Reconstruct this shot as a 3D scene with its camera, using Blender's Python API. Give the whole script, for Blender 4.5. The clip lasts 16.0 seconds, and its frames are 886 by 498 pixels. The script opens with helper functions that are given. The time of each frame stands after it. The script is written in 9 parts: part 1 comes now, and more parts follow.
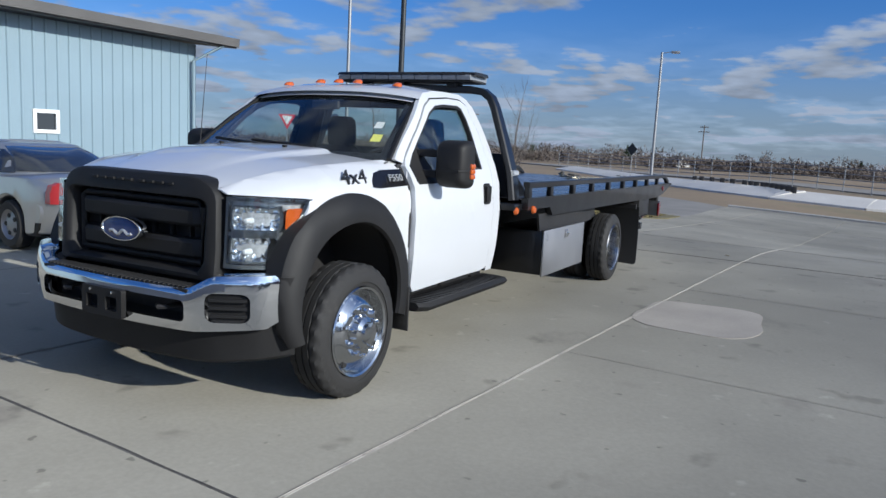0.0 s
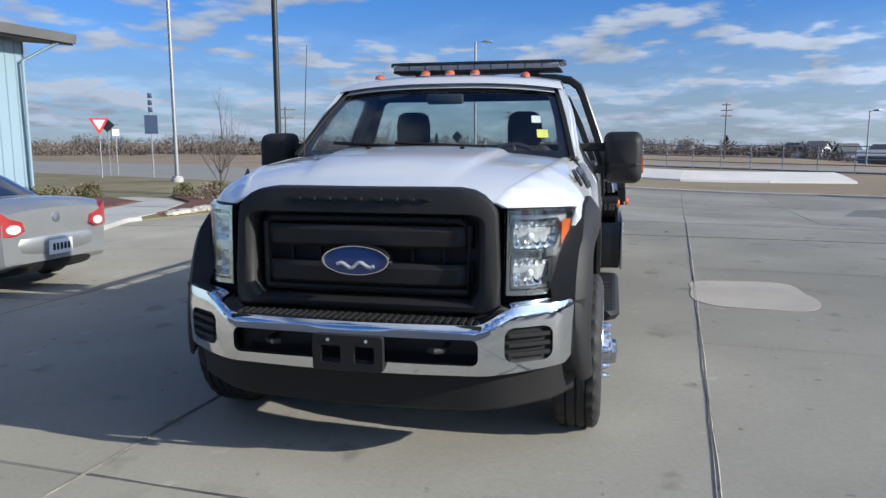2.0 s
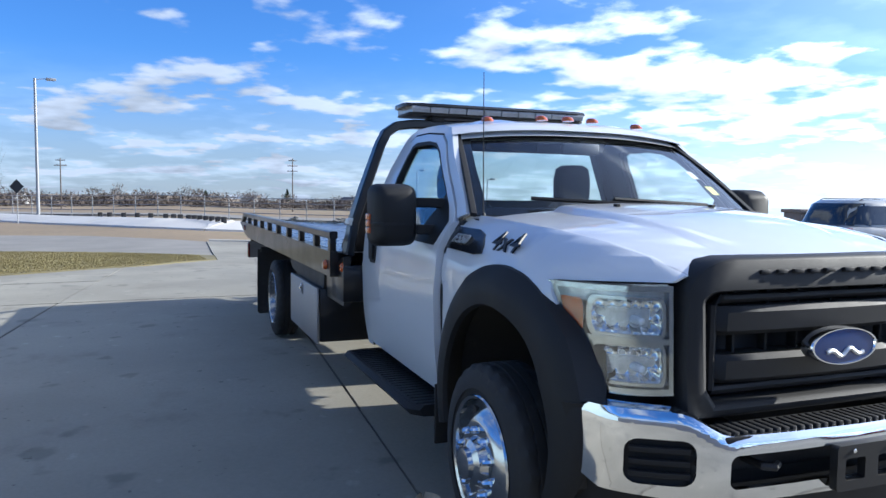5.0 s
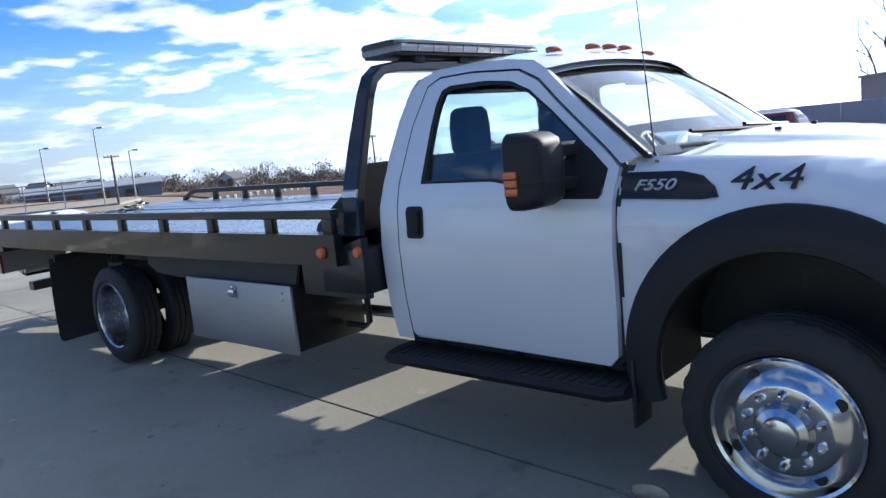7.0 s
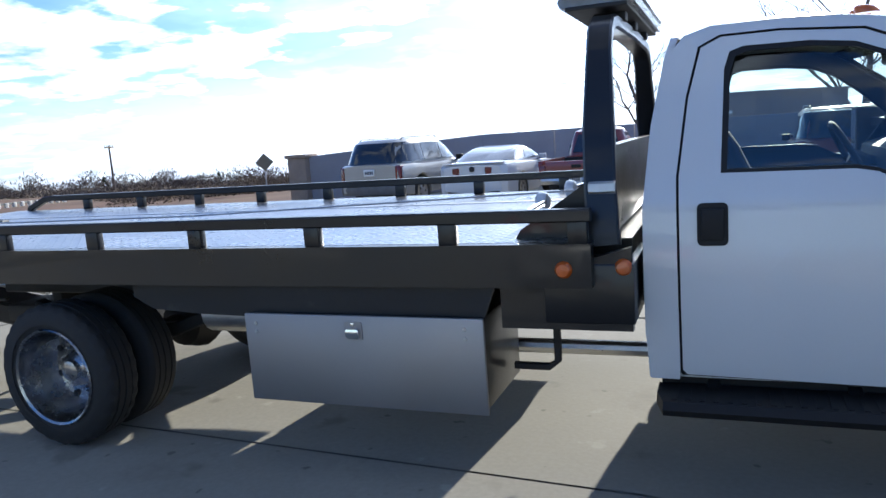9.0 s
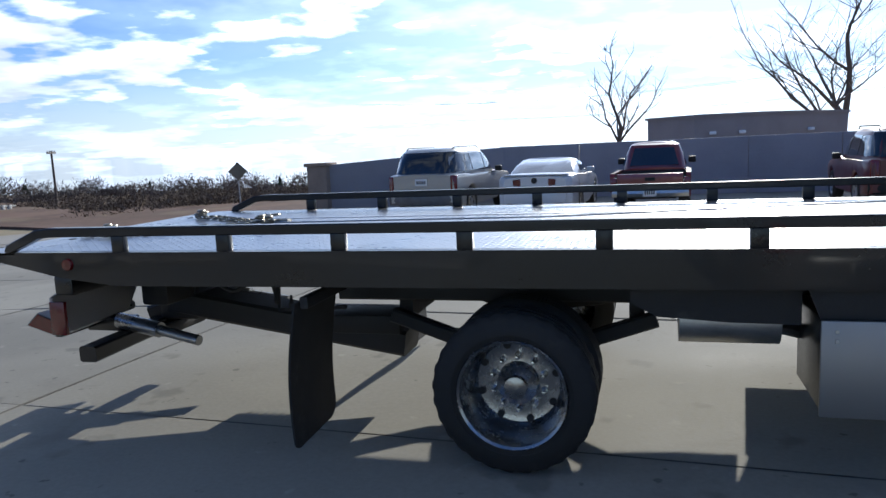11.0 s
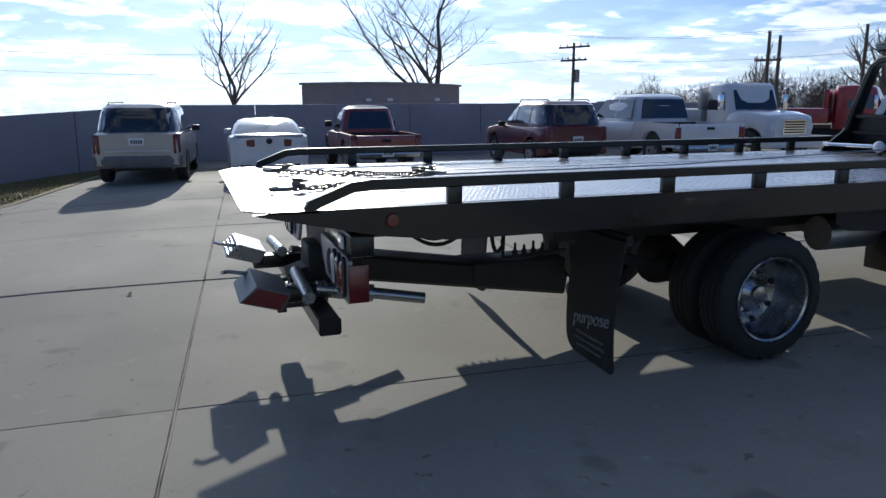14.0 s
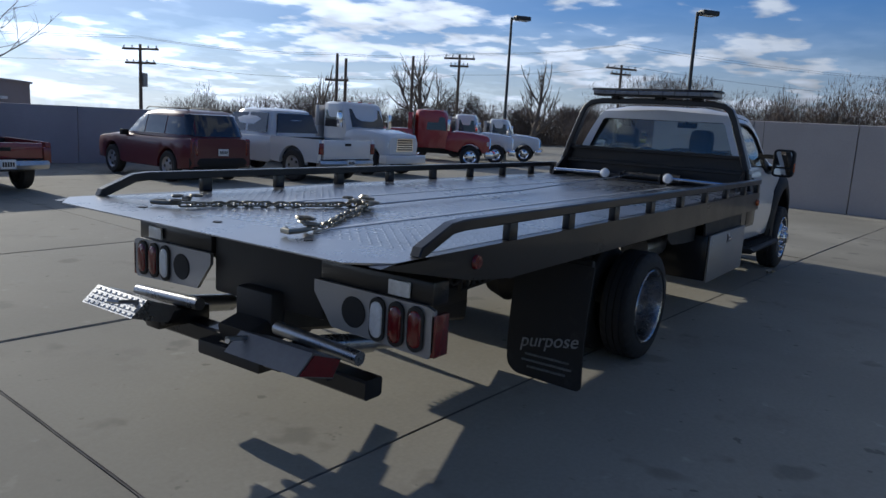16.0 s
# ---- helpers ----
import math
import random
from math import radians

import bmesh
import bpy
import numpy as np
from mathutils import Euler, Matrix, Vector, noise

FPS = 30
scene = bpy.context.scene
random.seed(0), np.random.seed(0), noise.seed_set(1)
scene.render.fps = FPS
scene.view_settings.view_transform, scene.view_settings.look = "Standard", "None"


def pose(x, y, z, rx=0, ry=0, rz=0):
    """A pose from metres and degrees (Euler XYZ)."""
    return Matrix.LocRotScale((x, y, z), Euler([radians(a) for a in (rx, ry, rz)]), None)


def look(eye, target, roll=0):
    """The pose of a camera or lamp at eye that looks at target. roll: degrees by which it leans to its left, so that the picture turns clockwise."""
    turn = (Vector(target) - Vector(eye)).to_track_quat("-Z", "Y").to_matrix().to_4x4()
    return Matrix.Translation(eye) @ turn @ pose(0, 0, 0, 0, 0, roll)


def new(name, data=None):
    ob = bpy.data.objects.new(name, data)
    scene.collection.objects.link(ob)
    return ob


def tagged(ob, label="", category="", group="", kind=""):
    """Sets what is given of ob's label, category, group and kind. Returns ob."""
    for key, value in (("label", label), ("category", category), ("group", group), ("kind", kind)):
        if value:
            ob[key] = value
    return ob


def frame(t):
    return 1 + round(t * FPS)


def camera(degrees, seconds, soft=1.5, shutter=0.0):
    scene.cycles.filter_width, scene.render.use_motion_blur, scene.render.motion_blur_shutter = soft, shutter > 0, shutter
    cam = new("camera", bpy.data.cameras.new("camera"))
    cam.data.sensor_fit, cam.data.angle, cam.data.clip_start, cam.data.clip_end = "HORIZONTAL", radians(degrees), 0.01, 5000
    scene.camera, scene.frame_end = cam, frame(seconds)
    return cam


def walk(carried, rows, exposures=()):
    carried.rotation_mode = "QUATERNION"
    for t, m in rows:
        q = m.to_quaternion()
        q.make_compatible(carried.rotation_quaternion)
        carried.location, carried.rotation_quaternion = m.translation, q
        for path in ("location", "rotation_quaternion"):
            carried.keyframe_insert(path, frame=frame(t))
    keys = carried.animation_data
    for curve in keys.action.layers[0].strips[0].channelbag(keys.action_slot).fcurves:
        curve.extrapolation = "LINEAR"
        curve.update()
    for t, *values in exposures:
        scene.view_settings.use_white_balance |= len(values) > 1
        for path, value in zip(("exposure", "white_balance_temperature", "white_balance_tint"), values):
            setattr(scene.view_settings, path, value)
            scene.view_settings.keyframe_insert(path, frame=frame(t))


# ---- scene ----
cam = camera(62.3, 16.0)
PATH = [
    (0, (3.44, 3.366, 1.486), (1.687, 2.446, 1.204), 3.0),
    (0.5, (3.591, 2.822, 1.476), (1.798, 1.979, 1.206), -0.3),
    (1, (3.724, 2.244, 1.461), (1.869, 1.549, 1.19), 0.6),
    (1.5, (3.776, 1.666, 1.465), (1.88, 1.084, 1.209), 0.0),
    (2, (3.754, 1.07, 1.454), (1.824, 0.629, 1.166), -0.1),
    (2.5, (3.722, 0.49, 1.457), (1.757, 0.228, 1.189), 0.8),
    (3, (3.586, -0.09, 1.475), (1.609, -0.261, 1.224), -0.2),
    (3.5, (3.443, -0.678, 1.502), (1.462, -0.616, 1.234), -1.8),
    (4, (3.181, -1.216, 1.484), (1.214, -0.973, 1.21), -0.6),
    (4.5, (2.952, -1.744, 1.48), (1.031, -1.262, 1.205), 1.1),
    (4.7, (2.834, -1.941, 1.451), (0.929, -1.37, 1.238), 1.0),
    (6.8, (1.048, -3.548, 1.517), (-0.294, -2.089, 1.258), -3.9),
    (7, (0.805, -3.623, 1.524), (-0.524, -2.159, 1.228), -5.8),
    (7.5, (0.195, -3.827, 1.527), (-0.904, -2.183, 1.225), -3.8),
    (8, (-0.415, -3.858, 1.511), (-1.33, -2.11, 1.181), -2.0),
    (8.5, (-1.047, -3.94, 1.524), (-1.791, -2.116, 1.18), -2.1),
    (9, (-1.69, -3.895, 1.53), (-2.416, -2.058, 1.22), -4.1),
    (9.5, (-2.362, -3.931, 1.535), (-2.965, -2.05, 1.226), -3.0),
    (10, (-3.028, -4.036, 1.555), (-3.585, -2.13, 1.318), -3.5),
    (10.2, (-3.322, -4.095, 1.578), (-3.958, -2.216, 1.326), -2.1),
    (12.3, (-6.15, -4.846, 1.538), (-6.271, -2.878, 1.205), -0.1),
    (12.5, (-6.422, -4.874, 1.548), (-6.48, -2.896, 1.258), 0.7),
    (13, (-7.119, -4.88, 1.574), (-7.055, -2.919, 1.187), -2.0),
    (13.5, (-7.748, -4.712, 1.578), (-7.408, -2.794, 1.125), 0.1),
    (14, (-8.38, -4.537, 1.593), (-7.727, -2.69, 1.19), -0.1),
    (14.5, (-8.956, -4.205, 1.602), (-8.152, -2.406, 1.26), -0.6),
    (15, (-9.475, -3.852, 1.628), (-8.356, -2.23, 1.288), 1.6),
    (15.5, (-9.82, -3.373, 1.643), (-8.462, -1.942, 1.313), 2.2),
    (16, (-10.135, -2.897, 1.629), (-8.526, -1.761, 1.283), 3.3),
]
EXPOSURE = [(0, .12, 5300), (1, .26, 5350), (2.5, .62, 5500), (4.5, .94, 5300), (7.5, 1.1, 5450), (8.5, 1.12, 5500), (10, .78, 5450), (12.5, .06, 5450), (14, .04, 5500), (16, -.15, 5650)]
walk(cam, [(t, look(e, g, r)) for t, e, g, r in PATH], [(t, ev, k, 9) for t, ev, k in EXPOSURE])

# ==== place ====
# ---- sky, sun and exposure ----
SUN_AZ, SUN_EL = 83.2, 22.4          # degrees from +x towards +y, and above the ground
sun_dir = Vector((math.cos(radians(SUN_AZ)) * math.cos(radians(SUN_EL)), math.sin(radians(SUN_AZ)) * math.cos(radians(SUN_EL)), math.sin(radians(SUN_EL))))
sun = new("sun", bpy.data.lights.new("sun", "SUN"))
sun.data.energy, sun.data.angle, sun.data.color = 4.8, radians(0.55), (1.0, 0.87, 0.67)
sun.matrix_world = look(sun_dir * 60, (0, 0, 0))


SKY, CLOUD_NEAR, CLOUD_FAR = 0.063, 19.0, 5.2


def make_world():
    w = bpy.data.worlds.new("sky")
    scene.world = w
    w.use_nodes = True
    nt = w.node_tree
    nt.nodes.clear()
    N, L = nt.nodes.new, nt.links.new
    out, bg = N("ShaderNodeOutputWorld"), N("ShaderNodeBackground")
    sky = N("ShaderNodeTexSky")
    sky.sky_type, sky.sun_disc = "NISHITA", False
    sky.sun_elevation, sky.sun_rotation = radians(SUN_EL), radians(90 - SUN_AZ)
    sky.air_density, sky.dust_density, sky.ozone_density, sky.altitude = 1.0, 0.3, 3.5, 200
    co = N("ShaderNodeTexCoord")
    sep = N("ShaderNodeSeparateXYZ")
    L(co.outputs["Generated"], sep.inputs[0])

    def math_node(op, a, b=None, clamp=False):
        n = N("ShaderNodeMath")
        n.operation, n.use_clamp = op, clamp
        for i, v in enumerate((a, b)):
            if v is None:
                continue
            if isinstance(v, (int, float)):
                n.inputs[i].default_value = v
            else:
                L(v, n.inputs[i])
        return n.outputs[0]
    # the cloud layer is a low ceiling: directions divided by their height; sampled again a little higher up for the lit tops
    def layer(up):
        zz = math_node("ADD", math_node("MAXIMUM", math_node("ADD", sep.outputs["Z"], up), 0.0), 0.13)
        comb = N("ShaderNodeCombineXYZ")
        L(math_node("DIVIDE", sep.outputs["X"], zz), comb.inputs[0])
        L(math_node("DIVIDE", sep.outputs["Y"], zz), comb.inputs[1])
        comb.inputs[2].default_value = 3.7
        out = []
        for scale, detail in ((1.5, 3), (4.2, 6)):
            n = N("ShaderNodeTexNoise")
            n.inputs["Scale"].default_value, n.inputs["Detail"].default_value = scale, detail
            n.inputs["Roughness"].default_value = 0.5
            L(comb.outputs[0], n.inputs["Vector"])
            out.append(n.outputs["Fac"])
        return math_node("ADD", math_node("MULTIPLY", out[0], 0.62), math_node("MULTIPLY", out[1], 0.38))
    low = math_node("MULTIPLY", math_node("SUBTRACT", 1.0, math_node("MULTIPLY", sep.outputs["Z"], 3.2, True), True), 0.06)
    cloud = math_node("ADD", layer(0.0), low)
    tops = math_node("MULTIPLY", math_node("SUBTRACT", cloud, math_node("ADD", layer(0.022), low)), 3.0)
    ramp = N("ShaderNodeMapRange")
    ramp.interpolation_type = "SMOOTHSTEP"
    ramp.inputs["From Min"].default_value, ramp.inputs["From Max"].default_value = 0.515, 0.615
    L(cloud, ramp.inputs["Value"])
    haze = N("ShaderNodeMapRange")
    haze.interpolation_type = "SMOOTHSTEP"
    haze.inputs["From Min"].default_value, haze.inputs["From Max"].default_value = 0.19, 0.0
    haze.inputs["To Max"].default_value = 0.68
    L(sep.outputs["Z"], haze.inputs["Value"])
    cover = math_node("MAXIMUM", ramp.outputs[0], haze.outputs[0])
    # clouds are lit through from the sun's side
    dot = N("ShaderNodeVectorMath")
    dot.operation = "DOT_PRODUCT"
    L(co.outputs["Generated"], dot.inputs[0])
    dot.inputs[1].default_value = sun_dir
    near = math_node("POWER", math_node("MAXIMUM", dot.outputs["Value"], 0.0), 1.6)
    aureole = math_node("MULTIPLY", math_node("POWER", math_node("MAXIMUM", dot.outputs["Value"], 0.0), 18.0), 0.82)
    veil = math_node("MULTIPLY", math_node("POWER", math_node("MAXIMUM", dot.outputs["Value"], 0.0), 3.0), 0.55)
    cover = math_node("MAXIMUM", math_node("MAXIMUM", cover, aureole), veil)
    lum = math_node("MULTIPLY", math_node("ADD", math_node("MULTIPLY", near, CLOUD_NEAR), CLOUD_FAR), math_node("MINIMUM", math_node("MAXIMUM", math_node("ADD", tops, 1.0), 0.82), 1.35))
    col = N("ShaderNodeMix")
    col.data_type = "RGBA"
    core = N("ShaderNodeMapRange")
    core.inputs["From Min"].default_value, core.inputs["From Max"].default_value = 0.50, 0.64
    L(cloud, core.inputs["Value"])
    L(core.outputs[0], col.inputs["Factor"])
    col.inputs["A"].default_value, col.inputs["B"].default_value = (1.0, 1.0, 1.0, 1), (0.82, 0.86, 0.93, 1)
    bright = N("ShaderNodeVectorMath")
    bright.operation = "SCALE"
    L(col.outputs["Result"], bright.inputs[0])
    L(lum, bright.inputs["Scale"])
    mix = N("ShaderNodeMix")
    mix.data_type = "RGBA"
    L(cover, mix.inputs["Factor"])
    blue = N("ShaderNodeVectorMath")
    blue.operation = "MULTIPLY"
    L(sky.outputs[0], blue.inputs[0])
    blue.inputs[1].default_value = (0.68, 0.96, 1.36)
    L(blue.outputs[0], mix.inputs["A"])
    L(bright.outputs[0], mix.inputs["B"])
    L(mix.outputs["Result"], bg.inputs["Color"])
    bg.inputs["Strength"].default_value = SKY
    L(bg.outputs[0], out.inputs[0])



make_world()

# ---- materials ----


def mat(name, col, rough=0.5, metal=0.0, var=0.18, scale=3.0, fine=45.0, bump=0.08, coat=0.0, rvar=0.12, spec=0.5, dirt=None, rand=0.0):
    """A surface with variation at two scales, in metres."""
    m = bpy.data.materials.new(name)
    m.use_nodes = True
    nt = m.node_tree
    N, L = nt.nodes.new, nt.links.new
    b = nt.nodes["Principled BSDF"]
    co = N("ShaderNodeTexCoord")
    n1, n2 = N("ShaderNodeTexNoise"), N("ShaderNodeTexNoise")
    for n, s, d in ((n1, scale, 4), (n2, fine, 3)):
        n.inputs["Scale"].default_value, n.inputs["Detail"].default_value = s, d
        L(co.outputs["Object"], n.inputs["Vector"])
    add = N("ShaderNodeMath")
    add.operation = "MULTIPLY_ADD"
    L(n1.outputs["Fac"], add.inputs[0])
    add.inputs[1].default_value = 0.65
    half = N("ShaderNodeMath")
    half.operation = "MULTIPLY"
    L(n2.outputs["Fac"], half.inputs[0])
    half.inputs[1].default_value = 0.35
    L(half.outputs[0], add.inputs[2])
    rng = N("ShaderNodeMapRange")
    rng.inputs["From Min"].default_value, rng.inputs["From Max"].default_value = 0.3, 0.7
    rng.inputs["To Min"].default_value, rng.inputs["To Max"].default_value = 1 - var, 1 + var
    L(add.outputs[0], rng.inputs["Value"])
    val = rng.outputs[0]
    if rand:
        oi = N("ShaderNodeObjectInfo")
        r2 = N("ShaderNodeMapRange")
        r2.inputs["To Min"].default_value, r2.inputs["To Max"].default_value = 1 - rand, 1 + rand
        L(oi.outputs["Random"], r2.inputs["Value"])
        mu = N("ShaderNodeMath")
        mu.operation = "MULTIPLY"
        L(val, mu.inputs[0])
        L(r2.outputs[0], mu.inputs[1])
        val = mu.outputs[0]
    sc = N("ShaderNodeVectorMath")
    sc.operation = "SCALE"
    sc.inputs[0].default_value = col
    L(val, sc.inputs["Scale"])
    colour = sc.outputs[0]
    if dirt:
        n3 = N("ShaderNodeTexNoise")
        n3.inputs["Scale"].default_value, n3.inputs["Detail"].default_value, n3.inputs["Roughness"].default_value = dirt[1], 6, 0.65
        L(co.outputs["Object"], n3.inputs["Vector"])
        dr = N("ShaderNodeMapRange")
        dr.interpolation_type = "SMOOTHSTEP"
        dr.inputs["From Min"].default_value, dr.inputs["From Max"].default_value = dirt[2], dirt[2] + 0.16
        dr.inputs["To Max"].default_value = dirt[3]
        L(n3.outputs["Fac"], dr.inputs["Value"])
        mx = N("ShaderNodeMix")
        mx.data_type = "RGBA"
        L(dr.outputs[0], mx.inputs["Factor"])
        L(colour, mx.inputs["A"])
        mx.inputs["B"].default_value = (*dirt[0], 1)
        colour = mx.outputs["Result"]
    L(colour, b.inputs["Base Color"])
    rr = N("ShaderNodeMapRange")
    rr.inputs["From Min"].default_value, rr.inputs["From Max"].default_value = 0.3, 0.7
    rr.inputs["To Min"].default_value, rr.inputs["To Max"].default_value = max(0.02, rough - rvar * rough), min(1, rough + rvar * rough)
    L(add.outputs[0], rr.inputs["Value"])
    L(rr.outputs[0], b.inputs["Roughness"])
    b.inputs["Metallic"].default_value = metal
    b.inputs["Specular IOR Level"].default_value = spec
    if coat:
        b.inputs["Coat Weight"].default_value, b.inputs["Coat Roughness"].default_value = coat, 0.04
    if bump:
        bp = N("ShaderNodeBump")
        bp.inputs["Strength"].default_value, bp.inputs["Distance"].default_value = bump, 0.01
        L(add.outputs[0], bp.inputs["Height"])
        L(bp.outputs[0], b.inputs["Normal"])
    return m


def concrete_mat(name, col, rough, **kw):
    """Weathered concrete: mottling, broad stains, oil spots and pale scuffs, laid out over the whole lot."""
    m = mat(name, col, rough, **kw)
    nt = m.node_tree
    N, L = nt.nodes.new, nt.links.new
    b = nt.nodes["Principled BSDF"]
    geo = N("ShaderNodeNewGeometry")
    for n in nt.nodes:
        if n.type == "TEX_NOISE":
            for l in list(n.inputs["Vector"].links):
                nt.links.remove(l)
            L(geo.outputs["Position"], n.inputs["Vector"])
    src = b.inputs["Base Color"].links[0].from_socket
    for scale, detail, lo, hi, f0, f1, dark in ((0.22, 5, 0.38, 0.66, 1.10, 0.84, None), (2.3, 3, 0.63, 0.72, 1.0, 0.72, None), (9.0, 2, 0.70, 0.76, 1.0, 0.6, None), (5.0, 4, 0.66, 0.74, 1.0, 1.22, None)):
        n = N("ShaderNodeTexNoise")
        n.inputs["Scale"].default_value, n.inputs["Detail"].default_value = scale, detail
        L(geo.outputs["Position"], n.inputs["Vector"])
        r = N("ShaderNodeMapRange")
        r.interpolation_type = "SMOOTHSTEP"
        r.inputs["From Min"].default_value, r.inputs["From Max"].default_value = lo, hi
        r.inputs["To Min"].default_value, r.inputs["To Max"].default_value = f0, f1
        L(n.outputs["Fac"], r.inputs["Value"])
        v = N("ShaderNodeVectorMath")
        v.operation = "SCALE"
        L(src, v.inputs[0])
        L(r.outputs[0], v.inputs["Scale"])
        src = v.outputs[0]
    L(src, b.inputs["Base Color"])
    b.inputs["Diffuse Roughness"].default_value = 0.35
    return m


def glass_mat(name, tint, rough=0.0, gloss=0.9):
    """A thin pane: clear, with a mirror-like gloss over it."""
    m = bpy.data.materials.new(name)
    m.use_nodes = True
    nt = m.node_tree
    nt.nodes.clear()
    N, L = nt.nodes.new, nt.links.new
    out, tr, gl, mx, fr = N("ShaderNodeOutputMaterial"), N("ShaderNodeBsdfTransparent"), N("ShaderNodeBsdfGlossy"), N("ShaderNodeMixShader"), N("ShaderNodeLayerWeight")
    tr.inputs["Color"].default_value = (*tint, 1)
    gl.inputs["Roughness"].default_value = rough
    gl.inputs["Color"].default_value = (1, 1, 1, 1)
    fr.inputs["Blend"].default_value = 0.5
    pw, ma = N("ShaderNodeMath"), N("ShaderNodeMath")
    pw.operation, ma.operation = "POWER", "MULTIPLY_ADD"
    L(fr.outputs["Facing"], pw.inputs[0])
    pw.inputs[1].default_value = 4.5
    L(pw.outputs[0], ma.inputs[0])
    ma.inputs[1].default_value, ma.inputs[2].default_value = gloss, 0.06
    L(ma.outputs[0], mx.inputs[0])
    L(tr.outputs[0], mx.inputs[1])
    L(gl.outputs[0], mx.inputs[2])
    L(mx.outputs[0], out.inputs[0])
    return m


def tread_mat(name, col, rough, metal, size, height):
    """Sheet metal with a raised tread of short crossing lenses."""
    m = mat(name, col, rough, metal, var=0.12, scale=1.2, fine=20, bump=0.0, rvar=0.3, dirt=((0.12, 0.115, 0.11), 2.3, 0.56, 0.45))
    nt = m.node_tree
    N, L = nt.nodes.new, nt.links.new
    co, mp = N("ShaderNodeTexCoord"), N("ShaderNodeMapping")
    L(co.outputs["Object"], mp.inputs["Vector"])
    mp.inputs["Rotation"].default_value = (0, 0, radians(45))
    mp.inputs["Scale"].default_value = (1 / size, 1 / size, 1)
    ch = N("ShaderNodeTexChecker")
    ch.inputs["Scale"].default_value = 1.0
    L(mp.outputs[0], ch.inputs["Vector"])
    sep = N("ShaderNodeSeparateXYZ")
    L(mp.outputs[0], sep.inputs[0])

    def lens(a, b):
        # |frac-0.5| distances stretched along one axis
        r = []
        for src, k in ((a, 2.0), (b, 5.5)):
            f = N("ShaderNodeMath")
            f.operation = "FRACT"
            L(src, f.inputs[0])
            s = N("ShaderNodeMath")
            s.operation = "SUBTRACT"
            L(f.outputs[0], s.inputs[0])
            s.inputs[1].default_value = 0.5
            q = N("ShaderNodeMath")
            q.operation = "MULTIPLY"
            L(s.outputs[0], q.inputs[0])
            q.inputs[1].default_value = k
            p = N("ShaderNodeMath")
            p.operation = "MULTIPLY"
            L(q.outputs[0], p.inputs[0])
            L(q.outputs[0], p.inputs[1])
            r.append(p)
        t = N("ShaderNodeMath")
        t.operation = "ADD"
        L(r[0].outputs[0], t.inputs[0])
        L(r[1].outputs[0], t.inputs[1])
        h = N("ShaderNodeMath")
        h.operation, h.use_clamp = "SUBTRACT", True
        h.inputs[0].default_value = 1.0
        L(t.outputs[0], h.inputs[1])
        return h.outputs[0]
    mix = N("ShaderNodeMix")
    L(ch.outputs["Fac"], mix.inputs["Factor"])
    L(lens(sep.outputs[0], sep.outputs[1]), mix.inputs["A"])
    L(lens(sep.outputs[1], sep.outputs[0]), mix.inputs["B"])
    bp = N("ShaderNodeBump")
    bp.inputs["Strength"].default_value, bp.inputs["Distance"].default_value = 1.0, height
    L(mix.outputs["Result"], bp.inputs["Height"])
    L(bp.outputs[0], nt.nodes["Principled BSDF"].inputs["Normal"])
    return m


def lens_mat(name, col, rough=0.12):
    m = mat(name, col, rough, 0, var=0.15, scale=30, fine=160, bump=0.25, coat=0.6)
    return m


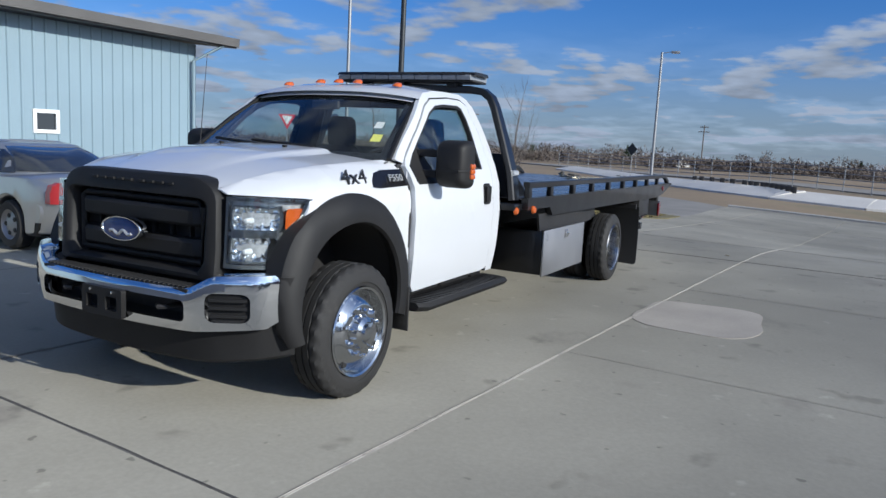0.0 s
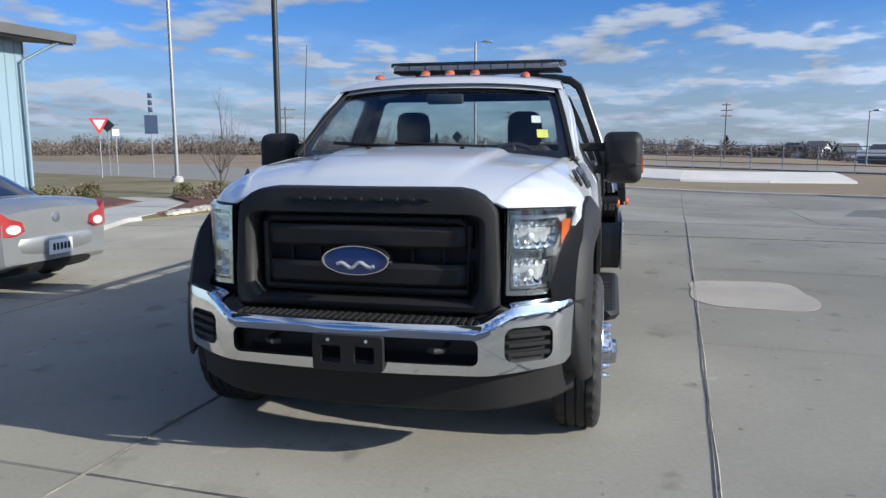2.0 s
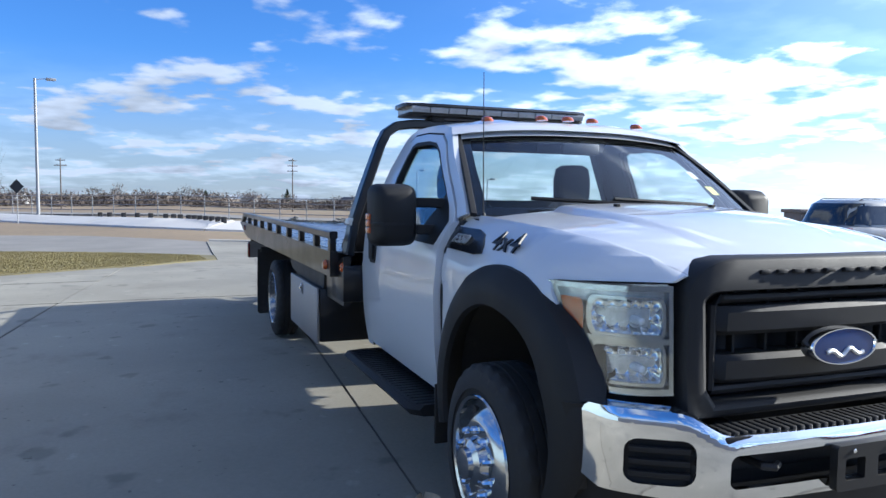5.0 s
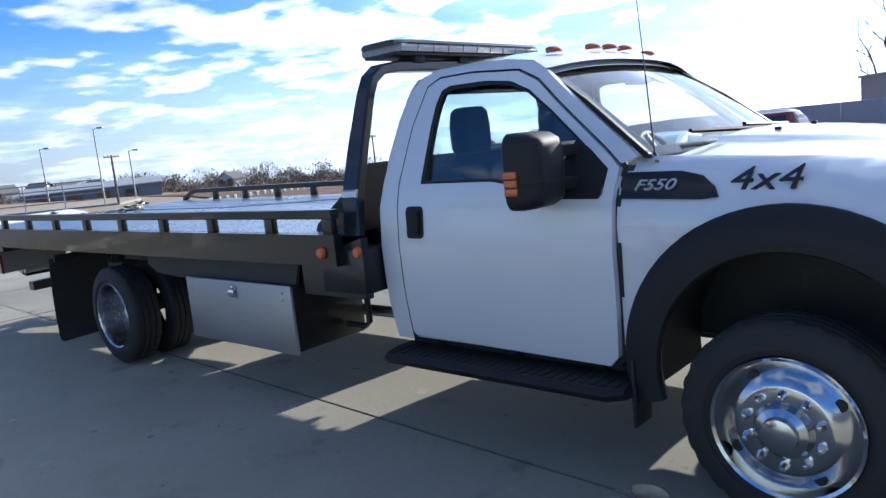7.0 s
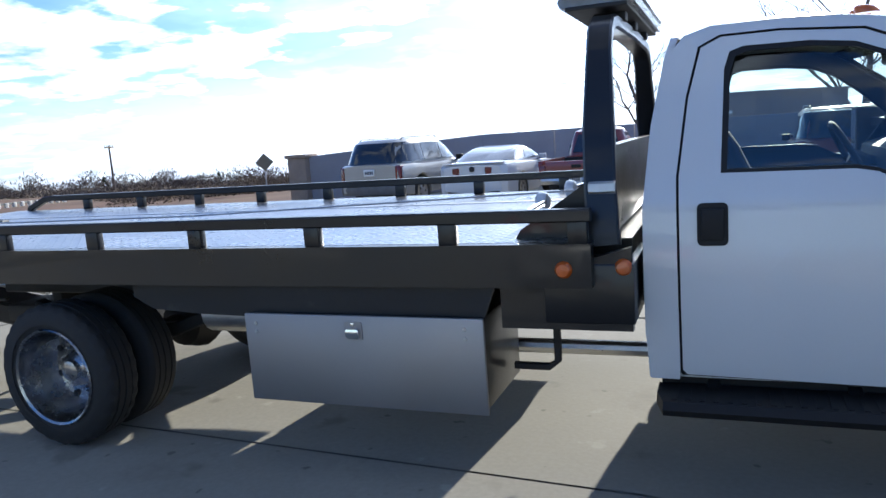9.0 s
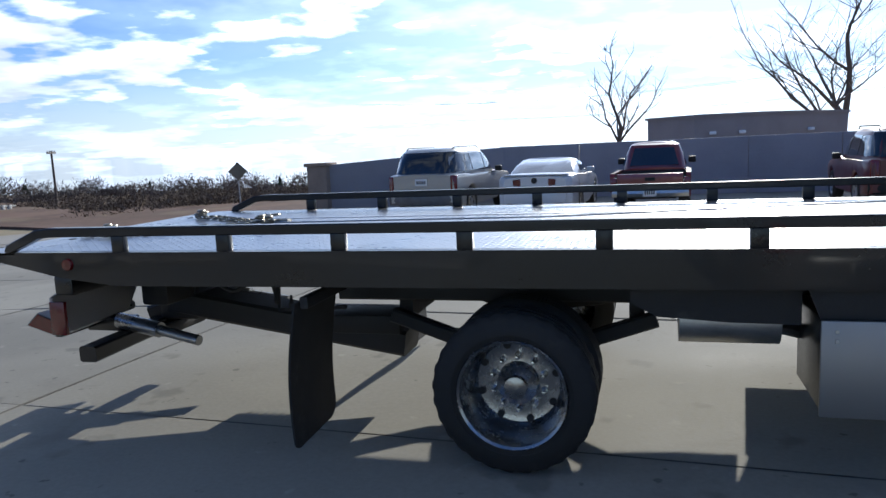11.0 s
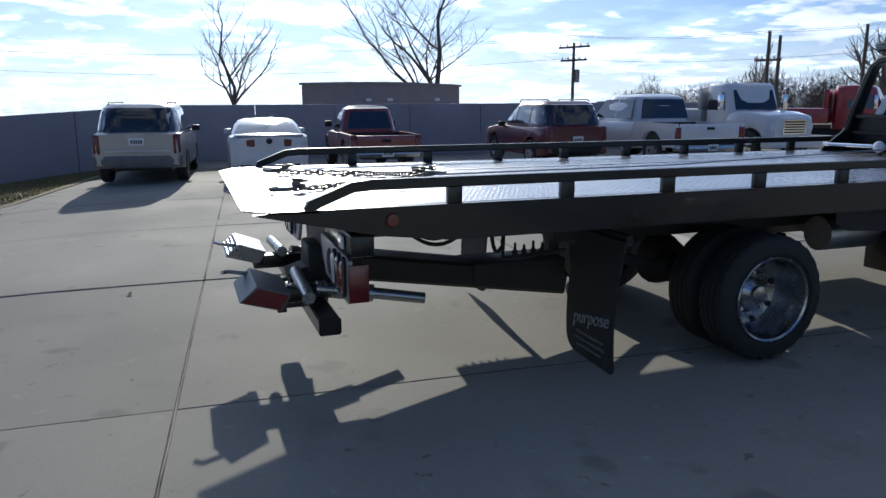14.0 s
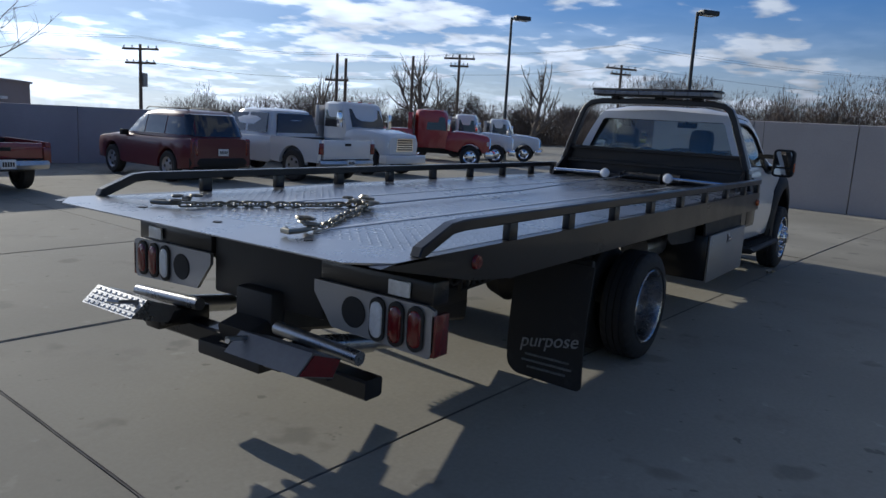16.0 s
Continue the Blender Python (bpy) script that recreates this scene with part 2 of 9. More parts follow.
M = dict(
    concrete=concrete_mat("concrete", (0.268, 0.252, 0.208), 0.87, var=0.16, scale=0.7, fine=38, bump=0.25, rand=0.06, spec=0.35, dirt=((0.17, 0.155, 0.135), 1.1, 0.56, 0.5)),
    joint=mat("joint_dirt", (0.12, 0.108, 0.094), 0.95, var=0.35, scale=5, fine=60, bump=0.3),
    sealant=mat("joint_sealant", (0.36, 0.335, 0.29), 0.7, var=0.25, scale=3, fine=30, bump=0.3, dirt=((0.2, 0.19, 0.17), 4, 0.52, 0.8)),
    grey_sealant=mat("old_joint_sealant", (0.185, 0.172, 0.15), 0.8, var=0.35, scale=5, fine=40, bump=0.3, dirt=((0.36, 0.335, 0.29), 3, 0.6, 0.9)),
    patch=mat("patched_concrete", (0.36, 0.325, 0.275), 0.85, var=0.14, scale=2, fine=50, bump=0.2),
    asphalt=mat("asphalt", (0.235, 0.22, 0.195), 0.9, var=0.2, scale=0.8, fine=80, bump=0.3),
    grass=mat("grass_soil", (0.175, 0.15, 0.07), 0.95, var=0.45, scale=0.5, fine=25, bump=0.6, dirt=((0.20, 0.155, 0.085), 0.35, 0.5, 0.8)),
    # scrub brown, paled so that distance haze sits in the colour
    weeds=mat("hazed_weeds", (0.14, 0.108, 0.078), 0.95, var=0.45, scale=0.15, fine=2.5, bump=0.5, spec=0.1),
    brown_weeds=mat("dead_weeds", (0.125, 0.082, 0.062), 0.95, var=0.4, scale=0.25, fine=3, bump=0.5, spec=0.1, dirt=((0.17, 0.135, 0.085), 0.2, 0.5, 0.8)),
    old_asphalt=mat("worn_dark_asphalt", (0.13, 0.126, 0.118), 0.9, var=0.2, scale=0.9, fine=60, bump=0.3),
    blade=mat("grass_blade", (0.20, 0.17, 0.078), 0.9, var=0.22, scale=0.6, fine=6, bump=0.0, spec=0.15),
    polished=mat("polished_aluminium", (0.52, 0.53, 0.54), 0.14, 1.0, var=0.06, scale=9, fine=60, bump=0.02, rvar=0.4),
    # rear rims: greyer, rougher and more mottled than the front ones
    dull_rim=mat("greyed_aluminium", (0.40, 0.395, 0.39), 0.26, 1.0, var=0.15, scale=9, fine=60, bump=0.02, rvar=0.4, dirt=((0.16, 0.15, 0.135), 9, 0.55, 0.5)),
    field=mat("dry_field", (0.235, 0.175, 0.105), 0.95, var=0.35, scale=0.06, fine=3, bump=0.3, dirt=((0.13, 0.125, 0.06), 0.03, 0.52, 0.8)),
    leaf=mat("dry_leaf_skin", (0.46, 0.38, 0.26), 0.8, var=0.25, scale=20, fine=90, bump=0.2),
    mulch=mat("mulch", (0.125, 0.052, 0.033), 0.95, var=0.5, scale=3, fine=40, bump=0.8),
    rock=mat("pale_rock", (0.50, 0.455, 0.38), 0.85, var=0.25, scale=4, fine=30, bump=0.4, rand=0.2),
    kerb=mat("kerb_concrete", (0.42, 0.4, 0.37), 0.85, var=0.18, scale=1, fine=40, bump=0.25),
    white=mat("white_paint", (0.63, 0.64, 0.655), 0.3, var=0.02, scale=2, fine=120, bump=0.012, coat=1.0, rvar=0.05),
    black_paint=mat("black_paint", (0.009, 0.009, 0.010), 0.34, var=0.25, scale=3, fine=90, bump=0.008, coat=0.25, rvar=0.25, spec=0.4),
    black_plastic=mat("black_plastic", (0.013, 0.0125, 0.0125), 0.6, var=0.15, scale=5, fine=220, bump=0.12, spec=0.35),
    trim_black=mat("gloss_black_trim", (0.01, 0.01, 0.011), 0.2, var=0.1, bump=0.0),
    frame=mat("chassis_black", (0.018, 0.017, 0.017), 0.6, var=0.3, scale=6, fine=70, bump=0.15, dirt=((0.07, 0.06, 0.05), 5, 0.6, 0.5)),
    chrome=mat("chrome", (0.86, 0.87, 0.88), 0.06, 1.0, var=0.03, scale=6, fine=40, bump=0.01, rvar=0.5),
    bright_chrome=mat("bumper_chrome", (0.80, 0.81, 0.82), 0.07, 1.0, var=0.03, scale=6, fine=40, bump=0.0, rvar=0.3),
    steel=mat("galvanised_steel", (0.52, 0.525, 0.53), 0.38, 1.0, var=0.15, scale=9, fine=50, bump=0.06, rvar=0.35),
    alu=mat("brushed_aluminium", (0.37, 0.37, 0.38), 0.55, 1.0, var=0.06, scale=2, fine=160, bump=0.04, rvar=0.25),
    deck=tread_mat("tread_deck", (0.36, 0.37, 0.385), 0.30, 1.0, 0.042, 0.0035),
    rubber=mat("tyre_rubber", (0.022, 0.021, 0.02), 0.75, var=0.25, scale=8, fine=90, bump=0.2, dirt=((0.06, 0.055, 0.05), 7, 0.58, 0.5)),
    far_wall=mat("blue_grey_cladding", (0.12, 0.14, 0.18), 0.6, var=0.1, scale=0.4, fine=4, bump=0.0),
    far_roof=mat("grey_sheet_roof", (0.25, 0.26, 0.28), 0.6, var=0.1, scale=0.4, fine=4, bump=0.0),
    worn_print=mat("worn_pale_print", (0.30, 0.30, 0.29), 0.7, var=0.4, scale=30, fine=120, bump=0.0),
    rubber_grey=mat("faded_print", (0.16, 0.16, 0.155), 0.7, var=0.5, scale=30, fine=120, bump=0.0),
    grey_steel=mat("dark_grey_steel", (0.13, 0.13, 0.135), 0.45, 0.3, var=0.2, scale=9, fine=50, bump=0.06),
    tail_steel=mat("worn_steel", (0.34, 0.348, 0.362), 0.30, 0.9, var=0.2, scale=5, fine=60, bump=0.08, rvar=0.25),
    amber=lens_mat("amber_lens", (0.50, 0.10, 0.012)),
    red=lens_mat("red_lens", (0.13, 0.004, 0.006)),
    smoked=lens_mat("smoked_lens", (0.24, 0.25, 0.265)),
    clear=lens_mat("clear_lens", (0.72, 0.74, 0.76)),
    blue=mat("blue_enamel", (0.012, 0.035, 0.14), 0.2, var=0.1, bump=0.0, coat=0.8),
    cloth=mat("grey_cloth", (0.032, 0.031, 0.031), 0.9, var=0.2, scale=10, fine=200, bump=0.3),
    dash=mat("dash_plastic", (0.035, 0.035, 0.036), 0.6, var=0.15, scale=8, fine=150, bump=0.1),
    paper=mat("white_paper", (0.75, 0.75, 0.72), 0.8, var=0.05, bump=0.0),
    yellow=mat("yellow_paper", (0.75, 0.72, 0.15), 0.8, var=0.05, bump=0.0),
    decal=mat("black_decal", (0.012, 0.012, 0.012), 0.45, var=0.1, bump=0.0),
    gold=mat("zinc_chain", (0.30, 0.275, 0.215), 0.38, 1.0, var=0.25, scale=20, fine=90, bump=0.1, rvar=0.3),
    silver_text=mat("silver_lettering", (0.6, 0.6, 0.58), 0.4, 0.6, var=0.1, bump=0.0),
    reflector=mat("lamp_reflector", (0.82, 0.82, 0.82), 0.10, 1.0, var=0.12, scale=20, fine=90, bump=0.03),
    lamp_house=mat("lamp_housing", (0.62, 0.625, 0.635), 0.2, 0.5, var=0.35, scale=25, fine=140, bump=0.12),
    glass=glass_mat("window_glass", (0.86, 0.91, 0.90)),
    lamp_glass=glass_mat("lamp_cover", (0.95, 0.97, 0.97), 0.0, 0.35),
    mirror=mat("mirror", (0.9, 0.9, 0.9), 0.02, 1.0, var=0.0, bump=0.0),
    dark_glass=mat("tinted_glass", (0.02, 0.022, 0.025), 0.05, var=0.1, bump=0.0, coat=1.0),
    siding=mat("pale_blue_siding", (0.235, 0.315, 0.365), 0.45, var=0.05, scale=0.6, fine=20, bump=0.03),
    roof_metal=mat("roof_metal", (0.11, 0.105, 0.10), 0.6, 0.2, var=0.15, scale=1.5, fine=30, bump=0.1),
    window_white=mat("white_vinyl", (0.8, 0.8, 0.78), 0.5, var=0.05, bump=0.03),
    fence=mat("grey_fence_panel", (0.33, 0.31, 0.33), 0.75, var=0.12, scale=1.2, fine=30, bump=0.15),
    fence2=mat("pale_wall_panel", (0.36, 0.335, 0.325), 0.75, var=0.1, scale=1.0, fine=30, bump=0.15),
    tan_wall=mat("dull_mauve_render", (0.27, 0.245, 0.25), 0.85, var=0.12, scale=1.5, fine=30, bump=0.15),
    brick=mat("tan_block", (0.30, 0.23, 0.18), 0.85, var=0.2, scale=3, fine=30, bump=0.3),
    pale_silver=mat("pale_silver_car_paint", (0.37, 0.36, 0.34), 0.35, 0.35, var=0.05, scale=4, fine=300, bump=0.01, coat=0.8, rvar=0.1),
    silver=mat("silver_car_paint", (0.46, 0.46, 0.45), 0.32, 0.7, var=0.05, scale=4, fine=300, bump=0.01, coat=0.9, rvar=0.1),
    red_paint=mat("dark_red_car_paint", (0.16, 0.010, 0.016), 0.35, 0.0, var=0.06, scale=4, fine=200, bump=0.01, coat=0.9),
    bright_red=mat("red_truck_paint", (0.33, 0.018, 0.02), 0.35, 0.0, var=0.06, scale=4, fine=200, bump=0.01, coat=0.8),
    maroon=mat("maroon_car_paint", (0.085, 0.006, 0.013), 0.4, 0.0, var=0.06, scale=4, fine=200, bump=0.01, coat=0.45),
    pole_dark=mat("dark_pole_paint", (0.02, 0.024, 0.026), 0.5, var=0.2, scale=3, fine=40, bump=0.05),
    pole_grey=mat("galvanised_pole", (0.31, 0.315, 0.32), 0.5, 0.6, var=0.12, scale=2, fine=40, bump=0.05),
    wood=mat("weathered_pole_wood", (0.12, 0.095, 0.075), 0.9, var=0.3, scale=3, fine=40, bump=0.3),
    bark=mat("grey_bark", (0.13, 0.11, 0.095), 0.95, var=0.3, scale=9, fine=60, bump=0.5),
    # base colour lightened to imitate haze over the far woods
    thicket=mat("hazed_thicket", (0.145, 0.122, 0.105), 0.95, var=0.4, scale=0.12, fine=1.5, bump=0.0, spec=0.05),
    evergreen=mat("dark_evergreen", (0.042, 0.055, 0.032), 0.95, var=0.4, scale=0.6, fine=4, bump=0.0, spec=0.05),
    shrub=mat("shrub_leaf", (0.09, 0.085, 0.03), 0.9, var=0.4, scale=3, fine=30, bump=0.3),
    white_wall=mat("pale_concrete_bank", (0.58, 0.555, 0.51), 0.8, var=0.12, scale=0.4, fine=8, bump=0.2),
    house=mat("pale_house_siding", (0.6, 0.6, 0.58), 0.7, var=0.1, bump=0.05),
    shingle=mat("grey_shingles", (0.13, 0.125, 0.12), 0.9, var=0.2, scale=2, fine=20, bump=0.2),
    sign_yellow=mat("sign_back", (0.20, 0.18, 0.12), 0.5, var=0.1, bump=0.0),
    sign_red=mat("sign_red", (0.6, 0.03, 0.03), 0.4, var=0.05, bump=0.0),
    sign_white=mat("sign_white", (0.75, 0.75, 0.73), 0.4, var=0.05, bump=0.0),
    sign_blue=mat("sign_dark_blue", (0.03, 0.05, 0.10), 0.4, var=0.1, bump=0.0),
    dirt=mat("dry_soil", (0.20, 0.155, 0.11), 0.95, var=0.35, scale=1, fine=20, bump=0.5),
)

# ---- mesh helpers ----


def link(name, bm, material, parent=None, label="", smooth=35.0):
    me = bpy.data.meshes.new(name)
    bmesh.ops.recalc_face_normals(bm, faces=bm.faces[:])
    bm.to_mesh(me)
    bm.free()
    me.materials.append(material)
    if smooth:
        me.shade_smooth()
        me.set_sharp_from_angle(angle=radians(smooth))
    ob = new(name, me)
    if parent is not None:
        ob.parent = parent
    if label:
        ob["label"] = label
    return ob


def part(name, bm, material, parent, label="", smooth=35.0):
    return link(name, bm, material, parent, label, smooth)


def thing(name, label, category, m=None, group="", kind=""):
    ob = new(name)
    ob.empty_display_size = 0.3
    if m is not None:
        ob.matrix_world = m
    return tagged(ob, label, category, group, kind)


def box(bm, x0, x1, y0, y1, z0, z1, bevel=0.0, m=None):
    vs = [bm.verts.new((x, y, z)) for x in (x0, x1) for y in (y0, y1) for z in (z0, z1)]
    fs = [bm.faces.new([vs[i] for i in q]) for q in ((0, 1, 3, 2), (4, 6, 7, 5), (0, 4, 5, 1), (2, 3, 7, 6), (0, 2, 6, 4), (1, 5, 7, 3))]
    new_vs = vs
    if bevel:
        es = list({e for f in fs for e in f.edges})
        r = bmesh.ops.bevel(bm, geom=es, offset=bevel, segments=2, affect="EDGES", profile=0.5)
        new_vs = list({v for f in r["faces"] for v in f.verts} | {v for v in vs if v.is_valid})
    if m is not None:
        bmesh.ops.transform(bm, matrix=m, verts=new_vs)
    return bm


def loft(bm, rings, closed=True, caps=True):
    """Bridges rings of equally many points."""
    rows = [[bm.verts.new(p) for p in r] for r in rings]
    n = len(rows[0])
    for a, b in zip(rows, rows[1:]):
        for i in range(n if closed else n - 1):
            j = (i + 1) % n
            bm.faces.new((a[i], a[j], b[j], b[i]))
    if caps and closed:
        bm.faces.new(rows[0][::-1])
        bm.faces.new(rows[-1])
    return rows


def tube(bm, pts, r, seg=10, r2=None):
    """A round bar along points; r2: its radius at the end."""
    pts = [Vector(p) for p in pts]
    rings = []
    up = Vector((0, 0, 1))
    for i, p in enumerate(pts):
        d = (pts[min(i + 1, len(pts) - 1)] - pts[max(i - 1, 0)]).normalized()
        a = d.cross(up if abs(d.z) < 0.95 else Vector((1, 0, 0))).normalized()
        b = d.cross(a)
        rad = r if r2 is None else r + (r2 - r) * i / (len(pts) - 1)
        rings.append([p + rad * (math.cos(2 * math.pi * k / seg) * a + math.sin(2 * math.pi * k / seg) * b) for k in range(seg)])
    loft(bm, rings)
    return bm


def bar(bm, pts, w, h, side=(0, 1, 0)):
    """A rectangular bar along points: w along side, h across."""
    pts = [Vector(p) for p in pts]
    rings = []
    for i, p in enumerate(pts):
        d = (pts[min(i + 1, len(pts) - 1)] - pts[max(i - 1, 0)]).normalized()
        a = Vector(side)
        a = (a - d * a.dot(d)).normalized()
        b = d.cross(a)
        c = min(w, h) * 0.12
        rings.append([p + u * a + v * b for u, v in ((w / 2 - c, h / 2), (-w / 2 + c, h / 2), (-w / 2, h / 2 - c), (-w / 2, -h / 2 + c), (-w / 2 + c, -h / 2), (w / 2 - c, -h / 2), (w / 2, -h / 2 + c), (w / 2, h / 2 - c))])
    loft(bm, rings)
    return bm


def lathe(bm, prof, c, axis="y", seg=40, sign=1):
    """Turns a profile of (radius, along) about an axis through c."""
    rings = []
    for k in range(seg):
        a = 2 * math.pi * k / seg
        ring = []
        for r, t in prof:
            u, v, w = r * math.cos(a), r * math.sin(a), sign * t
            ring.append((c[0] + u, c[1] + w, c[2] + v) if axis == "y" else (c[0] + w, c[1] + u, c[2] + v) if axis == "x" else (c[0] + u, c[1] + v, c[2] + w))
        rings.append([bm.verts.new(p) for p in ring])
    for a, b in zip(rings, rings[1:] + rings[:1]):
        for i in range(len(prof) - 1):
            if prof[i][0] < 1e-6 and prof[i + 1][0] < 1e-6:
                continue
            bm.faces.new((a[i], a[i + 1], b[i + 1], b[i]))
    bmesh.ops.remove_doubles(bm, verts=bm.verts[:], dist=1e-5)
    return bm


def lerp_table(table):
    xs, ys = [p[0] for p in table], [p[1] for p in table]
    return lambda v: float(np.interp(v, xs, ys))


def sheet(bm, outline, holes, place, thick, cuts_u=(), cuts_v=()):
    """A panel with holes, drawn in (u, v), cut into strips and laid by place(u, v, depth)."""
    t = bmesh.new()
    for loop in (outline, *holes):
        vs = [t.verts.new((u, v, 0)) for u, v in loop]
        for a, b in zip(vs, vs[1:] + vs[:1]):
            t.edges.new((a, b))
    bmesh.ops.triangle_fill(t, use_beauty=True, edges=t.edges[:], normal=(0, 0, 1))
    for cs, no in ((cuts_u, (1, 0, 0)), (cuts_v, (0, 1, 0))):
        for c in cs:
            bmesh.ops.bisect_plane(t, geom=t.verts[:] + t.edges[:] + t.faces[:], plane_co=Vector(no) * c, plane_no=no, dist=1e-6)
    t.verts.index_update()
    top = [bm.verts.new(place(v.co.x, v.co.y, 0.0)) for v in t.verts]
    bot = [bm.verts.new(place(v.co.x, v.co.y, thick)) for v in t.verts]
    for f in t.faces:
        ids = [v.index for v in f.verts]
        bm.faces.new([top[i] for i in ids])
        bm.faces.new([bot[i] for i in reversed(ids)])
    for e in t.edges:
        if len(e.link_faces) == 1:
            i, j = e.verts[0].index, e.verts[1].index
            bm.faces.new((top[i], top[j], bot[j], bot[i]))
    t.free()
    return bm


def grid_surface(bm, us, vs, place):
    rows = [[bm.verts.new(place(u, v)) for v in vs] for u in us]
    for a, b in zip(rows, rows[1:]):
        for i in range(len(vs) - 1):
            bm.faces.new((a[i], a[i + 1], b[i + 1], b[i]))
    return bm


def arc(cx, cy, r, a0, a1, n):
    return [(cx + r * math.cos(radians(a0 + (a1 - a0) * i / n)), cy + r * math.sin(radians(a0 + (a1 - a0) * i / n))) for i in range(n + 1)]


def frange(a, b, n):
    return [a + (b - a) * i / n for i in range(n + 1)]


def round_rect(u0, u1, v0, v1, r, n=4):
    return arc(u1 - r, v1 - r, r, 0, 90, n) + arc(u0 + r, v1 - r, r, 90, 180, n) + arc(u0 + r, v0 + r, r, 180, 270, n) + arc(u1 - r, v0 + r, r, 270, 360, n)


def write(text, size, m, material, parent, name="lettering", extrude=0.002, shear=0.0):
    cu = bpy.data.curves.new(name, "FONT")
    cu.body, cu.size, cu.extrude, cu.shear = text, size, extrude, shear
    cu.align_x, cu.align_y = "CENTER", "CENTER"
    tmp = bpy.data.objects.new("tmp", cu)
    scene.collection.objects.link(tmp)
    dg = bpy.context.evaluated_depsgraph_get()
    me = bpy.data.meshes.new_from_object(tmp.evaluated_get(dg))
    bpy.data.objects.remove(tmp)
    me.transform(m)
    me.materials.clear()
    me.materials.append(material)
    me.name = name
    ob = new(name, me)
    ob.parent = parent
    return ob


# ---- ground ----
GRID = radians(-4.7)                 # the slabs' lines are turned against the truck
GX, GY = Vector((math.cos(GRID), math.sin(GRID), 0)), Vector((-math.sin(GRID), math.cos(GRID), 0))


def gz(x, y):
    """Height of the ground: level round the truck, falling away gently behind and beside it."""
    e = lambda v: (lambda c: c * c * (3 - 2 * c))(max(0.0, min(1.0, v)))
    s = lambda v: 0.5 * (v + math.sqrt(v * v + 9))
    return -0.010 * min(s(y - 5), 60) - 0.026 * min(s(-x - 8), 14) - 0.006 * min(s(-x - 22), 80) - 0.024 * min(s(-y - 1.5), 9) + 0.04 - 0.05 * (s(y - 45 + 15 * max(0.0, min(1.0, (-x - 12) / 9))) - 0.06) - 0.3 * e((-x - 9) / 6) * e((y + 4) / 12)


def on_ground(x, y, dz=0.0):
    return Vector((x, y, gz(x, y) + dz))


def to_world(u, v):
    p = GX * u + GY * v
    return p.x, p.y


def make_ground():
    near = [i * 2.0 for i in range(-22, 23)]
    far = [46, 52, 60, 72, 90, 120, 170, 250, 400, 700, 1200, 2000]
    cs = [-c for c in reversed(far)] + near + far
    bm = bmesh.new()
    grid_surface(bm, cs, cs, lambda x, y: Vector((x, y, gz(x, y) - 0.10)))
    return tagged(link("ground", bm, M["field"], smooth=60), "dry brownish grass field around the paved lot", "ground", kind="structure")


ground = make_ground()


def ground_patch(name, outline, material, dz, step=2.0, label="", category="", kind="structure", thick=0.06):
    """A flat area that follows the ground, with a real edge."""
    us, vs = [p[0] for p in outline], [p[1] for p in outline]
    bm = bmesh.new()
    cu = [min(us) + step * i for i in range(1, int((max(us) - min(us)) / step) + 1)]
    cv = [min(vs) + step * i for i in range(1, int((max(vs) - min(vs)) / step) + 1)]
    sheet(bm, outline, [], lambda u, v, d: on_ground(u, v, dz - d), thick, cu, cv)
    return tagged(link(name, bm, material, smooth=50), label, category, kind=kind)


# the bed of the lot under the slabs shows in the joints
LOT = [(-28.4, 9.2), (-28.6, 4.2), (-29.0, -0.5), (-18.2, -0.8), (-16.0, -2.5), (-14.6, -5.0), (-14.4, -7.3), (-12.3, -8.5), (-9.9, -8.9), (-6.9, -7.7), (-6.4, -13.6), (16, -13.6), (60, -9), (60, 55), (12, 55), (12, 17.9), (-9.3, 17.9), (-9.4, 16.6), (-10.7, 11.8), (-11.15, 9.9), (-11.6, 9.0), (-12.5, 8.95), (-14.0, 9.8), (-15.7, 10.1), (-18.6, 11.1), (-27.0, 13.0)]
lot_bed = ground_patch("pavement", LOT, M["joint"], -0.012, 1.0, label="grey concrete lot laid in large slabs with dark joints", category="pavement")


def inside(x, y, poly):
    c = False
    for (x0, y0), (x1, y1) in zip(poly, poly[1:] + poly[:1]):
        if (y0 > y) != (y1 > y) and x < x0 + (y - y0) * (x1 - x0) / (y1 - y0):
            c = not c
    return c


def clip_poly(poly, a, b, keep):
    """Keeps the side of the line a-b on which keep says so."""
    out = []
    n = Vector((-(b[1] - a[1]), b[0] - a[0]))
    d = lambda p: (n.x * (p[0] - a[0]) + n.y * (p[1] - a[1])) * keep
    for p, q in zip(poly, poly[1:] + poly[:1]):
        dp, dq = d(p), d(q)
        if dp >= 0:
            out.append(p)
        if dp * dq < 0:
            t = dp / (dp - dq)
            out.append((p[0] + t * (q[0] - p[0]), p[1] + t * (q[1] - p[1])))
    return out


# slab lines, in the slabs' own directions
ROWS = [-13.1, -10.2, -7.25, -4.3, -1.106, 1.60, 4.62, 7.65, 10.7, 13.7, 16.8, 20, 23, 26.2, 29.4, 32.6, 36, 40, 44, 48, 52, 56]
COLS = [-32.2, -28.8, -25.3, -22, -18.6, -15.2, -11.8, -8.43, -5.26, -1.83, 1.2, 4.8, 8.2, 11.6, 15, 18.5, 22, 26, 30, 34, 38, 42, 46, 50, 55, 60]


def row_line(v, u):
    """One joint runs a little askew of the others."""
    return v + 0.0225 * max(-9.0, min(2.0, u)) if v == -1.106 else v


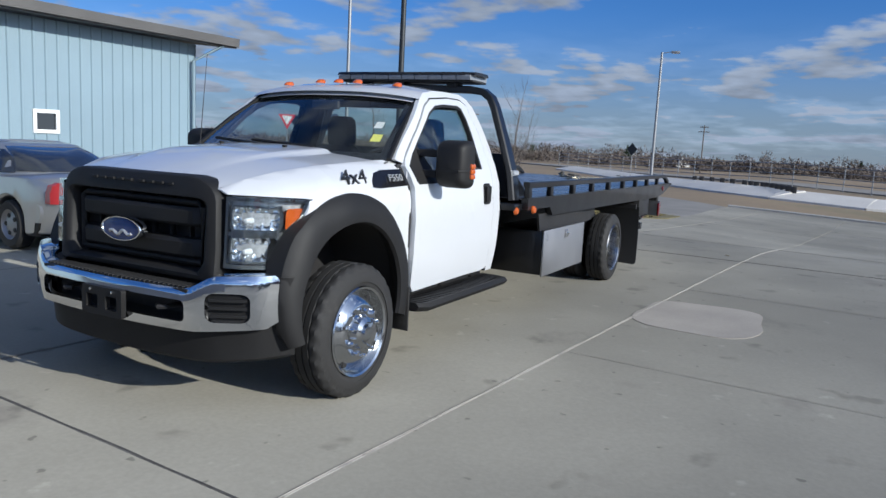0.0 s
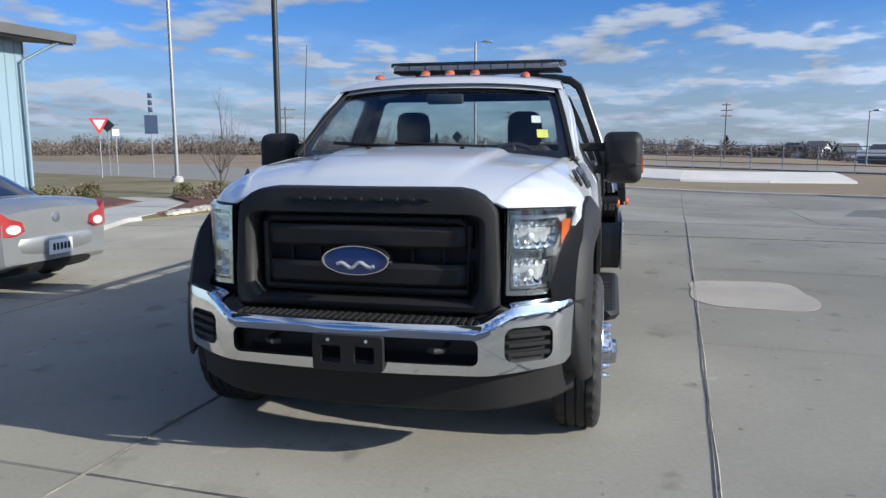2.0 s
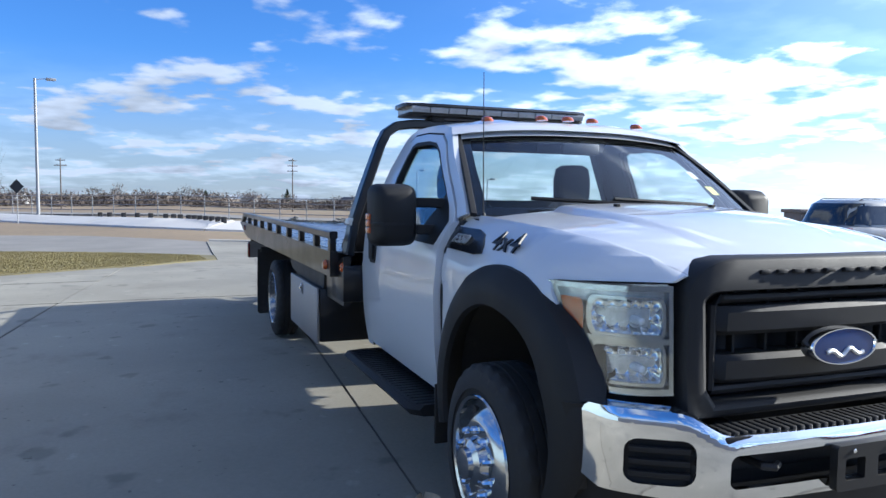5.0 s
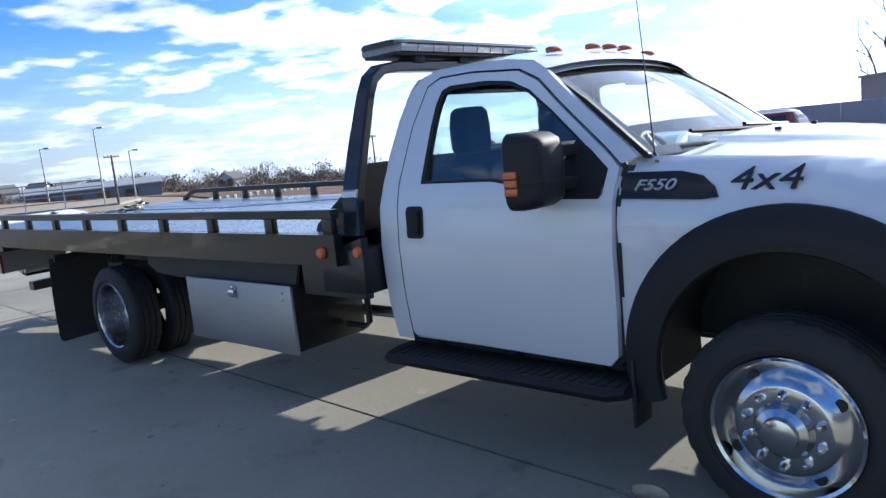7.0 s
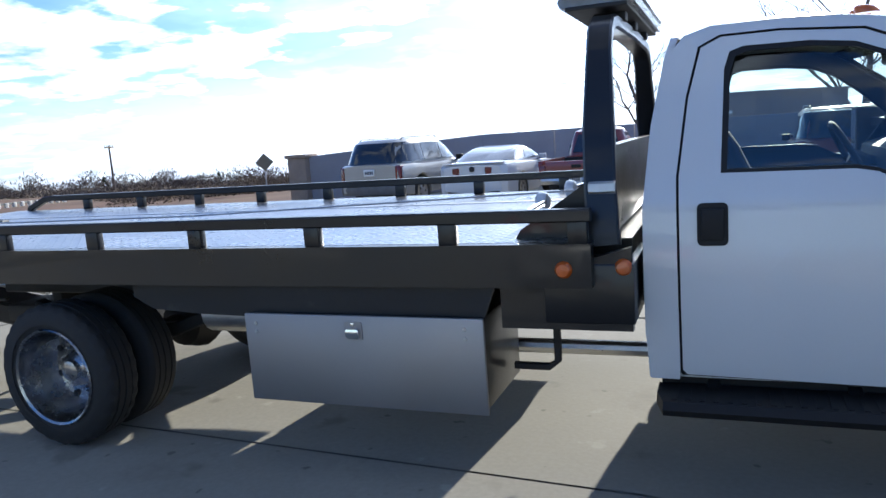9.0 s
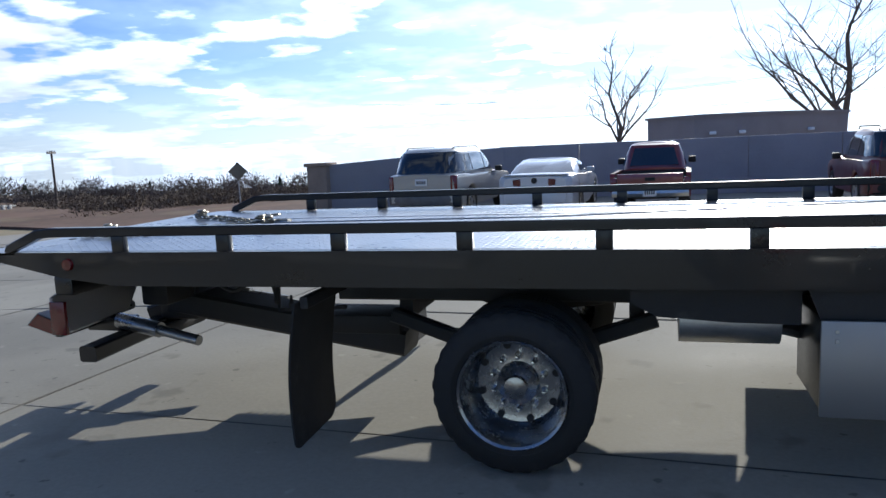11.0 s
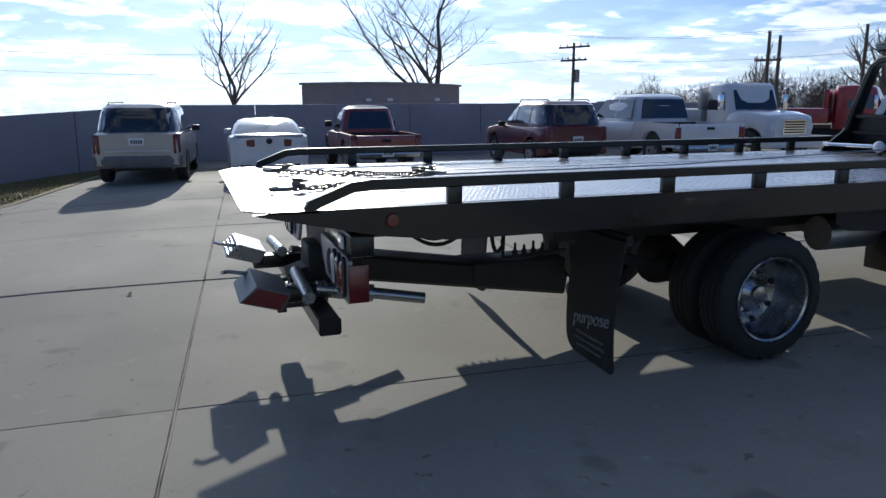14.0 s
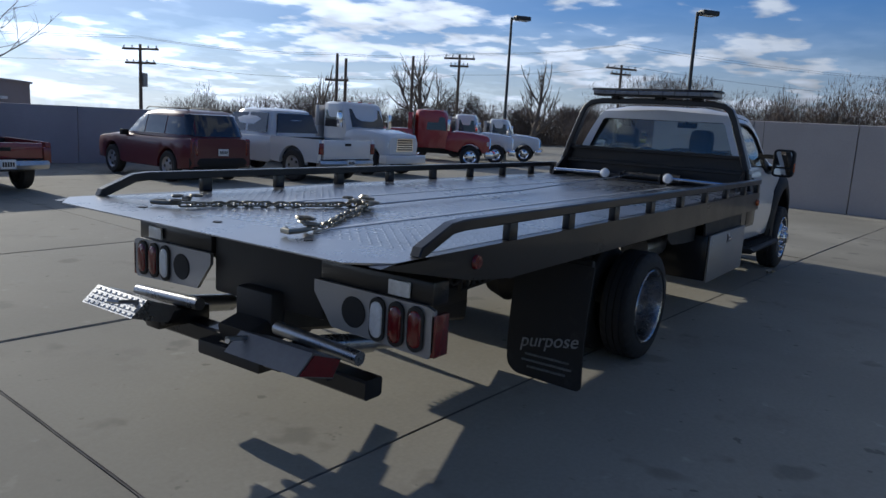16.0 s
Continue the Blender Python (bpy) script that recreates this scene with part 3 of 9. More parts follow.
def make_slabs():
    g = 0.004
    for v0, v1 in zip(ROWS, ROWS[1:]):
        cols = [c for c in COLS if -1.106 not in (v0, v1) or c not in (-5.26, -1.83)]
        for u0, u1 in zip(cols, cols[1:]):
            rim = lambda e: [(u, row_line(v, u) + o) for u, v, o in ((u0 + e, v0, e), (u1 - e, v0, e), (u1 - e, v1, -e), (u0 + e, v1, -e))]
            corners = [to_world(u, v) for u, v in rim(g)]
            n_in = sum(inside(*c, LOT) for c in corners)
            lift = random.uniform(-0.003, 0.003)
            bm = bmesh.new()
            if n_in == 4:
                top = [on_ground(*c, lift) for c in corners]
                e = 0.006
                inner = [on_ground(*to_world(u, v), lift) for u, v in rim(g + e)]
                loft(bm, [[p - Vector((0, 0, 0.06)) for p in top], [p - Vector((0, 0, 0.006)) for p in top], inner])
                bm.verts.ensure_lookup_table()
                rows = [[on_ground(*to_world(*[a + (b - a) * j / 5 for a, b in zip(l, m)]), lift) for j in range(6)] for l, m in [[[p + (q - p) * i / 5 for p, q in zip(*e)] for e in zip((rim(g + e)[0], rim(g + e)[3]), (rim(g + e)[1], rim(g + e)[2]))] for i in range(6)]]
                cap = max(bm.faces, key=lambda fc: fc.calc_center_median().z)
                bmesh.ops.delete(bm, geom=[cap], context="FACES_ONLY")
                vg = [[bm.verts.new(p) for p in row] for row in rows]
                for i in range(5):
                    for j in range(5):
                        bm.faces.new((vg[i][j], vg[i + 1][j], vg[i + 1][j + 1], vg[i][j + 1]))
            else:
                # a slab cut by the lot's edge
                poly = LOT
                for p, q in zip(corners, corners[1:] + corners[:1]):
                    poly = clip_poly(poly, p, q, 1)
                    if len(poly) < 3:
                        break
                if len(poly) < 3:
                    bm.free()
                    continue
                sheet(bm, poly, [], lambda u, v, d: on_ground(u, v, lift - d), 0.06, [c * 0.7 for c in range(-44, 0)], [c * 0.7 for c in range(-20, 27)])
            link("slab", bm, M["concrete"], lot_bed, smooth=0)


def sealed_joint(start, end, line, width, across, material):
    """A weathered bead along one joint; across: it runs along the columns."""
    bm = bmesh.new()
    u = start
    rings = []
    while u < end:
        v = (line if across else row_line(line, u)) + 0.002 * math.sin(u * 7)
        x, y = to_world(v, u) if across else to_world(u, v)
        w = width + 0.003 * math.sin(u * 3.1) + random.uniform(-0.003, 0.003)
        dx, dy = (1, 0) if across else (0, 1)
        rings.append([on_ground(x + k * w * dx, y + k * w * dy, h) for k, h in ((-1, 0.001), (-0.6, 0.005), (-0.35, -0.004), (0.35, -0.004), (0.6, 0.005), (1, 0.001), (0, -0.012))])
        u += 0.12
    loft(bm, rings)
    return tagged(link("joint_seal", bm, M[material]), "pale weathered sealant bead in the slab joint", "joint seal", kind="structure")


def concrete_patch():
    bm = bmesh.new()
    pts = []
    for i in range(40):
        a = 2 * math.pi * i / 40
        r = (abs(math.cos(a)) ** 4 + abs(math.sin(a)) ** 4) ** -0.25
        x, y = -3.62 + 0.68 * r * math.cos(a) * (1 + 0.03 * math.sin(3 * a)), 2.40 + 0.54 * r * math.sin(a) * (1 + 0.04 * math.cos(5 * a))
        pts.append((x, y))
    sheet(bm, pts, [], lambda u, v, d: on_ground(u, v, 0.003 - d), 0.012)
    return tagged(link("repair_patch", bm, M["patch"]), "pale rounded repair patch in the concrete lot", "patch", kind="structure")


# road, verges, field edge
ROAD = [(-29.1, -0.51), (-20.4, -0.76), (-21.6, -2.6), (-24.2, -6.4), (-28.0, -11.6), (-33, -20.5), (-41, -38), (-90, -150), (-110, -150), (-66, -41), (-43.5, -16), (-36, -6.0)]
road = ground_patch("road", ROAD, M["asphalt"], -0.02, 4.0, "pale grey road running past the lot", "road")
BERM = [(-20.3, -0.76), (-18.15, -0.84), (-15.9, -2.6), (-14.5, -5.1), (-14.3, -7.4), (-12.2, -8.6), (-9.9, -9.0), (-6.8, -7.8), (-6.5, -13.4), (-13.2, -14.2), (-13.8, -20), (-20, -45), (-42, -42), (-33.4, -21), (-28.4, -11.8), (-24.6, -6.6), (-21.9, -2.8)]
berm = ground_patch("grass_verge", BERM, M["grass"], 0.02, 1.0, "patchy green and brown mown grass verge", "grass", thick=0.14)
side_verge = ground_patch("grass_strip", [(-18.4, 11.3), (-15.7, 10.15), (-14.0, 9.85), (-12.5, 9.0), (-11.65, 9.05), (-11.2, 9.95), (-10.75, 11.85), (-9.5, 16.6), (-13.0, 14.8), (-13.9, 14.0), (-15.1, 13.0), (-16.8, 11.9)], M["grass"], 0.0, 1.0, "green grass strip between lot and side road", "grass", thick=0.12)
side_road = ground_patch("side_road", [(-27.0, 13.1), (-18.6, 11.3), (-16.8, 12.0), (-15.2, 13.2), (-14.1, 14.2), (-13.8, 15.4), (-13.4, 20), (-15.5, 36), (-30, 70), (-46, 96), (-50, 94), (-34, 68), (-18.6, 36), (-15.6, 20.5), (-16.8, 17.2), (-19.2, 16.5), (-24.0, 17.0)], M["asphalt"], -0.02, 3.0, "grey side road curving away behind the wall", "road")

asphalt_apron = ground_patch("asphalt_apron", [(-12.45, 8.75), (-12.55, 8.0), (-13.17, 7.6), (-13.3, 6.5), (-14.2, 6.1), (-17.0, 6.9), (-21.5, 8.6), (-23.5, 11.9), (-18.6, 10.95), (-15.7, 9.98), (-14.0, 9.65), (-12.7, 8.9)], M["old_asphalt"], 0.007, 0.7, "worn dark asphalt apron between slabs and grass", "apron", thick=0.012)

# ---- walls and buildings ----


weed_field = ground_patch("weed_field", [(-24.5, 17.15), (-19.3, 16.7), (-17.0, 17.5), (-15.9, 20.6), (-18.9, 36), (-34.2, 68), (-60, 175), (-150, 140), (-110, 50), (-45, 24)], M["brown_weeds"], 0.0, 4.0, "rough field of dead reddish-brown weeds beyond the side road", "field", thick=0.1)


def wall_run(name, pts, tops, thick, material, label, bays, cap=0.0):
    """A panelled wall along points on the ground, with raised posts between its panels."""
    th = thing(name, label, "wall", kind="structure")
    for (a, b, ta, tb) in zip(pts, pts[1:], tops, tops[1:]):
        a2, b2 = Vector(a), Vector(b)
        d = b2 - a2
        n = max(1, round(d.length / bays))
        side = Vector((-d.y, d.x)).normalized() * thick / 2
        for i in range(n):
            p, q = a2 + d * (i / n), a2 + d * ((i + 1) / n)
            zt = (ta + (tb - ta) * i / n, ta + (tb - ta) * (i + 1) / n)
            gap = d.normalized() * 0.012
            bm = bmesh.new()
            rings = []
            for pt, z in ((p + gap, zt[0]), (q - gap, zt[1])):
                zb = gz(pt.x, pt.y) - 0.12
                rings.append([Vector((*(pt + side), zb)), Vector((*(pt + side), z - 0.01)), Vector((*(pt + side * 0.8), z)), Vector((*(pt - side * 0.8), z)), Vector((*(pt - side), z - 0.01)), Vector((*(pt - side), zb))])
            loft(bm, rings)
            part("panel", bm, material, th, smooth=30)
            if cap:
                bm = bmesh.new()
                zb = gz(p.x, p.y) - 0.12
                box(bm, -0.045, 0.045, -thick * 0.7, thick * 0.7, zb, zt[0] + cap, 0.008, Matrix.Translation((p.x, p.y, 0)) @ Matrix.Rotation(math.atan2(d.y, d.x), 4, "Z"))
                part("post", bm, material, th)
    return th


wall_run("wall_north", [(-13.2, 15.0), (-8.6, 17.4), (9.5, 16.6)], [1.15, 1.42, 1.45], 0.16, M["fence"], "dull grey-mauve panelled boundary wall behind the parked cars", 2.4)


def gate_pier():
    bm = bmesh.new()
    x, y = -13.45, 15.0
    z0 = gz(x, y)
    box(bm, x - 0.3, x + 0.3, y - 0.3, y + 0.3, z0 - 0.1, 1.12, 0.02)
    box(bm, x - 0.36, x + 0.36, y - 0.36, y + 0.36, 1.12, 1.22, 0.02)
    return tagged(link("gate_pier", bm, M["brick"]), "square tan masonry pier ending the grey wall", "pier", kind="structure")


gate_pier()
wall_run("wall_east", [(9.5, 4.2), (9.3, 1.6), (9.1, -3.0), (8.5, -11.0)], [2.05, 2.05, 2.05, 2.05], 0.18, M["fence2"], "tall pale grey panelled wall at the end of the lot", 3.0)


def siding_building():
    """A metal building: ribbed pale blue walls, dark fascia, low roof, one small window."""
    th = thing("metal_building", "pale blue ribbed metal building with a dark roof edge", "building", kind="structure")
    c = Vector((-12.9, -13.9, 0))                    # the corner that shows, on the ground
    u, v = -GX, -GY                                   # away from the camera along the long wall; into the building
    L, W, H = 34.0, 18.0, 4.05

    def wall(origin, along, out, length, holes=()):
        prof = []
        s = 0.0
        while s < length:
            prof += [(s, 0), (s + 0.235, 0), (s + 0.255, 0.028), (s + 0.285, 0.028)]
            s += 0.305
        segs = []
        bm = bmesh.new()
        for (s0, d0), (s1, d1) in zip(prof, prof[1:]):
            zr = [(-0.7, H)]
            for h0, h1, z0, z1 in holes:
                if s0 >= h0 - 0.02 and s1 <= h1 + 0.02:
                    zr = [(-0.7, z0), (z1, H)]
            for za, zb in zr:
                ps = [origin + along * s0 + out * d0, origin + along * s1 + out * d1]
                q = [bm.verts.new(p + Vector((0, 0, z))) for p, z in ((ps[0], za), (ps[1], za), (ps[1], zb), (ps[0], zb))]
                bm.faces.new(q)
        bmesh.ops.remove_doubles(bm, verts=bm.verts[:], dist=1e-4)
        r = bmesh.ops.extrude_face_region(bm, geom=bm.faces[:])
        bmesh.ops.translate(bm, vec=-out * 0.08, verts=[e for e in r["geom"] if isinstance(e, bmesh.types.BMVert)])
        return bm
    WIN = (4.27, 4.88, 1.28, 1.81)
    part("wall", wall(c, -u, -v, L, [(4.27, 4.88, WIN[2], WIN[3])]), M["siding"], th, smooth=0)
    part("wall", wall(c, v, u, W), M["siding"], th, smooth=0)
    bm = bmesh.new()
    e = Vector((0, 0, H))
    o = c + u * 0.9 - v * 0.75
    r0 = [o + e - Vector((0, 0, 0.02)), o + e + Vector((0, 0, 0.26)), o + v * 9.5 + e + Vector((0, 0, 1.2)), o + v * 9.5 + e + Vector((0, 0, 0.9))]
    loft(bm, [r0, [p - u * L for p in r0]])
    part("roof", bm, M["roof_metal"], th, "dull tan metal roof with overhanging eave", smooth=20)
    bm = bmesh.new()
    g = [o + e + Vector((0, 0, 0.02)) - v * 0.12, o + e + Vector((0, 0, 0.26)) - v * 0.14, o + e + Vector((0, 0, 0.27)), o + e + Vector((0, 0, 0.02))]
    loft(bm, [g, [p - u * L for p in g]])
    part("gutter", bm, M["roof_metal"], th, smooth=20)
    bm = bmesh.new()
    p0 = c - v * 0.10 - u * 0.15
    tube(bm, [o + e + u * -0.5, c - v * 0.15 + e + Vector((0, 0, -0.5)) - u * 0.2, p0 + Vector((0, 0, 0.1))], 0.045, 8)
    part("downpipe", bm, M["siding"], th, "pale blue downpipe at the corner")
    # window
    a = c - u * 4.27
    bm = bmesh.new()

    def pw(s, z, d):
        return a - u * s - v * (0.05 - d) + Vector((0, 0, z))
    sheet(bm, [(-0.03, 1.25), (0.64, 1.25), (0.64, 1.84), (-0.03, 1.84)], [[(0.06, 1.34), (0.55, 1.34), (0.55, 1.75), (0.06, 1.75)]], pw, 0.09)
    w = part("window", bm, M["window_white"], th, "small white-framed window")
    bm = bmesh.new()
    sheet(bm, [(0.04, 1.32), (0.57, 1.32), (0.57, 1.77), (0.04, 1.77)], [], lambda s, z, d: pw(s, z, d + 0.05), 0.01)
    part("pane", bm, M["dark_glass"], w)
    return th


siding_building()


def shed():
    """The low tan building that looks over the boundary wall."""
    th = thing("low_building", "low dull mauve-grey building with a slightly crowned roof", "building", kind="structure")
    m = Matrix.Translation((-3.08, 19.0, 0)) @ Matrix.Rotation(radians(35), 4, "Z")
    crown = lambda u: 2.02 + 0.05 * (1 - ((u - 2.6) / 3.6) ** 2)
    us = frange(0, 6.0, 10)
    bm = bmesh.new()
    loft(bm, [[(m @ Vector((u, y, z))) for y, z in ((0, -0.8), (0, crown(u)), (2.35, crown(u)), (2.35, -0.8))] for u in us])
    part("wall", bm, M["tan_wall"], th)
    bm = bmesh.new()
    loft(bm, [[(m @ Vector((u, y, crown(u) + z))) for y, z in ((-0.06, 0.0), (-0.06, 0.07), (2.41, 0.07), (2.41, 0.0))] for u in [-0.06] + us[1:-1] + [6.06]])
    part("roof", bm, M["tan_wall"], th)
    for u in (0.6, 1.7, 4.4):
        bm = bmesh.new()
        p = m @ Vector((u, -0.08, 1.55))
        box(bm, p.x - 0.10, p.x + 0.10, p.y - 0.08, p.y + 0.06, p.z - 0.05, p.z + 0.05, 0.02)
        part("wall_lamp", bm, M["clear"], th)
    return th


shed()


def gabled_shed():
    """Only its low ridge shows above the wall."""
    th = thing("garden_shed", "small shed with a low grey gabled roof beyond the wall", "shed")
    bm = bmesh.new()
    loft(bm, [[(-8.15, y, -0.7), (-6.2, y, -0.7), (-6.2, y, 1.06), (-7.17, y, 1.30), (-8.15, y, 1.06)] for y in (18.3, 20.0)])
    part("wall", bm, M["tan_wall"], th)
    bm = bmesh.new()
    ridge = [(-8.45, 1.02), (-7.17, 1.345), (-5.9, 1.02), (-5.9, 0.96), (-7.17, 1.28), (-8.45, 0.96)]
    loft(bm, [[(x, y, z) for x, z in ridge] for y in (18.1, 20.2)])
    part("roof", bm, M["shingle"], th)


gabled_shed()

# ---- the tow truck ----
truck = thing("tow_truck", "white flatbed tow truck with black rollback bed, parked on the lot", "truck")

ys = lerp_table([(0.45, 0.955), (0.55, 0.975), (0.75, 1.0), (1.0, 1.008), (1.2, 0.99), (1.33, 0.955), (1.6, 0.85), (1.83, 0.735), (1.9, 0.69)])
ZC = [0.6, 0.7, 0.8, 0.9, 1.0, 1.1, 1.2, 1.28, 1.33, 1.42, 1.5, 1.58, 1.66, 1.74, 1.8]
xback = lerp_table([(0.4, -1.985), (0.7, -2.0), (1.2, -2.0), (1.5, -1.965), (1.75, -1.915), (1.9, -1.87)])

DOOR = [(-1.862, 0.545), (-1.845, 0.525), (-0.715, 0.505), (-0.672, 0.55), (-0.652, 0.75), (-0.648, 1.335), (-1.10, 1.742), (-1.22, 1.800), (-1.5, 1.826), (-1.71, 1.826), (-1.785, 1.79), (-1.83, 1.6), (-1.865, 1.3)]
HOLE = [(-1.715, 1.312), (-1.27, 1.308), (-1.20, 1.295), (-1.10, 1.240), (-1.02, 1.226), (-0.715, 1.222), (-0.70, 1.24), (-0.70, 1.33), (-1.0, 1.605), (-1.13, 1.705), (-1.25, 1.758), (-1.4, 1.778), (-1.63, 1.782), (-1.68, 1.765), (-1.70, 1.70)]
SHELL = [(-1.985, 0.50), (-1.875, 0.50), (-1.872, 0.545), (-1.875, 1.3), (-1.84, 1.6), (-1.795, 1.796), (-1.715, 1.836), (-1.5, 1.836), (-1.215, 1.81), (-1.093, 1.752), (-0.648, 1.352), (-0.58, 1.375), (-1.08, 1.80), (-1.14, 1.838), (-1.3, 1.866), (-1.5, 1.876), (-1.75, 1.876), (-1.85, 1.845), (-1.885, 1.80), (-1.915, 1.75), (-1.965, 1.5), (-2.0, 1.2), (-2.0, 0.7)]


def cy(u, v):
    """Half width of the cab; above the belt it narrows towards the nose."""
    return ys(v) - 0.065 * max(0.0, min(1.0, (u + 1.15) / 0.5)) * max(0.0, min(1.0, (v - 1.24) / 0.14)) * max(0.0, min(1.0, (1.84 - v) / 0.3))


def dark_inside(ob):
    """Gives the faces that look into the cab the dark trim cloth."""
    ob.data.materials.append(M["cloth"])
    for p in ob.data.polygons:
        if p.normal.dot(p.center - Vector((-1.3, 0, 1.25))) < -0.02:
            p.material_index = 1
    return ob


def cab():
    body = bmesh.new()
    for s in (1, -1):
        sheet(body, SHELL, [], lambda u, v, d: Vector((u, s * (cy(u, v) - d), v)), 0.03, [-1.95, -1.8, -1.4, -1.2, -1.0, -0.8], ZC)
    # roof skin
    edge = lerp_table([(-1.90, 1.80), (-1.85, 1.845), (-1.75, 1.876), (-1.5, 1.876), (-1.3, 1.866), (-1.14, 1.838), (-1.06, 1.79)])
    xs = [-1.90, -1.85, -1.75, -1.6, -1.45, -1.3, -1.2, -1.14, -1.10, -1.06]
    vs = frange(-1, 1, 16)

    def roof(u, v):
        z = edge(u)
        half = ys(z) + 0.002
        bow = 0.05 * (1 - v * v) if u > -1.2 else 0.03 * (1 - v * v)
        return Vector((u + bow * (1 if u > -1.2 else -1) * (0.9 if u > -1.16 else 0.4), v * half, z + 0.045 * (1 - abs(v) ** 2.6) + (0.008 if abs(abs(v) - 0.55) < 0.1 and u < -1.2 else 0)))
    r0 = len(body.verts)
    grid_surface(body, xs, vs, roof)
    grid_surface(body, xs, vs, lambda u, v: roof(u, v) - Vector((0, 0, 0.03)))
    # back panel with the rear window's opening
    ol = [(y, z) for y, z in ((-0.95, 0.5), (0.95, 0.5), (0.985, 0.9), (0.965, 1.25), (0.91, 1.45), (0.83, 1.64), (0.745, 1.80), (0.70, 1.845), (0.0, 1.88), (-0.70, 1.845), (-0.745, 1.80), (-0.83, 1.64), (-0.91, 1.45), (-0.965, 1.25), (-0.985, 0.9))]
    rw = [(-0.81, 1.37), (0.81, 1.37), (0.83, 1.40), (0.70, 1.74), (0.67, 1.765), (-0.67, 1.765), (-0.70, 1.74), (-0.83, 1.40)]
    sheet(body, ol, [rw], lambda u, v, d: Vector((xback(v) + d - 0.03 * (1 - (u / 0.98) ** 2), u, v)), 0.03, frange(-0.8, 0.8, 8), ZC)
    # floor and firewall keep the cab closed
    box(body, -1.95, -0.66, -0.93, 0.93, 0.50, 0.56)
    box(body, -0.70, -0.64, -0.93, 0.93, 0.50, 1.30)
    dark_inside(part("cab_shell", body, M["white"], truck, "glossy white cab"))
    bm = bmesh.new()
    sheet(bm, rw, [], lambda u, v, d: Vector((xback(v) + 0.012 + d - 0.03 * (1 - (u / 0.98) ** 2), u, v)), 0.005, frange(-0.6, 0.6, 6), [1.5, 1.6])
    g = part("rear_window", bm, M["glass"], truck)
    g.visible_shadow = False
    for s in (1, -1):
        bm = bmesh.new()
        sheet(bm, DOOR, [HOLE], lambda u, v, d: Vector((u, s * (cy(u, v) + 0.004 - d), v)), 0.05, frange(-1.8, -0.7, 11), ZC + [0.77, 0.83, 0.89])
        door = dark_inside(part("door", bm, M["white"], truck))
        bm = bmesh.new()
        sheet(bm, [(u * 1.0, v) for u, v in HOLE], [], lambda u, v, d: Vector((u, s * (cy(u, v) - 0.022 - d), v)), 0.004, frange(-1.6, -0.8, 8), ZC)
        g = part("window", bm, M["glass"], door)
        g.visible_shadow = False
        cu, cv = sum(p[0] for p in HOLE) / len(HOLE), sum(p[1] for p in HOLE) / len(HOLE)
        bm = bmesh.new()
        grow = [(cu + (u - cu) * 1.0, cv + (v - cv) * 1.0) for u, v in HOLE]
        shrink = [(cu + (u - cu) * 0.955, cv + (v - cv) * 0.93) for u, v in HOLE]
        sheet(bm, grow, [shrink], lambda u, v, d: Vector((u, s * (cy(u, v) + 0.002 - d), v)), 0.03, frange(-1.6, -0.8, 8), ZC)
        part("window_seal", bm, M["black_plastic"], door)
        # rubber seal in the shut line
        bm = bmesh.new()
        du, dv = -1.28, 1.18
        sheet(bm, [(du + (u - du) * 1.035, dv + (v - dv) * 1.025) for u, v in DOOR], [[(du + (u - du) * 0.975, dv + (v - dv) * 0.98) for u, v in DOOR]], lambda u, v, d: Vector((u, s * (cy(u, min(v, 1.85)) - 0.032 - d), v)), 0.012, frange(-1.8, -0.7, 11), ZC)
        part("door_seal", bm, M["rubber"], truck)
        # handle: a black cup with a lift bar
        bm = bmesh.new()
        sheet(bm, round_rect(-1.80, -1.69, 1.045, 1.205, 0.02), [], lambda u, v, d: Vector((u, s * (cy(u, v) + 0.011 - d), v)), 0.02)
        h = part("handle", bm, M["black_plastic"], door)
        bm = bmesh.new()
        box(bm, -1.785, -1.705, s * (ys(1.12) + 0.012), s * (ys(1.12) + 0.03), 1.065, 1.185, 0.006)
        part("grip", bm, M["black_plastic"], h)
        # sail panel ahead of the window
        bm = bmesh.new()
        sheet(bm, [(-1.00, 1.224), (-0.712, 1.22), (-0.695, 1.24), (-0.695, 1.335), (-0.80, 1.425), (-0.86, 1.47), (-0.90, 1.40)], [], lambda u, v, d: Vector((u, s * (cy(u, v) + 0.006 - d), v)), 0.025, [-0.9, -0.8], ZC)
        part("mirror_mount", bm, M["black_plastic"], door)
        mirror(s)


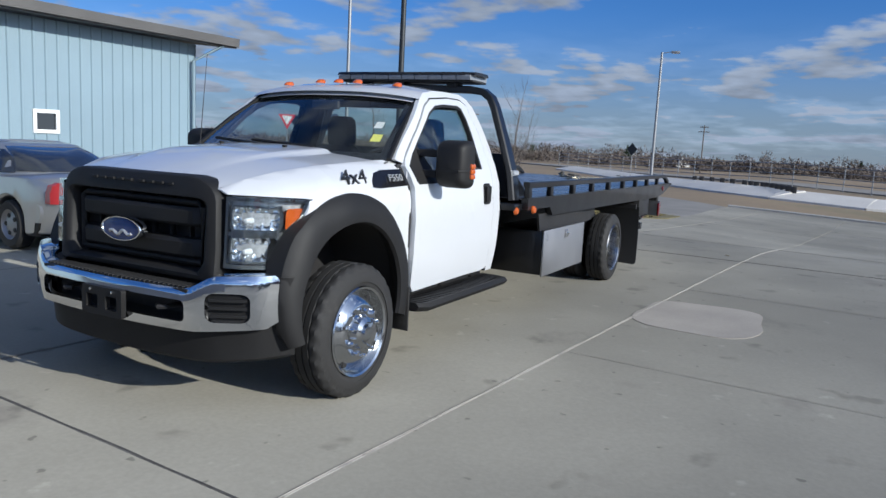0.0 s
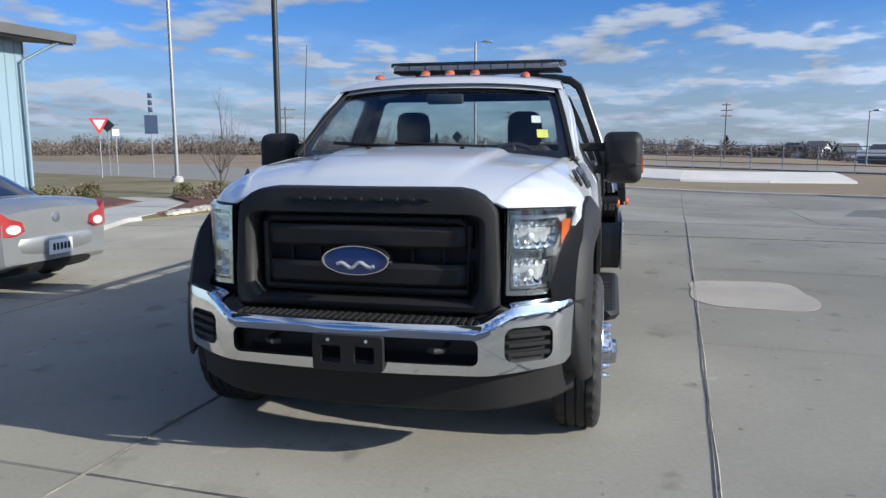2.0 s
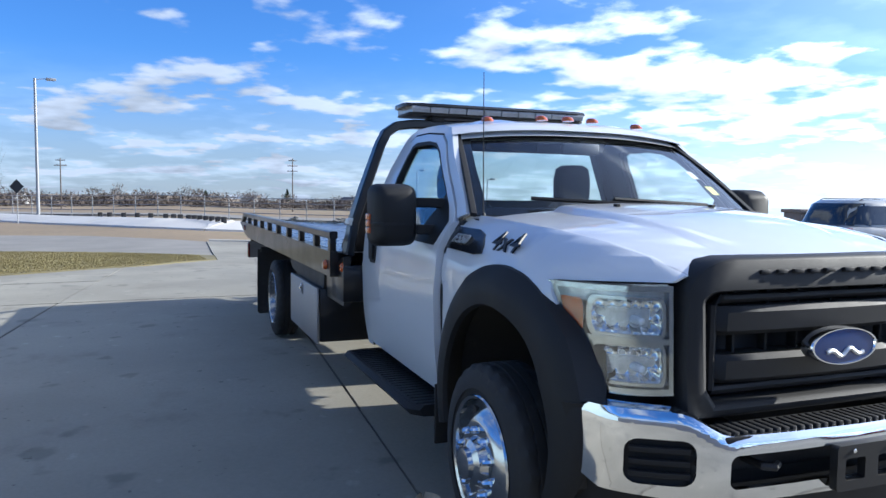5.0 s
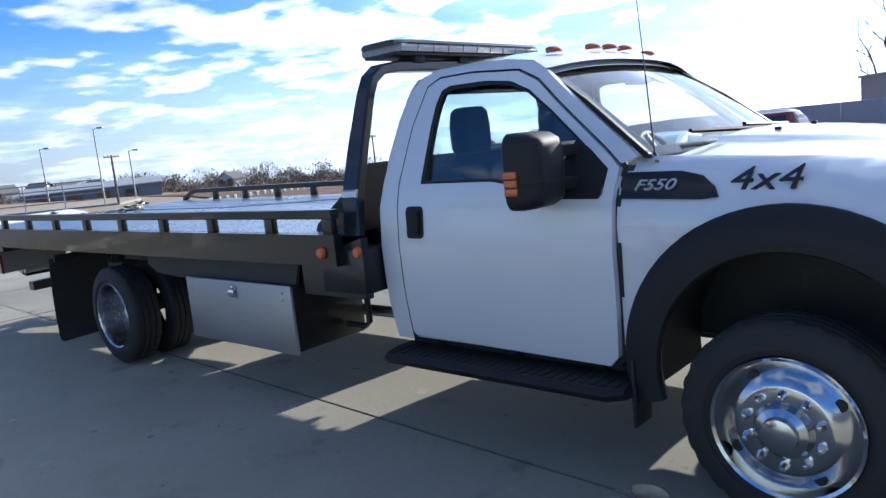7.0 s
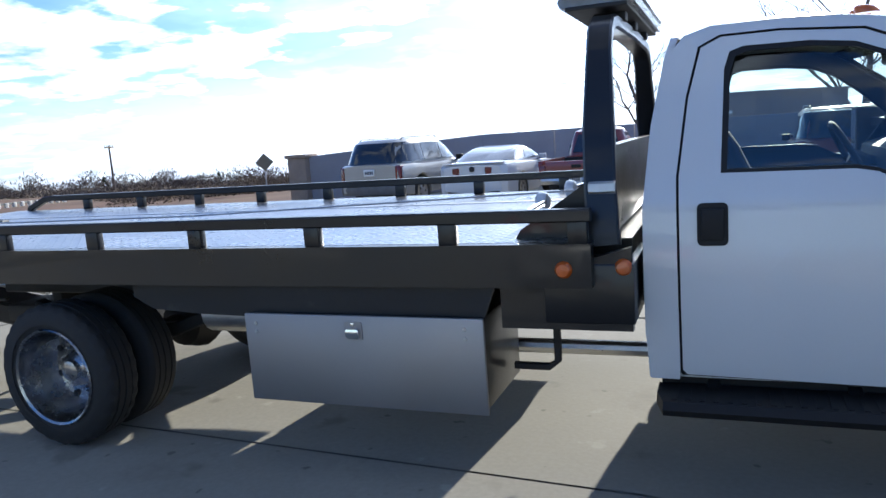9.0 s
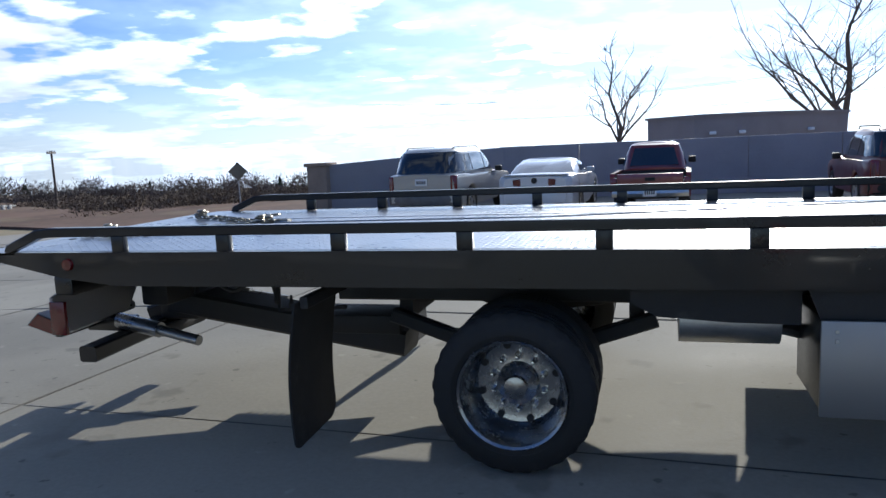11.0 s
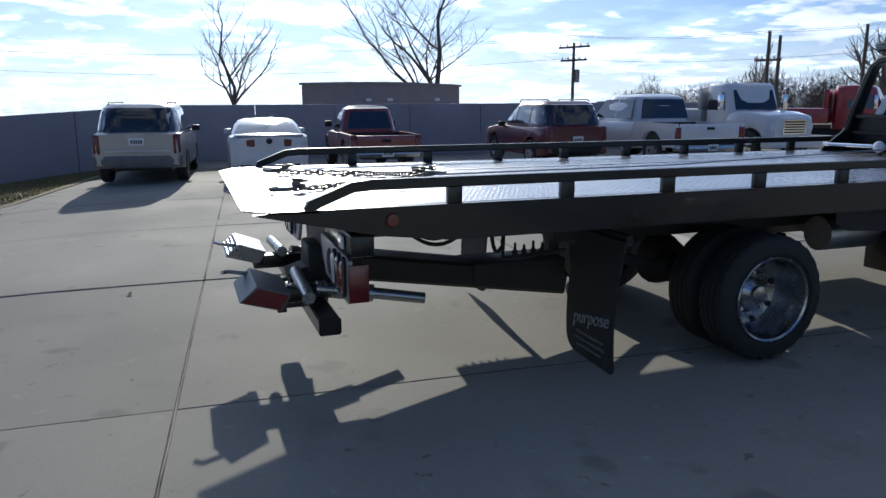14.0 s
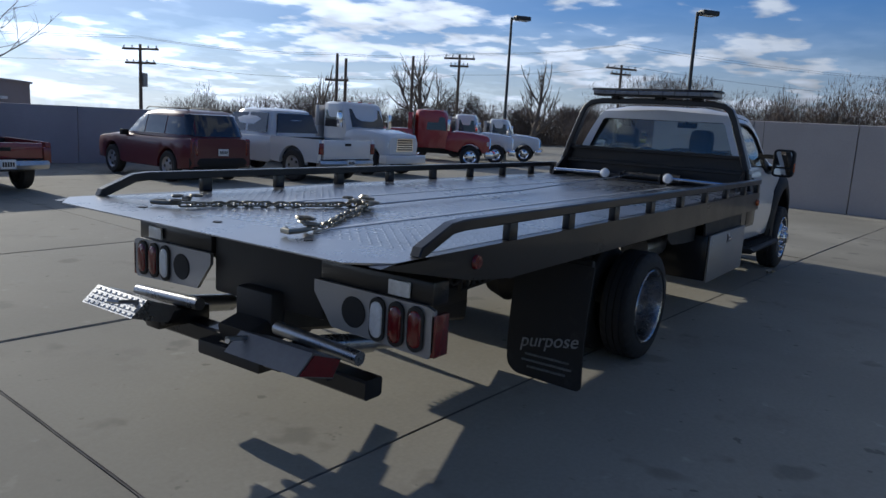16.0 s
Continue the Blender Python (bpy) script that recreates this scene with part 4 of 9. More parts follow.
def mirror(s):
    bm = bmesh.new()
    # housing: a rounded block, deeper at its middle
    rings = []
    for k, (x, f) in enumerate(((-0.985, 0.93), (-0.975, 1.0), (-0.93, 1.0), (-0.87, 0.95), (-0.83, 0.82), (-0.815, 0.66))):
        cy, cz, hw, hh = 1.137, 1.360, 0.116 * f, 0.158 * f
        rings.append([Vector((x, s * (cy + a), cz + b)) for a, b in round_rect(-hw, hw, -hh, hh, 0.05 * f)])
    loft(bm, rings)
    hs = part("mirror_housing", bm, M["black_plastic"], truck, "black towing mirror")
    bm = bmesh.new()
    sheet(bm, round_rect(-0.085, 0.085, -0.045, 0.13, 0.03), [], lambda a, b, d: Vector((-0.988 + d, s * (1.137 + a), 1.365 + b)), 0.006)
    part("mirror_glass", bm, M["mirror"], hs)
    bm = bmesh.new()
    sheet(bm, round_rect(-0.085, 0.085, -0.137, -0.065, 0.02), [], lambda a, b, d: Vector((-0.988 + d, s * (1.137 + a), 1.365 + b)), 0.006)
    part("spot_mirror", bm, M["mirror"], hs)
    bm = bmesh.new()
    for i in range(3):
        box(bm, -0.978, -0.915, min(s * 1.20, s * 1.262), max(s * 1.20, s * 1.262), 1.268 + i * 0.034, 1.299 + i * 0.034, 0.004)
    part("turn_signal", bm, M["amber"], hs)
    bm = bmesh.new()
    rings = []
    for x, f in ((-0.94, 1.012), (-0.93, 1.016), (-0.87, 0.972), (-0.83, 0.845), (-0.812, 0.68)):
        hw = 0.116 * f
        rings.append([Vector((x, s * (1.137 + a), 1.318 + b)) for a, b in round_rect(-hw, hw, -0.008, 0.008, 0.004)])
    loft(bm, rings)
    part("mirror_band", bm, M["black_plastic"], hs)
    bm = bmesh.new()
    for z, x in ((1.42, -0.86), (1.285, -0.82)):
        bar(bm, [(x, s * 0.86, z), (x - 0.02, s * 0.94, z + 0.005), (x - 0.04, s * 1.03, z + 0.005)], 0.045, 0.05, (1, 0, 0))
    part("mirror_arm", bm, M["black_plastic"], hs)


def brake_lamp():
    b = bmesh.new()
    sheet(b, round_rect(-0.19, 0.19, 1.775, 1.822, 0.012), [], lambda u, v, d: Vector((-1.915 + 0.55 * (v - 1.775) + d, u, v)), 0.03)
    hl = part("high_brake_lamp", b, M["trim_black"], truck, "dark housing of the high brake lamp")
    b = bmesh.new()
    sheet(b, round_rect(-0.085, 0.085, 1.785, 1.812, 0.008), [], lambda u, v, d: Vector((-1.921 + 0.55 * (v - 1.775) + d, u, v)), 0.01)
    part("lens", b, M["red"], hl)


cab()
brake_lamp()

# ---- front end ----
Yf = lerp_table([(-0.65, 0.975), (-0.3, 0.975), (0.1, 0.97), (0.3, 0.945), (0.42, 0.89), (0.52, 0.80), (0.64, 0.69)])
Hy = lerp_table([(-0.65, 0.82), (-0.3, 0.80), (0.1, 0.765), (0.35, 0.71), (0.5, 0.65), (0.66, 0.57)])
Zt = lerp_table([(-0.65, 1.372), (-0.3, 1.358), (0.1, 1.33), (0.35, 1.297), (0.52, 1.252), (0.66, 1.205)])
FZ = 1.10


def fender_y(x, z):
    if z <= FZ:
        return Yf(x) - 0.012 * max(0, (0.9 - z)) - 0.004
    t = min(1, (z - FZ) / (Zt(x) - FZ))
    return Yf(x) - (Yf(x) - Hy(x)) * (0.25 * t + 0.75 * t ** 3)


def hood(u, v):
    x = u
    k = 1 - 0.62 * max(0, (u - 0.2) / 0.45)
    z = Zt(u) + 0.052 * k * (1 - abs(v) ** 2.2) - 0.004 - 0.10 * max(0, u - 0.60)
    a = abs(v)
    ridge = 0.62 - 0.12 * max(0, (u + 0.2))
    z += 0.023 * min(1.0, max(0.0, (0.56 - u) / 0.7)) * max(0, min(1, (ridge - a) / 0.05))
    x += 0.055 * (1 - v * v) * max(0, (u - 0.35) / 0.3)
    if u < -0.25:
        x += 0.14 * (1 - v * v) * min(1, (-0.25 - u) / 0.2) * 0.6
    return Vector((x, v * Hy(u), z))


def front_end():
    bm = bmesh.new()
    us = [-0.46, -0.40, -0.3, -0.2, -0.1, 0, 0.1, 0.2, 0.3, 0.4, 0.5, 0.57, 0.60, 0.645]
    vs = [-1, -0.94, -0.86, -0.78, -0.7, -0.66, -0.62, -0.58, -0.54, -0.5, -0.4, -0.2, 0, 0.2, 0.4, 0.5, 0.54, 0.58, 0.62, 0.66, 0.7, 0.78, 0.86, 0.94, 1]
    grid_surface(bm, us, vs, hood)
    grid_surface(bm, us, vs, lambda u, v: hood(u, v) - Vector((0, 0, 0.02)))
    hd = part("hood", bm, M["white"], truck, "white hood with raised centre")
    for s in (1, -1):
        bm = bmesh.new()
        box(bm, -0.24, -0.215, s * 0.27 - 0.012, s * 0.27 + 0.012, hood(-0.23, 0.33).z - 0.002, hood(-0.23, 0.33).z + 0.012, 0.003)
        part("washer_jet", bm, M["black_plastic"], hd)
    # cowl below the windscreen
    bm = bmesh.new()
    grid_surface(bm, [0, 0.5, 1], frange(-1, 1, 14), lambda u, v: (hood(-0.44, v * 0.98) + Vector((0.02, 0, -0.022))).lerp(ws(v * 1.02, -0.04), u) - Vector((0, 0, 0.012 * math.sin(u * 3.14))))
    part("cowl", bm, M["black_plastic"], truck)
    for s in (1, -1):
        arch = arc(0.0, 0.54, 0.53, 184, 32, 20)
        ol = [(-0.642, 0.50), (-0.55, 0.50)] + arch + [(0.50, 0.80), (0.475, 0.86), (0.44, 0.93), (0.385, 1.03), (0.335, 1.12), (0.325, 1.163), (0.50, 1.170), (0.645, 1.176), (0.652, 1.198), (0.52, 1.252), (0.35, 1.297), (0.1, 1.33), (-0.3, 1.358), (-0.60, 1.372), (-0.642, 1.352)]
        bm = bmesh.new()
        sheet(bm, ol, [], lambda u, v, d: Vector((u, s * (fender_y(u, min(v, Zt(u))) - d), v)), 0.02, frange(-0.6, 0.6, 12), [0.6, 0.7, 0.8, 0.9, 1.0, 1.1, 1.14, 1.18, 1.22, 1.25, 1.28, 1.31, 1.335])
        part("fender", bm, M["white"], truck)
        # wide plastic arch
        bm = bmesh.new()
        rings = []
        for i in range(37):
            a = radians(196 - i * 212 / 36)
            tail = max(0, (i - 26) / 10)
            c, sn = math.cos(a), math.sin(a)
            sec = []
            for r, o in ((0.645, -0.14), (0.64, 0.010), (0.615, 0.032), (0.57, 0.050), (0.52, 0.058), (0.482, 0.056), (0.472, 0.036), (0.50, -0.03)):
                rr = r - tail * (r - 0.472) * 0.55
                x, z = rr * c * 1.0, 0.545 + rr * sn
                yb = max(fender_y(min(x, 0.5), min(z, 1.15)), 0.945 - 0.25 * max(0, x - 0.42)) + 0.045 * tail
                sec.append(Vector((x, s * (yb + o * (1 - (0.35 if o > 0 else 1.0) * tail)), z)))
            rings.append(sec)
        loft(bm, rings)
        part("arch_flare", bm, M["black_plastic"], truck, "wide matt black wheel arch")
        bm = bmesh.new()
        rings = []
        for z, xa, xb, yo in ((0.77, 0.47, 0.58, 0.985), (0.66, 0.475, 0.57, 0.985), (0.50, 0.465, 0.55, 0.965), (0.36, 0.45, 0.52, 0.93)):
            rings.append([(xa, s * 0.80, z), (xa, s * (yo - 0.02), z), (xa + 0.02, s * yo, z), (xb - 0.04, s * (yo - 0.015), z), (xb, s * (yo - 0.07), z), (xb + 0.03, s * 0.80, z)])
        loft(bm, rings)
        part("bumper_end_cap", bm, M["black_plastic"], truck)
        # wheel well
        bm = bmesh.new()
        rings = []
        for x, z in arc(0, 0.53, 0.53, 190, -10, 16):
            rings.append([(x, s * 0.95, z), (x, s * 0.48, z), (x * 1.05, s * 0.48, z + 0.03), (x * 1.05, s * 0.95, z + 0.03)])
        loft(bm, rings)
        box(bm, -0.55, 0.55, s * 0.42, s * 0.48, 0.55, 1.08)
        part("wheel_well", bm, M["frame"], truck)
        # splash flap behind the wheel
        bm = bmesh.new()
        box(bm, -0.60, -0.585, s * 0.88, s * 1.02, 0.27, 0.56, 0.004)
        part("splash_flap", bm, M["rubber"], truck)
        headlight(s)
        # badge panel with its lettering, and the door-side decal
        bm = bmesh.new()
        sheet(bm, [(-0.63, 1.215), (-0.30, 1.205), (-0.235, 1.212), (-0.255, 1.25), (-0.31, 1.29), (-0.40, 1.31), (-0.63, 1.315)], [], lambda u, v, d: Vector((u, s * (fender_y(u, v) + 0.008 - d), v)), 0.015, frange(-0.6, -0.3, 6), [1.24, 1.27, 1.3])
        bd = part("side_vent", bm, M["trim_black"], truck, "dark vent panel with silver lettering")
        n = Vector((0, s * 0.93, 0.37)).normalized()
        a = Vector((-s, 0, 0))
        b = n.cross(a).normalized()
        for txt, size, cx, cz, mt, nm, sh in (("F550", 0.068, -0.49, 1.262, M["silver_text"], "lettering", 0.25), ("4x4", 0.135, -0.085, 1.268, M["decal"], "decal", 0.2)):
            nn = Vector((0.0, s * 0.80, 0.60 if nm == "lettering" else 0.5)).normalized()
            bb = nn.cross(a).normalized()
            y = fender_y(cx, cz) + (0.016 if nm == "lettering" else 0.012)
            m = Matrix(((a.x, bb.x, nn.x, cx), (a.y, bb.y, nn.y, s * y), (a.z, bb.z, nn.z, cz), (0, 0, 0, 1)))
            write(txt, size, m @ Matrix.Scale(1.25, 4, (1, 0, 0)), mt, truck if nm == "decal" else bd, nm, 0.004, sh)


def headlight(s):
    def hp(u, v, d):
        # u runs from the grille to the fender, v upwards
        y = 0.645 + 0.275 * u
        x = 0.675 - 0.09 * u - 0.25 * u ** 3
        lean = 0.05 * (v - 0.82)
        return Vector((x - lean - d * 0.9, s * (y - d * 0.3), v))
    frame_ol = [(0.0, 0.80), (0.72, 0.795), (0.79, 0.84), (0.87, 0.93), (0.96, 1.05), (1.01, 1.160), (0.0, 1.166)]
    bm = bmesh.new()
    sheet(bm, frame_ol, [], lambda u, v, d: hp(u, v, d + 0.055), 0.02, frange(0.1, 0.9, 8), [0.9, 1.0, 1.1])
    hl = part("headlight", bm, M["lamp_house"], truck, "clear two-tier headlight with amber corner")
    for z0, z1 in ((0.825, 0.968), (0.988, 1.125)):
        bm = bmesh.new()
        cz, cu = (z0 + z1) / 2, 0.43
        sheet(bm, round_rect(0.07, 0.78, z0, z1, 0.05), [round_rect(0.105, 0.745, z0 + 0.011, z1 - 0.011, 0.042)], lambda u, v, d: hp(u, v, d + 0.012), 0.04, frange(0.1, 0.8, 7))
        part("bezel", bm, M["polished"], hl)
        bm = bmesh.new()
        c = hp(cu - 0.05, cz - 0.01, 0.04)
        flute = lambda u, v: hp(u, v, 0.020 + 0.040 * (1 - ((v - cz) / 0.07) ** 2) * (1 - ((u - cu) / 0.36) ** 4) + 0.012 * abs(math.sin(u * 30 + 3 * v)) * abs(math.sin(v * 75)))
        grid_surface(bm, frange(0.10, 0.75, 60), frange(z0 + 0.006, z1 - 0.006, 26), flute)
        part("reflector", bm, M["reflector"], hl)
        bm = bmesh.new()
        lathe(bm, [(0.001, 0.045), (0.012, 0.04), (0.016, 0.01), (0.016, -0.01)], c, "x", 10)
        part("bulb", bm, M["clear"], hl)
    bm = bmesh.new()
    sheet(bm, round_rect(0.80, 0.955, 0.99, 1.11, 0.03), [], lambda u, v, d: hp(u, v, d + 0.012), 0.02, [0.9])
    part("corner_lamp", bm, M["amber"], hl)
    bm = bmesh.new()
    cu, cv = 0.48, 0.99
    sheet(bm, frame_ol, [[(cu + (u - cu) * 0.90, cv + (v - cv) * 0.89) for u, v in frame_ol]], lambda u, v, d: hp(u, v, d + 0.002), 0.05, frange(0.1, 0.9, 8), [0.9, 1.0, 1.1])
    part("headlight_rim", bm, M["polished"], hl)
    bm = bmesh.new()
    sheet(bm, [(0.05, 0.968), (0.86, 0.968), (0.875, 0.988), (0.05, 0.988)], [], lambda u, v, d: hp(u, v, d + 0.006), 0.05, frange(0.1, 0.8, 7))
    part("divider", bm, M["polished"], hl)
    bm = bmesh.new()
    sheet(bm, frame_ol, [], lambda u, v, d: hp(u, v, d - 0.004), 0.004, frange(0.1, 0.9, 8), [0.9, 1.0, 1.1])
    g = part("cover", bm, M["lamp_glass"], hl)
    g.visible_shadow = False


def ws(v, u):
    """The windscreen: v across from -1 to 1, u from base to top."""
    hb, ht = 0.838, 0.69
    y = v * (hb + (ht - hb) * u)
    xb, xt = -0.36 - 0.19 * v * v, -1.055 - 0.075 * v * v
    zb, zt = 1.372, 1.806
    return Vector((xb + (xt - xb) * u, y, zb + (zt - zb) * u + 0.02 * math.sin(math.pi * max(0, u)) + 0.010 * u * (1 - v * v)))


def windscreen():
    bm = bmesh.new()
    grid_surface(bm, frange(-1, 1, 20), frange(0, 1, 8), ws)
    g = part("windscreen", bm, M["glass"], truck, "clear sloping windscreen")
    g.visible_shadow = False
    bm = bmesh.new()
    inner = [(-0.93, 0.07), (0.93, 0.07), (0.94, 0.5), (0.93, 0.90), (-0.93, 0.90), (-0.94, 0.5)]
    sheet(bm, [(-1.02, -0.01), (1.02, -0.01), (1.03, 1.02), (-1.03, 1.02)], [inner], lambda u, v, d: ws(u, v) + Vector((-0.006 - d, 0, -d)), 0.004, frange(-0.9, 0.9, 12), frange(0.1, 0.9, 6))
    part("windscreen_border", bm, M["trim_black"], g)
    for s in (1, -1):
        bm = bmesh.new()
        bar(bm, [ws(s * 1.0, 0) + Vector((0.005, s * 0.012, 0.0)), ws(s * 1.0, 0.5) + Vector((0.0, s * 0.012, 0.0)), ws(s * 1.0, 1.0) + Vector((0, s * 0.012, 0.0))], 0.03, 0.022)
        part("pillar_trim", bm, M["black_plastic"], truck)
        bm = bmesh.new()
        a, b = ws(0.25 * s + 0.2, 0.02), ws(0.25 * s - 0.45, 0.10)
        tube(bm, [a + Vector((0.05, 0, 0.0)), a + Vector((0.03, 0, 0.045)), b + Vector((0.03, 0, 0.03))], 0.011, 6)
        part("wiper", bm, M["black_plastic"], truck)
    for v, u, mt, w, h, nm in ((0.80, 0.47, "paper", 0.035, 0.05, "sticker"), (0.835, 0.28, "yellow", 0.04, 0.05, "sticker")):
        bm = bmesh.new()
        sheet(bm, [(v - w, u - h), (v + w, u - h), (v + w, u + h), (v - w, u + h)], [], lambda a, b, d: ws(a, b) + Vector((-0.012 - d, 0, -0.004)), 0.002)
        part(nm, bm, M[mt], g)
    # interior mirror
    bm = bmesh.new()
    box(bm, -1.02, -0.98, -0.12, 0.12, 1.70, 1.765, 0.012)
    tube(bm, [(-1.02, 0, 1.75), (-1.06, 0, 1.80)], 0.02, 8)
    part("inside_mirror", bm, M["dash"], truck)


def grille():
    outer = [(-0.615, 0.715), (0.615, 0.715), (0.62, 0.88), (0.606, 1.14), (0.597, 1.172), (0.575, 1.203), (0.54, 1.228), (0.49, 1.249), (0.43, 1.260), (-0.43, 1.260), (-0.49, 1.249), (-0.54, 1.228), (-0.575, 1.203), (-0.597, 1.172), (-0.606, 1.14), (-0.62, 0.88)]
    inner = [(-0.49, 0.765), (0.49, 0.765), (0.525, 0.82), (0.525, 1.095), (0.521, 1.113), (0.51, 1.126), (0.495, 1.135), (0.475, 1.141), (0.45, 1.143), (-0.45, 1.143), (-0.475, 1.141), (-0.495, 1.135), (-0.51, 1.126), (-0.521, 1.113), (-0.525, 1.095), (-0.525, 0.82)]
    face = lambda y: 0.745 - 0.10 * y * y
    ring = lambda loop, k, dx: [Vector((face(y) + dx - 0.12 * (z - 0.8) * 0.5, y * k, 1.02 + (z - 1.02) * k)) for y, z in loop]
    bm = bmesh.new()
    loft(bm, [ring(outer, 1.0, -0.12), ring(outer, 1.0, -0.025), ring(outer, 0.985, -0.006), ring(outer, 0.95, 0.004), ring(inner, 1.06, 0.0), ring(inner, 1.02, -0.012), ring(inner, 1.0, -0.03), ring(inner, 0.985, -0.10)], caps=False)
    gr = part("grille", bm, M["black_plastic"], truck, "matt black grille with two wide bars")
    bm = bmesh.new()
    box(bm, 0.56, 0.58, -0.52, 0.52, 0.77, 1.14)
    part("radiator", bm, M["frame"], gr)
    for z in (0.872, 1.040):
        bm = bmesh.new()
        rings = []
        for y in (-0.492, -0.43, -0.3, -0.15, 0.0, 0.15, 0.3, 0.43, 0.492):
            x = face(y) - 0.112 - (0.045 if abs(y) > 0.45 else 0.0)
            rings.append([Vector((x + a, y, z + b)) for a, b in ((-0.03, -0.05), (0.045, -0.05), (0.062, -0.035), (0.066, 0.03), (0.052, 0.05), (-0.03, 0.05))])
        loft(bm, rings)
        part("grille_bar", bm, M["black_plastic"], gr)
    bm = bmesh.new()
    hoop = [(-0.475, 0.80), (0.475, 0.80), (0.475, 1.095), (0.44, 1.115), (-0.44, 1.115), (-0.475, 1.095)]
    pts = [Vector((face(y) - 0.075, y, z)) for y, z in hoop]
    tube(bm, pts + pts[:1], 0.017, 8)
    part("inner_hoop", bm, M["black_plastic"], gr)
    for y in (-0.36, -0.22, -0.08, 0.08, 0.22, 0.36):
        bm = bmesh.new()
        box(bm, 0.60, face(y) - 0.10, y - 0.006, y + 0.006, 0.78, 1.14, 0.003)
        part("grille_rib", bm, M["black_plastic"], gr)
    for i in range(9):
        y = -0.30 + i * 0.072 + (0.02 if i > 4 else 0)
        bm = bmesh.new()
        box(bm, face(y) - 0.045, face(y) - 0.0262, y - 0.022, y + 0.022, 1.203, 1.217, 0.002)
        part("embossed_bar", bm, M["black_plastic"], gr)
    # oval badge: a plain blue oval with a bright rim and a pale stroke
    ov = lambda k, n=36: [(0.158 * k * math.cos(2 * math.pi * i / n), 0.0665 * k * math.sin(2 * math.pi * i / n)) for i in range(n)]
    bm = bmesh.new()
    rg = lambda k, x: [Vector((x, a, 0.948 + b)) for a, b in ov(k)]
    loft(bm, [rg(1.0, 0.735), rg(1.0, 0.772), rg(0.97, 0.782), rg(0.92, 0.782), rg(0.90, 0.774)], caps=False)
    bd = part("badge", bm, M["chrome"], gr, "bright-rimmed blue oval badge")
    bm = bmesh.new()
    loft(bm, [rg(0.91, 0.74), rg(0.91, 0.776), rg(0.6, 0.779)])
    part("badge_field", bm, M["blue"], bd)
    bm = bmesh.new()
    wave = [Vector((0.781, y, 0.928 + 0.014 * math.sin(y * 70) * (1 - abs(y) * 6))) for y in frange(-0.085, 0.085, 22)]
    tube(bm, wave, 0.0085, 6)
    part("badge_stroke", bm, M["silver_text"], bd)


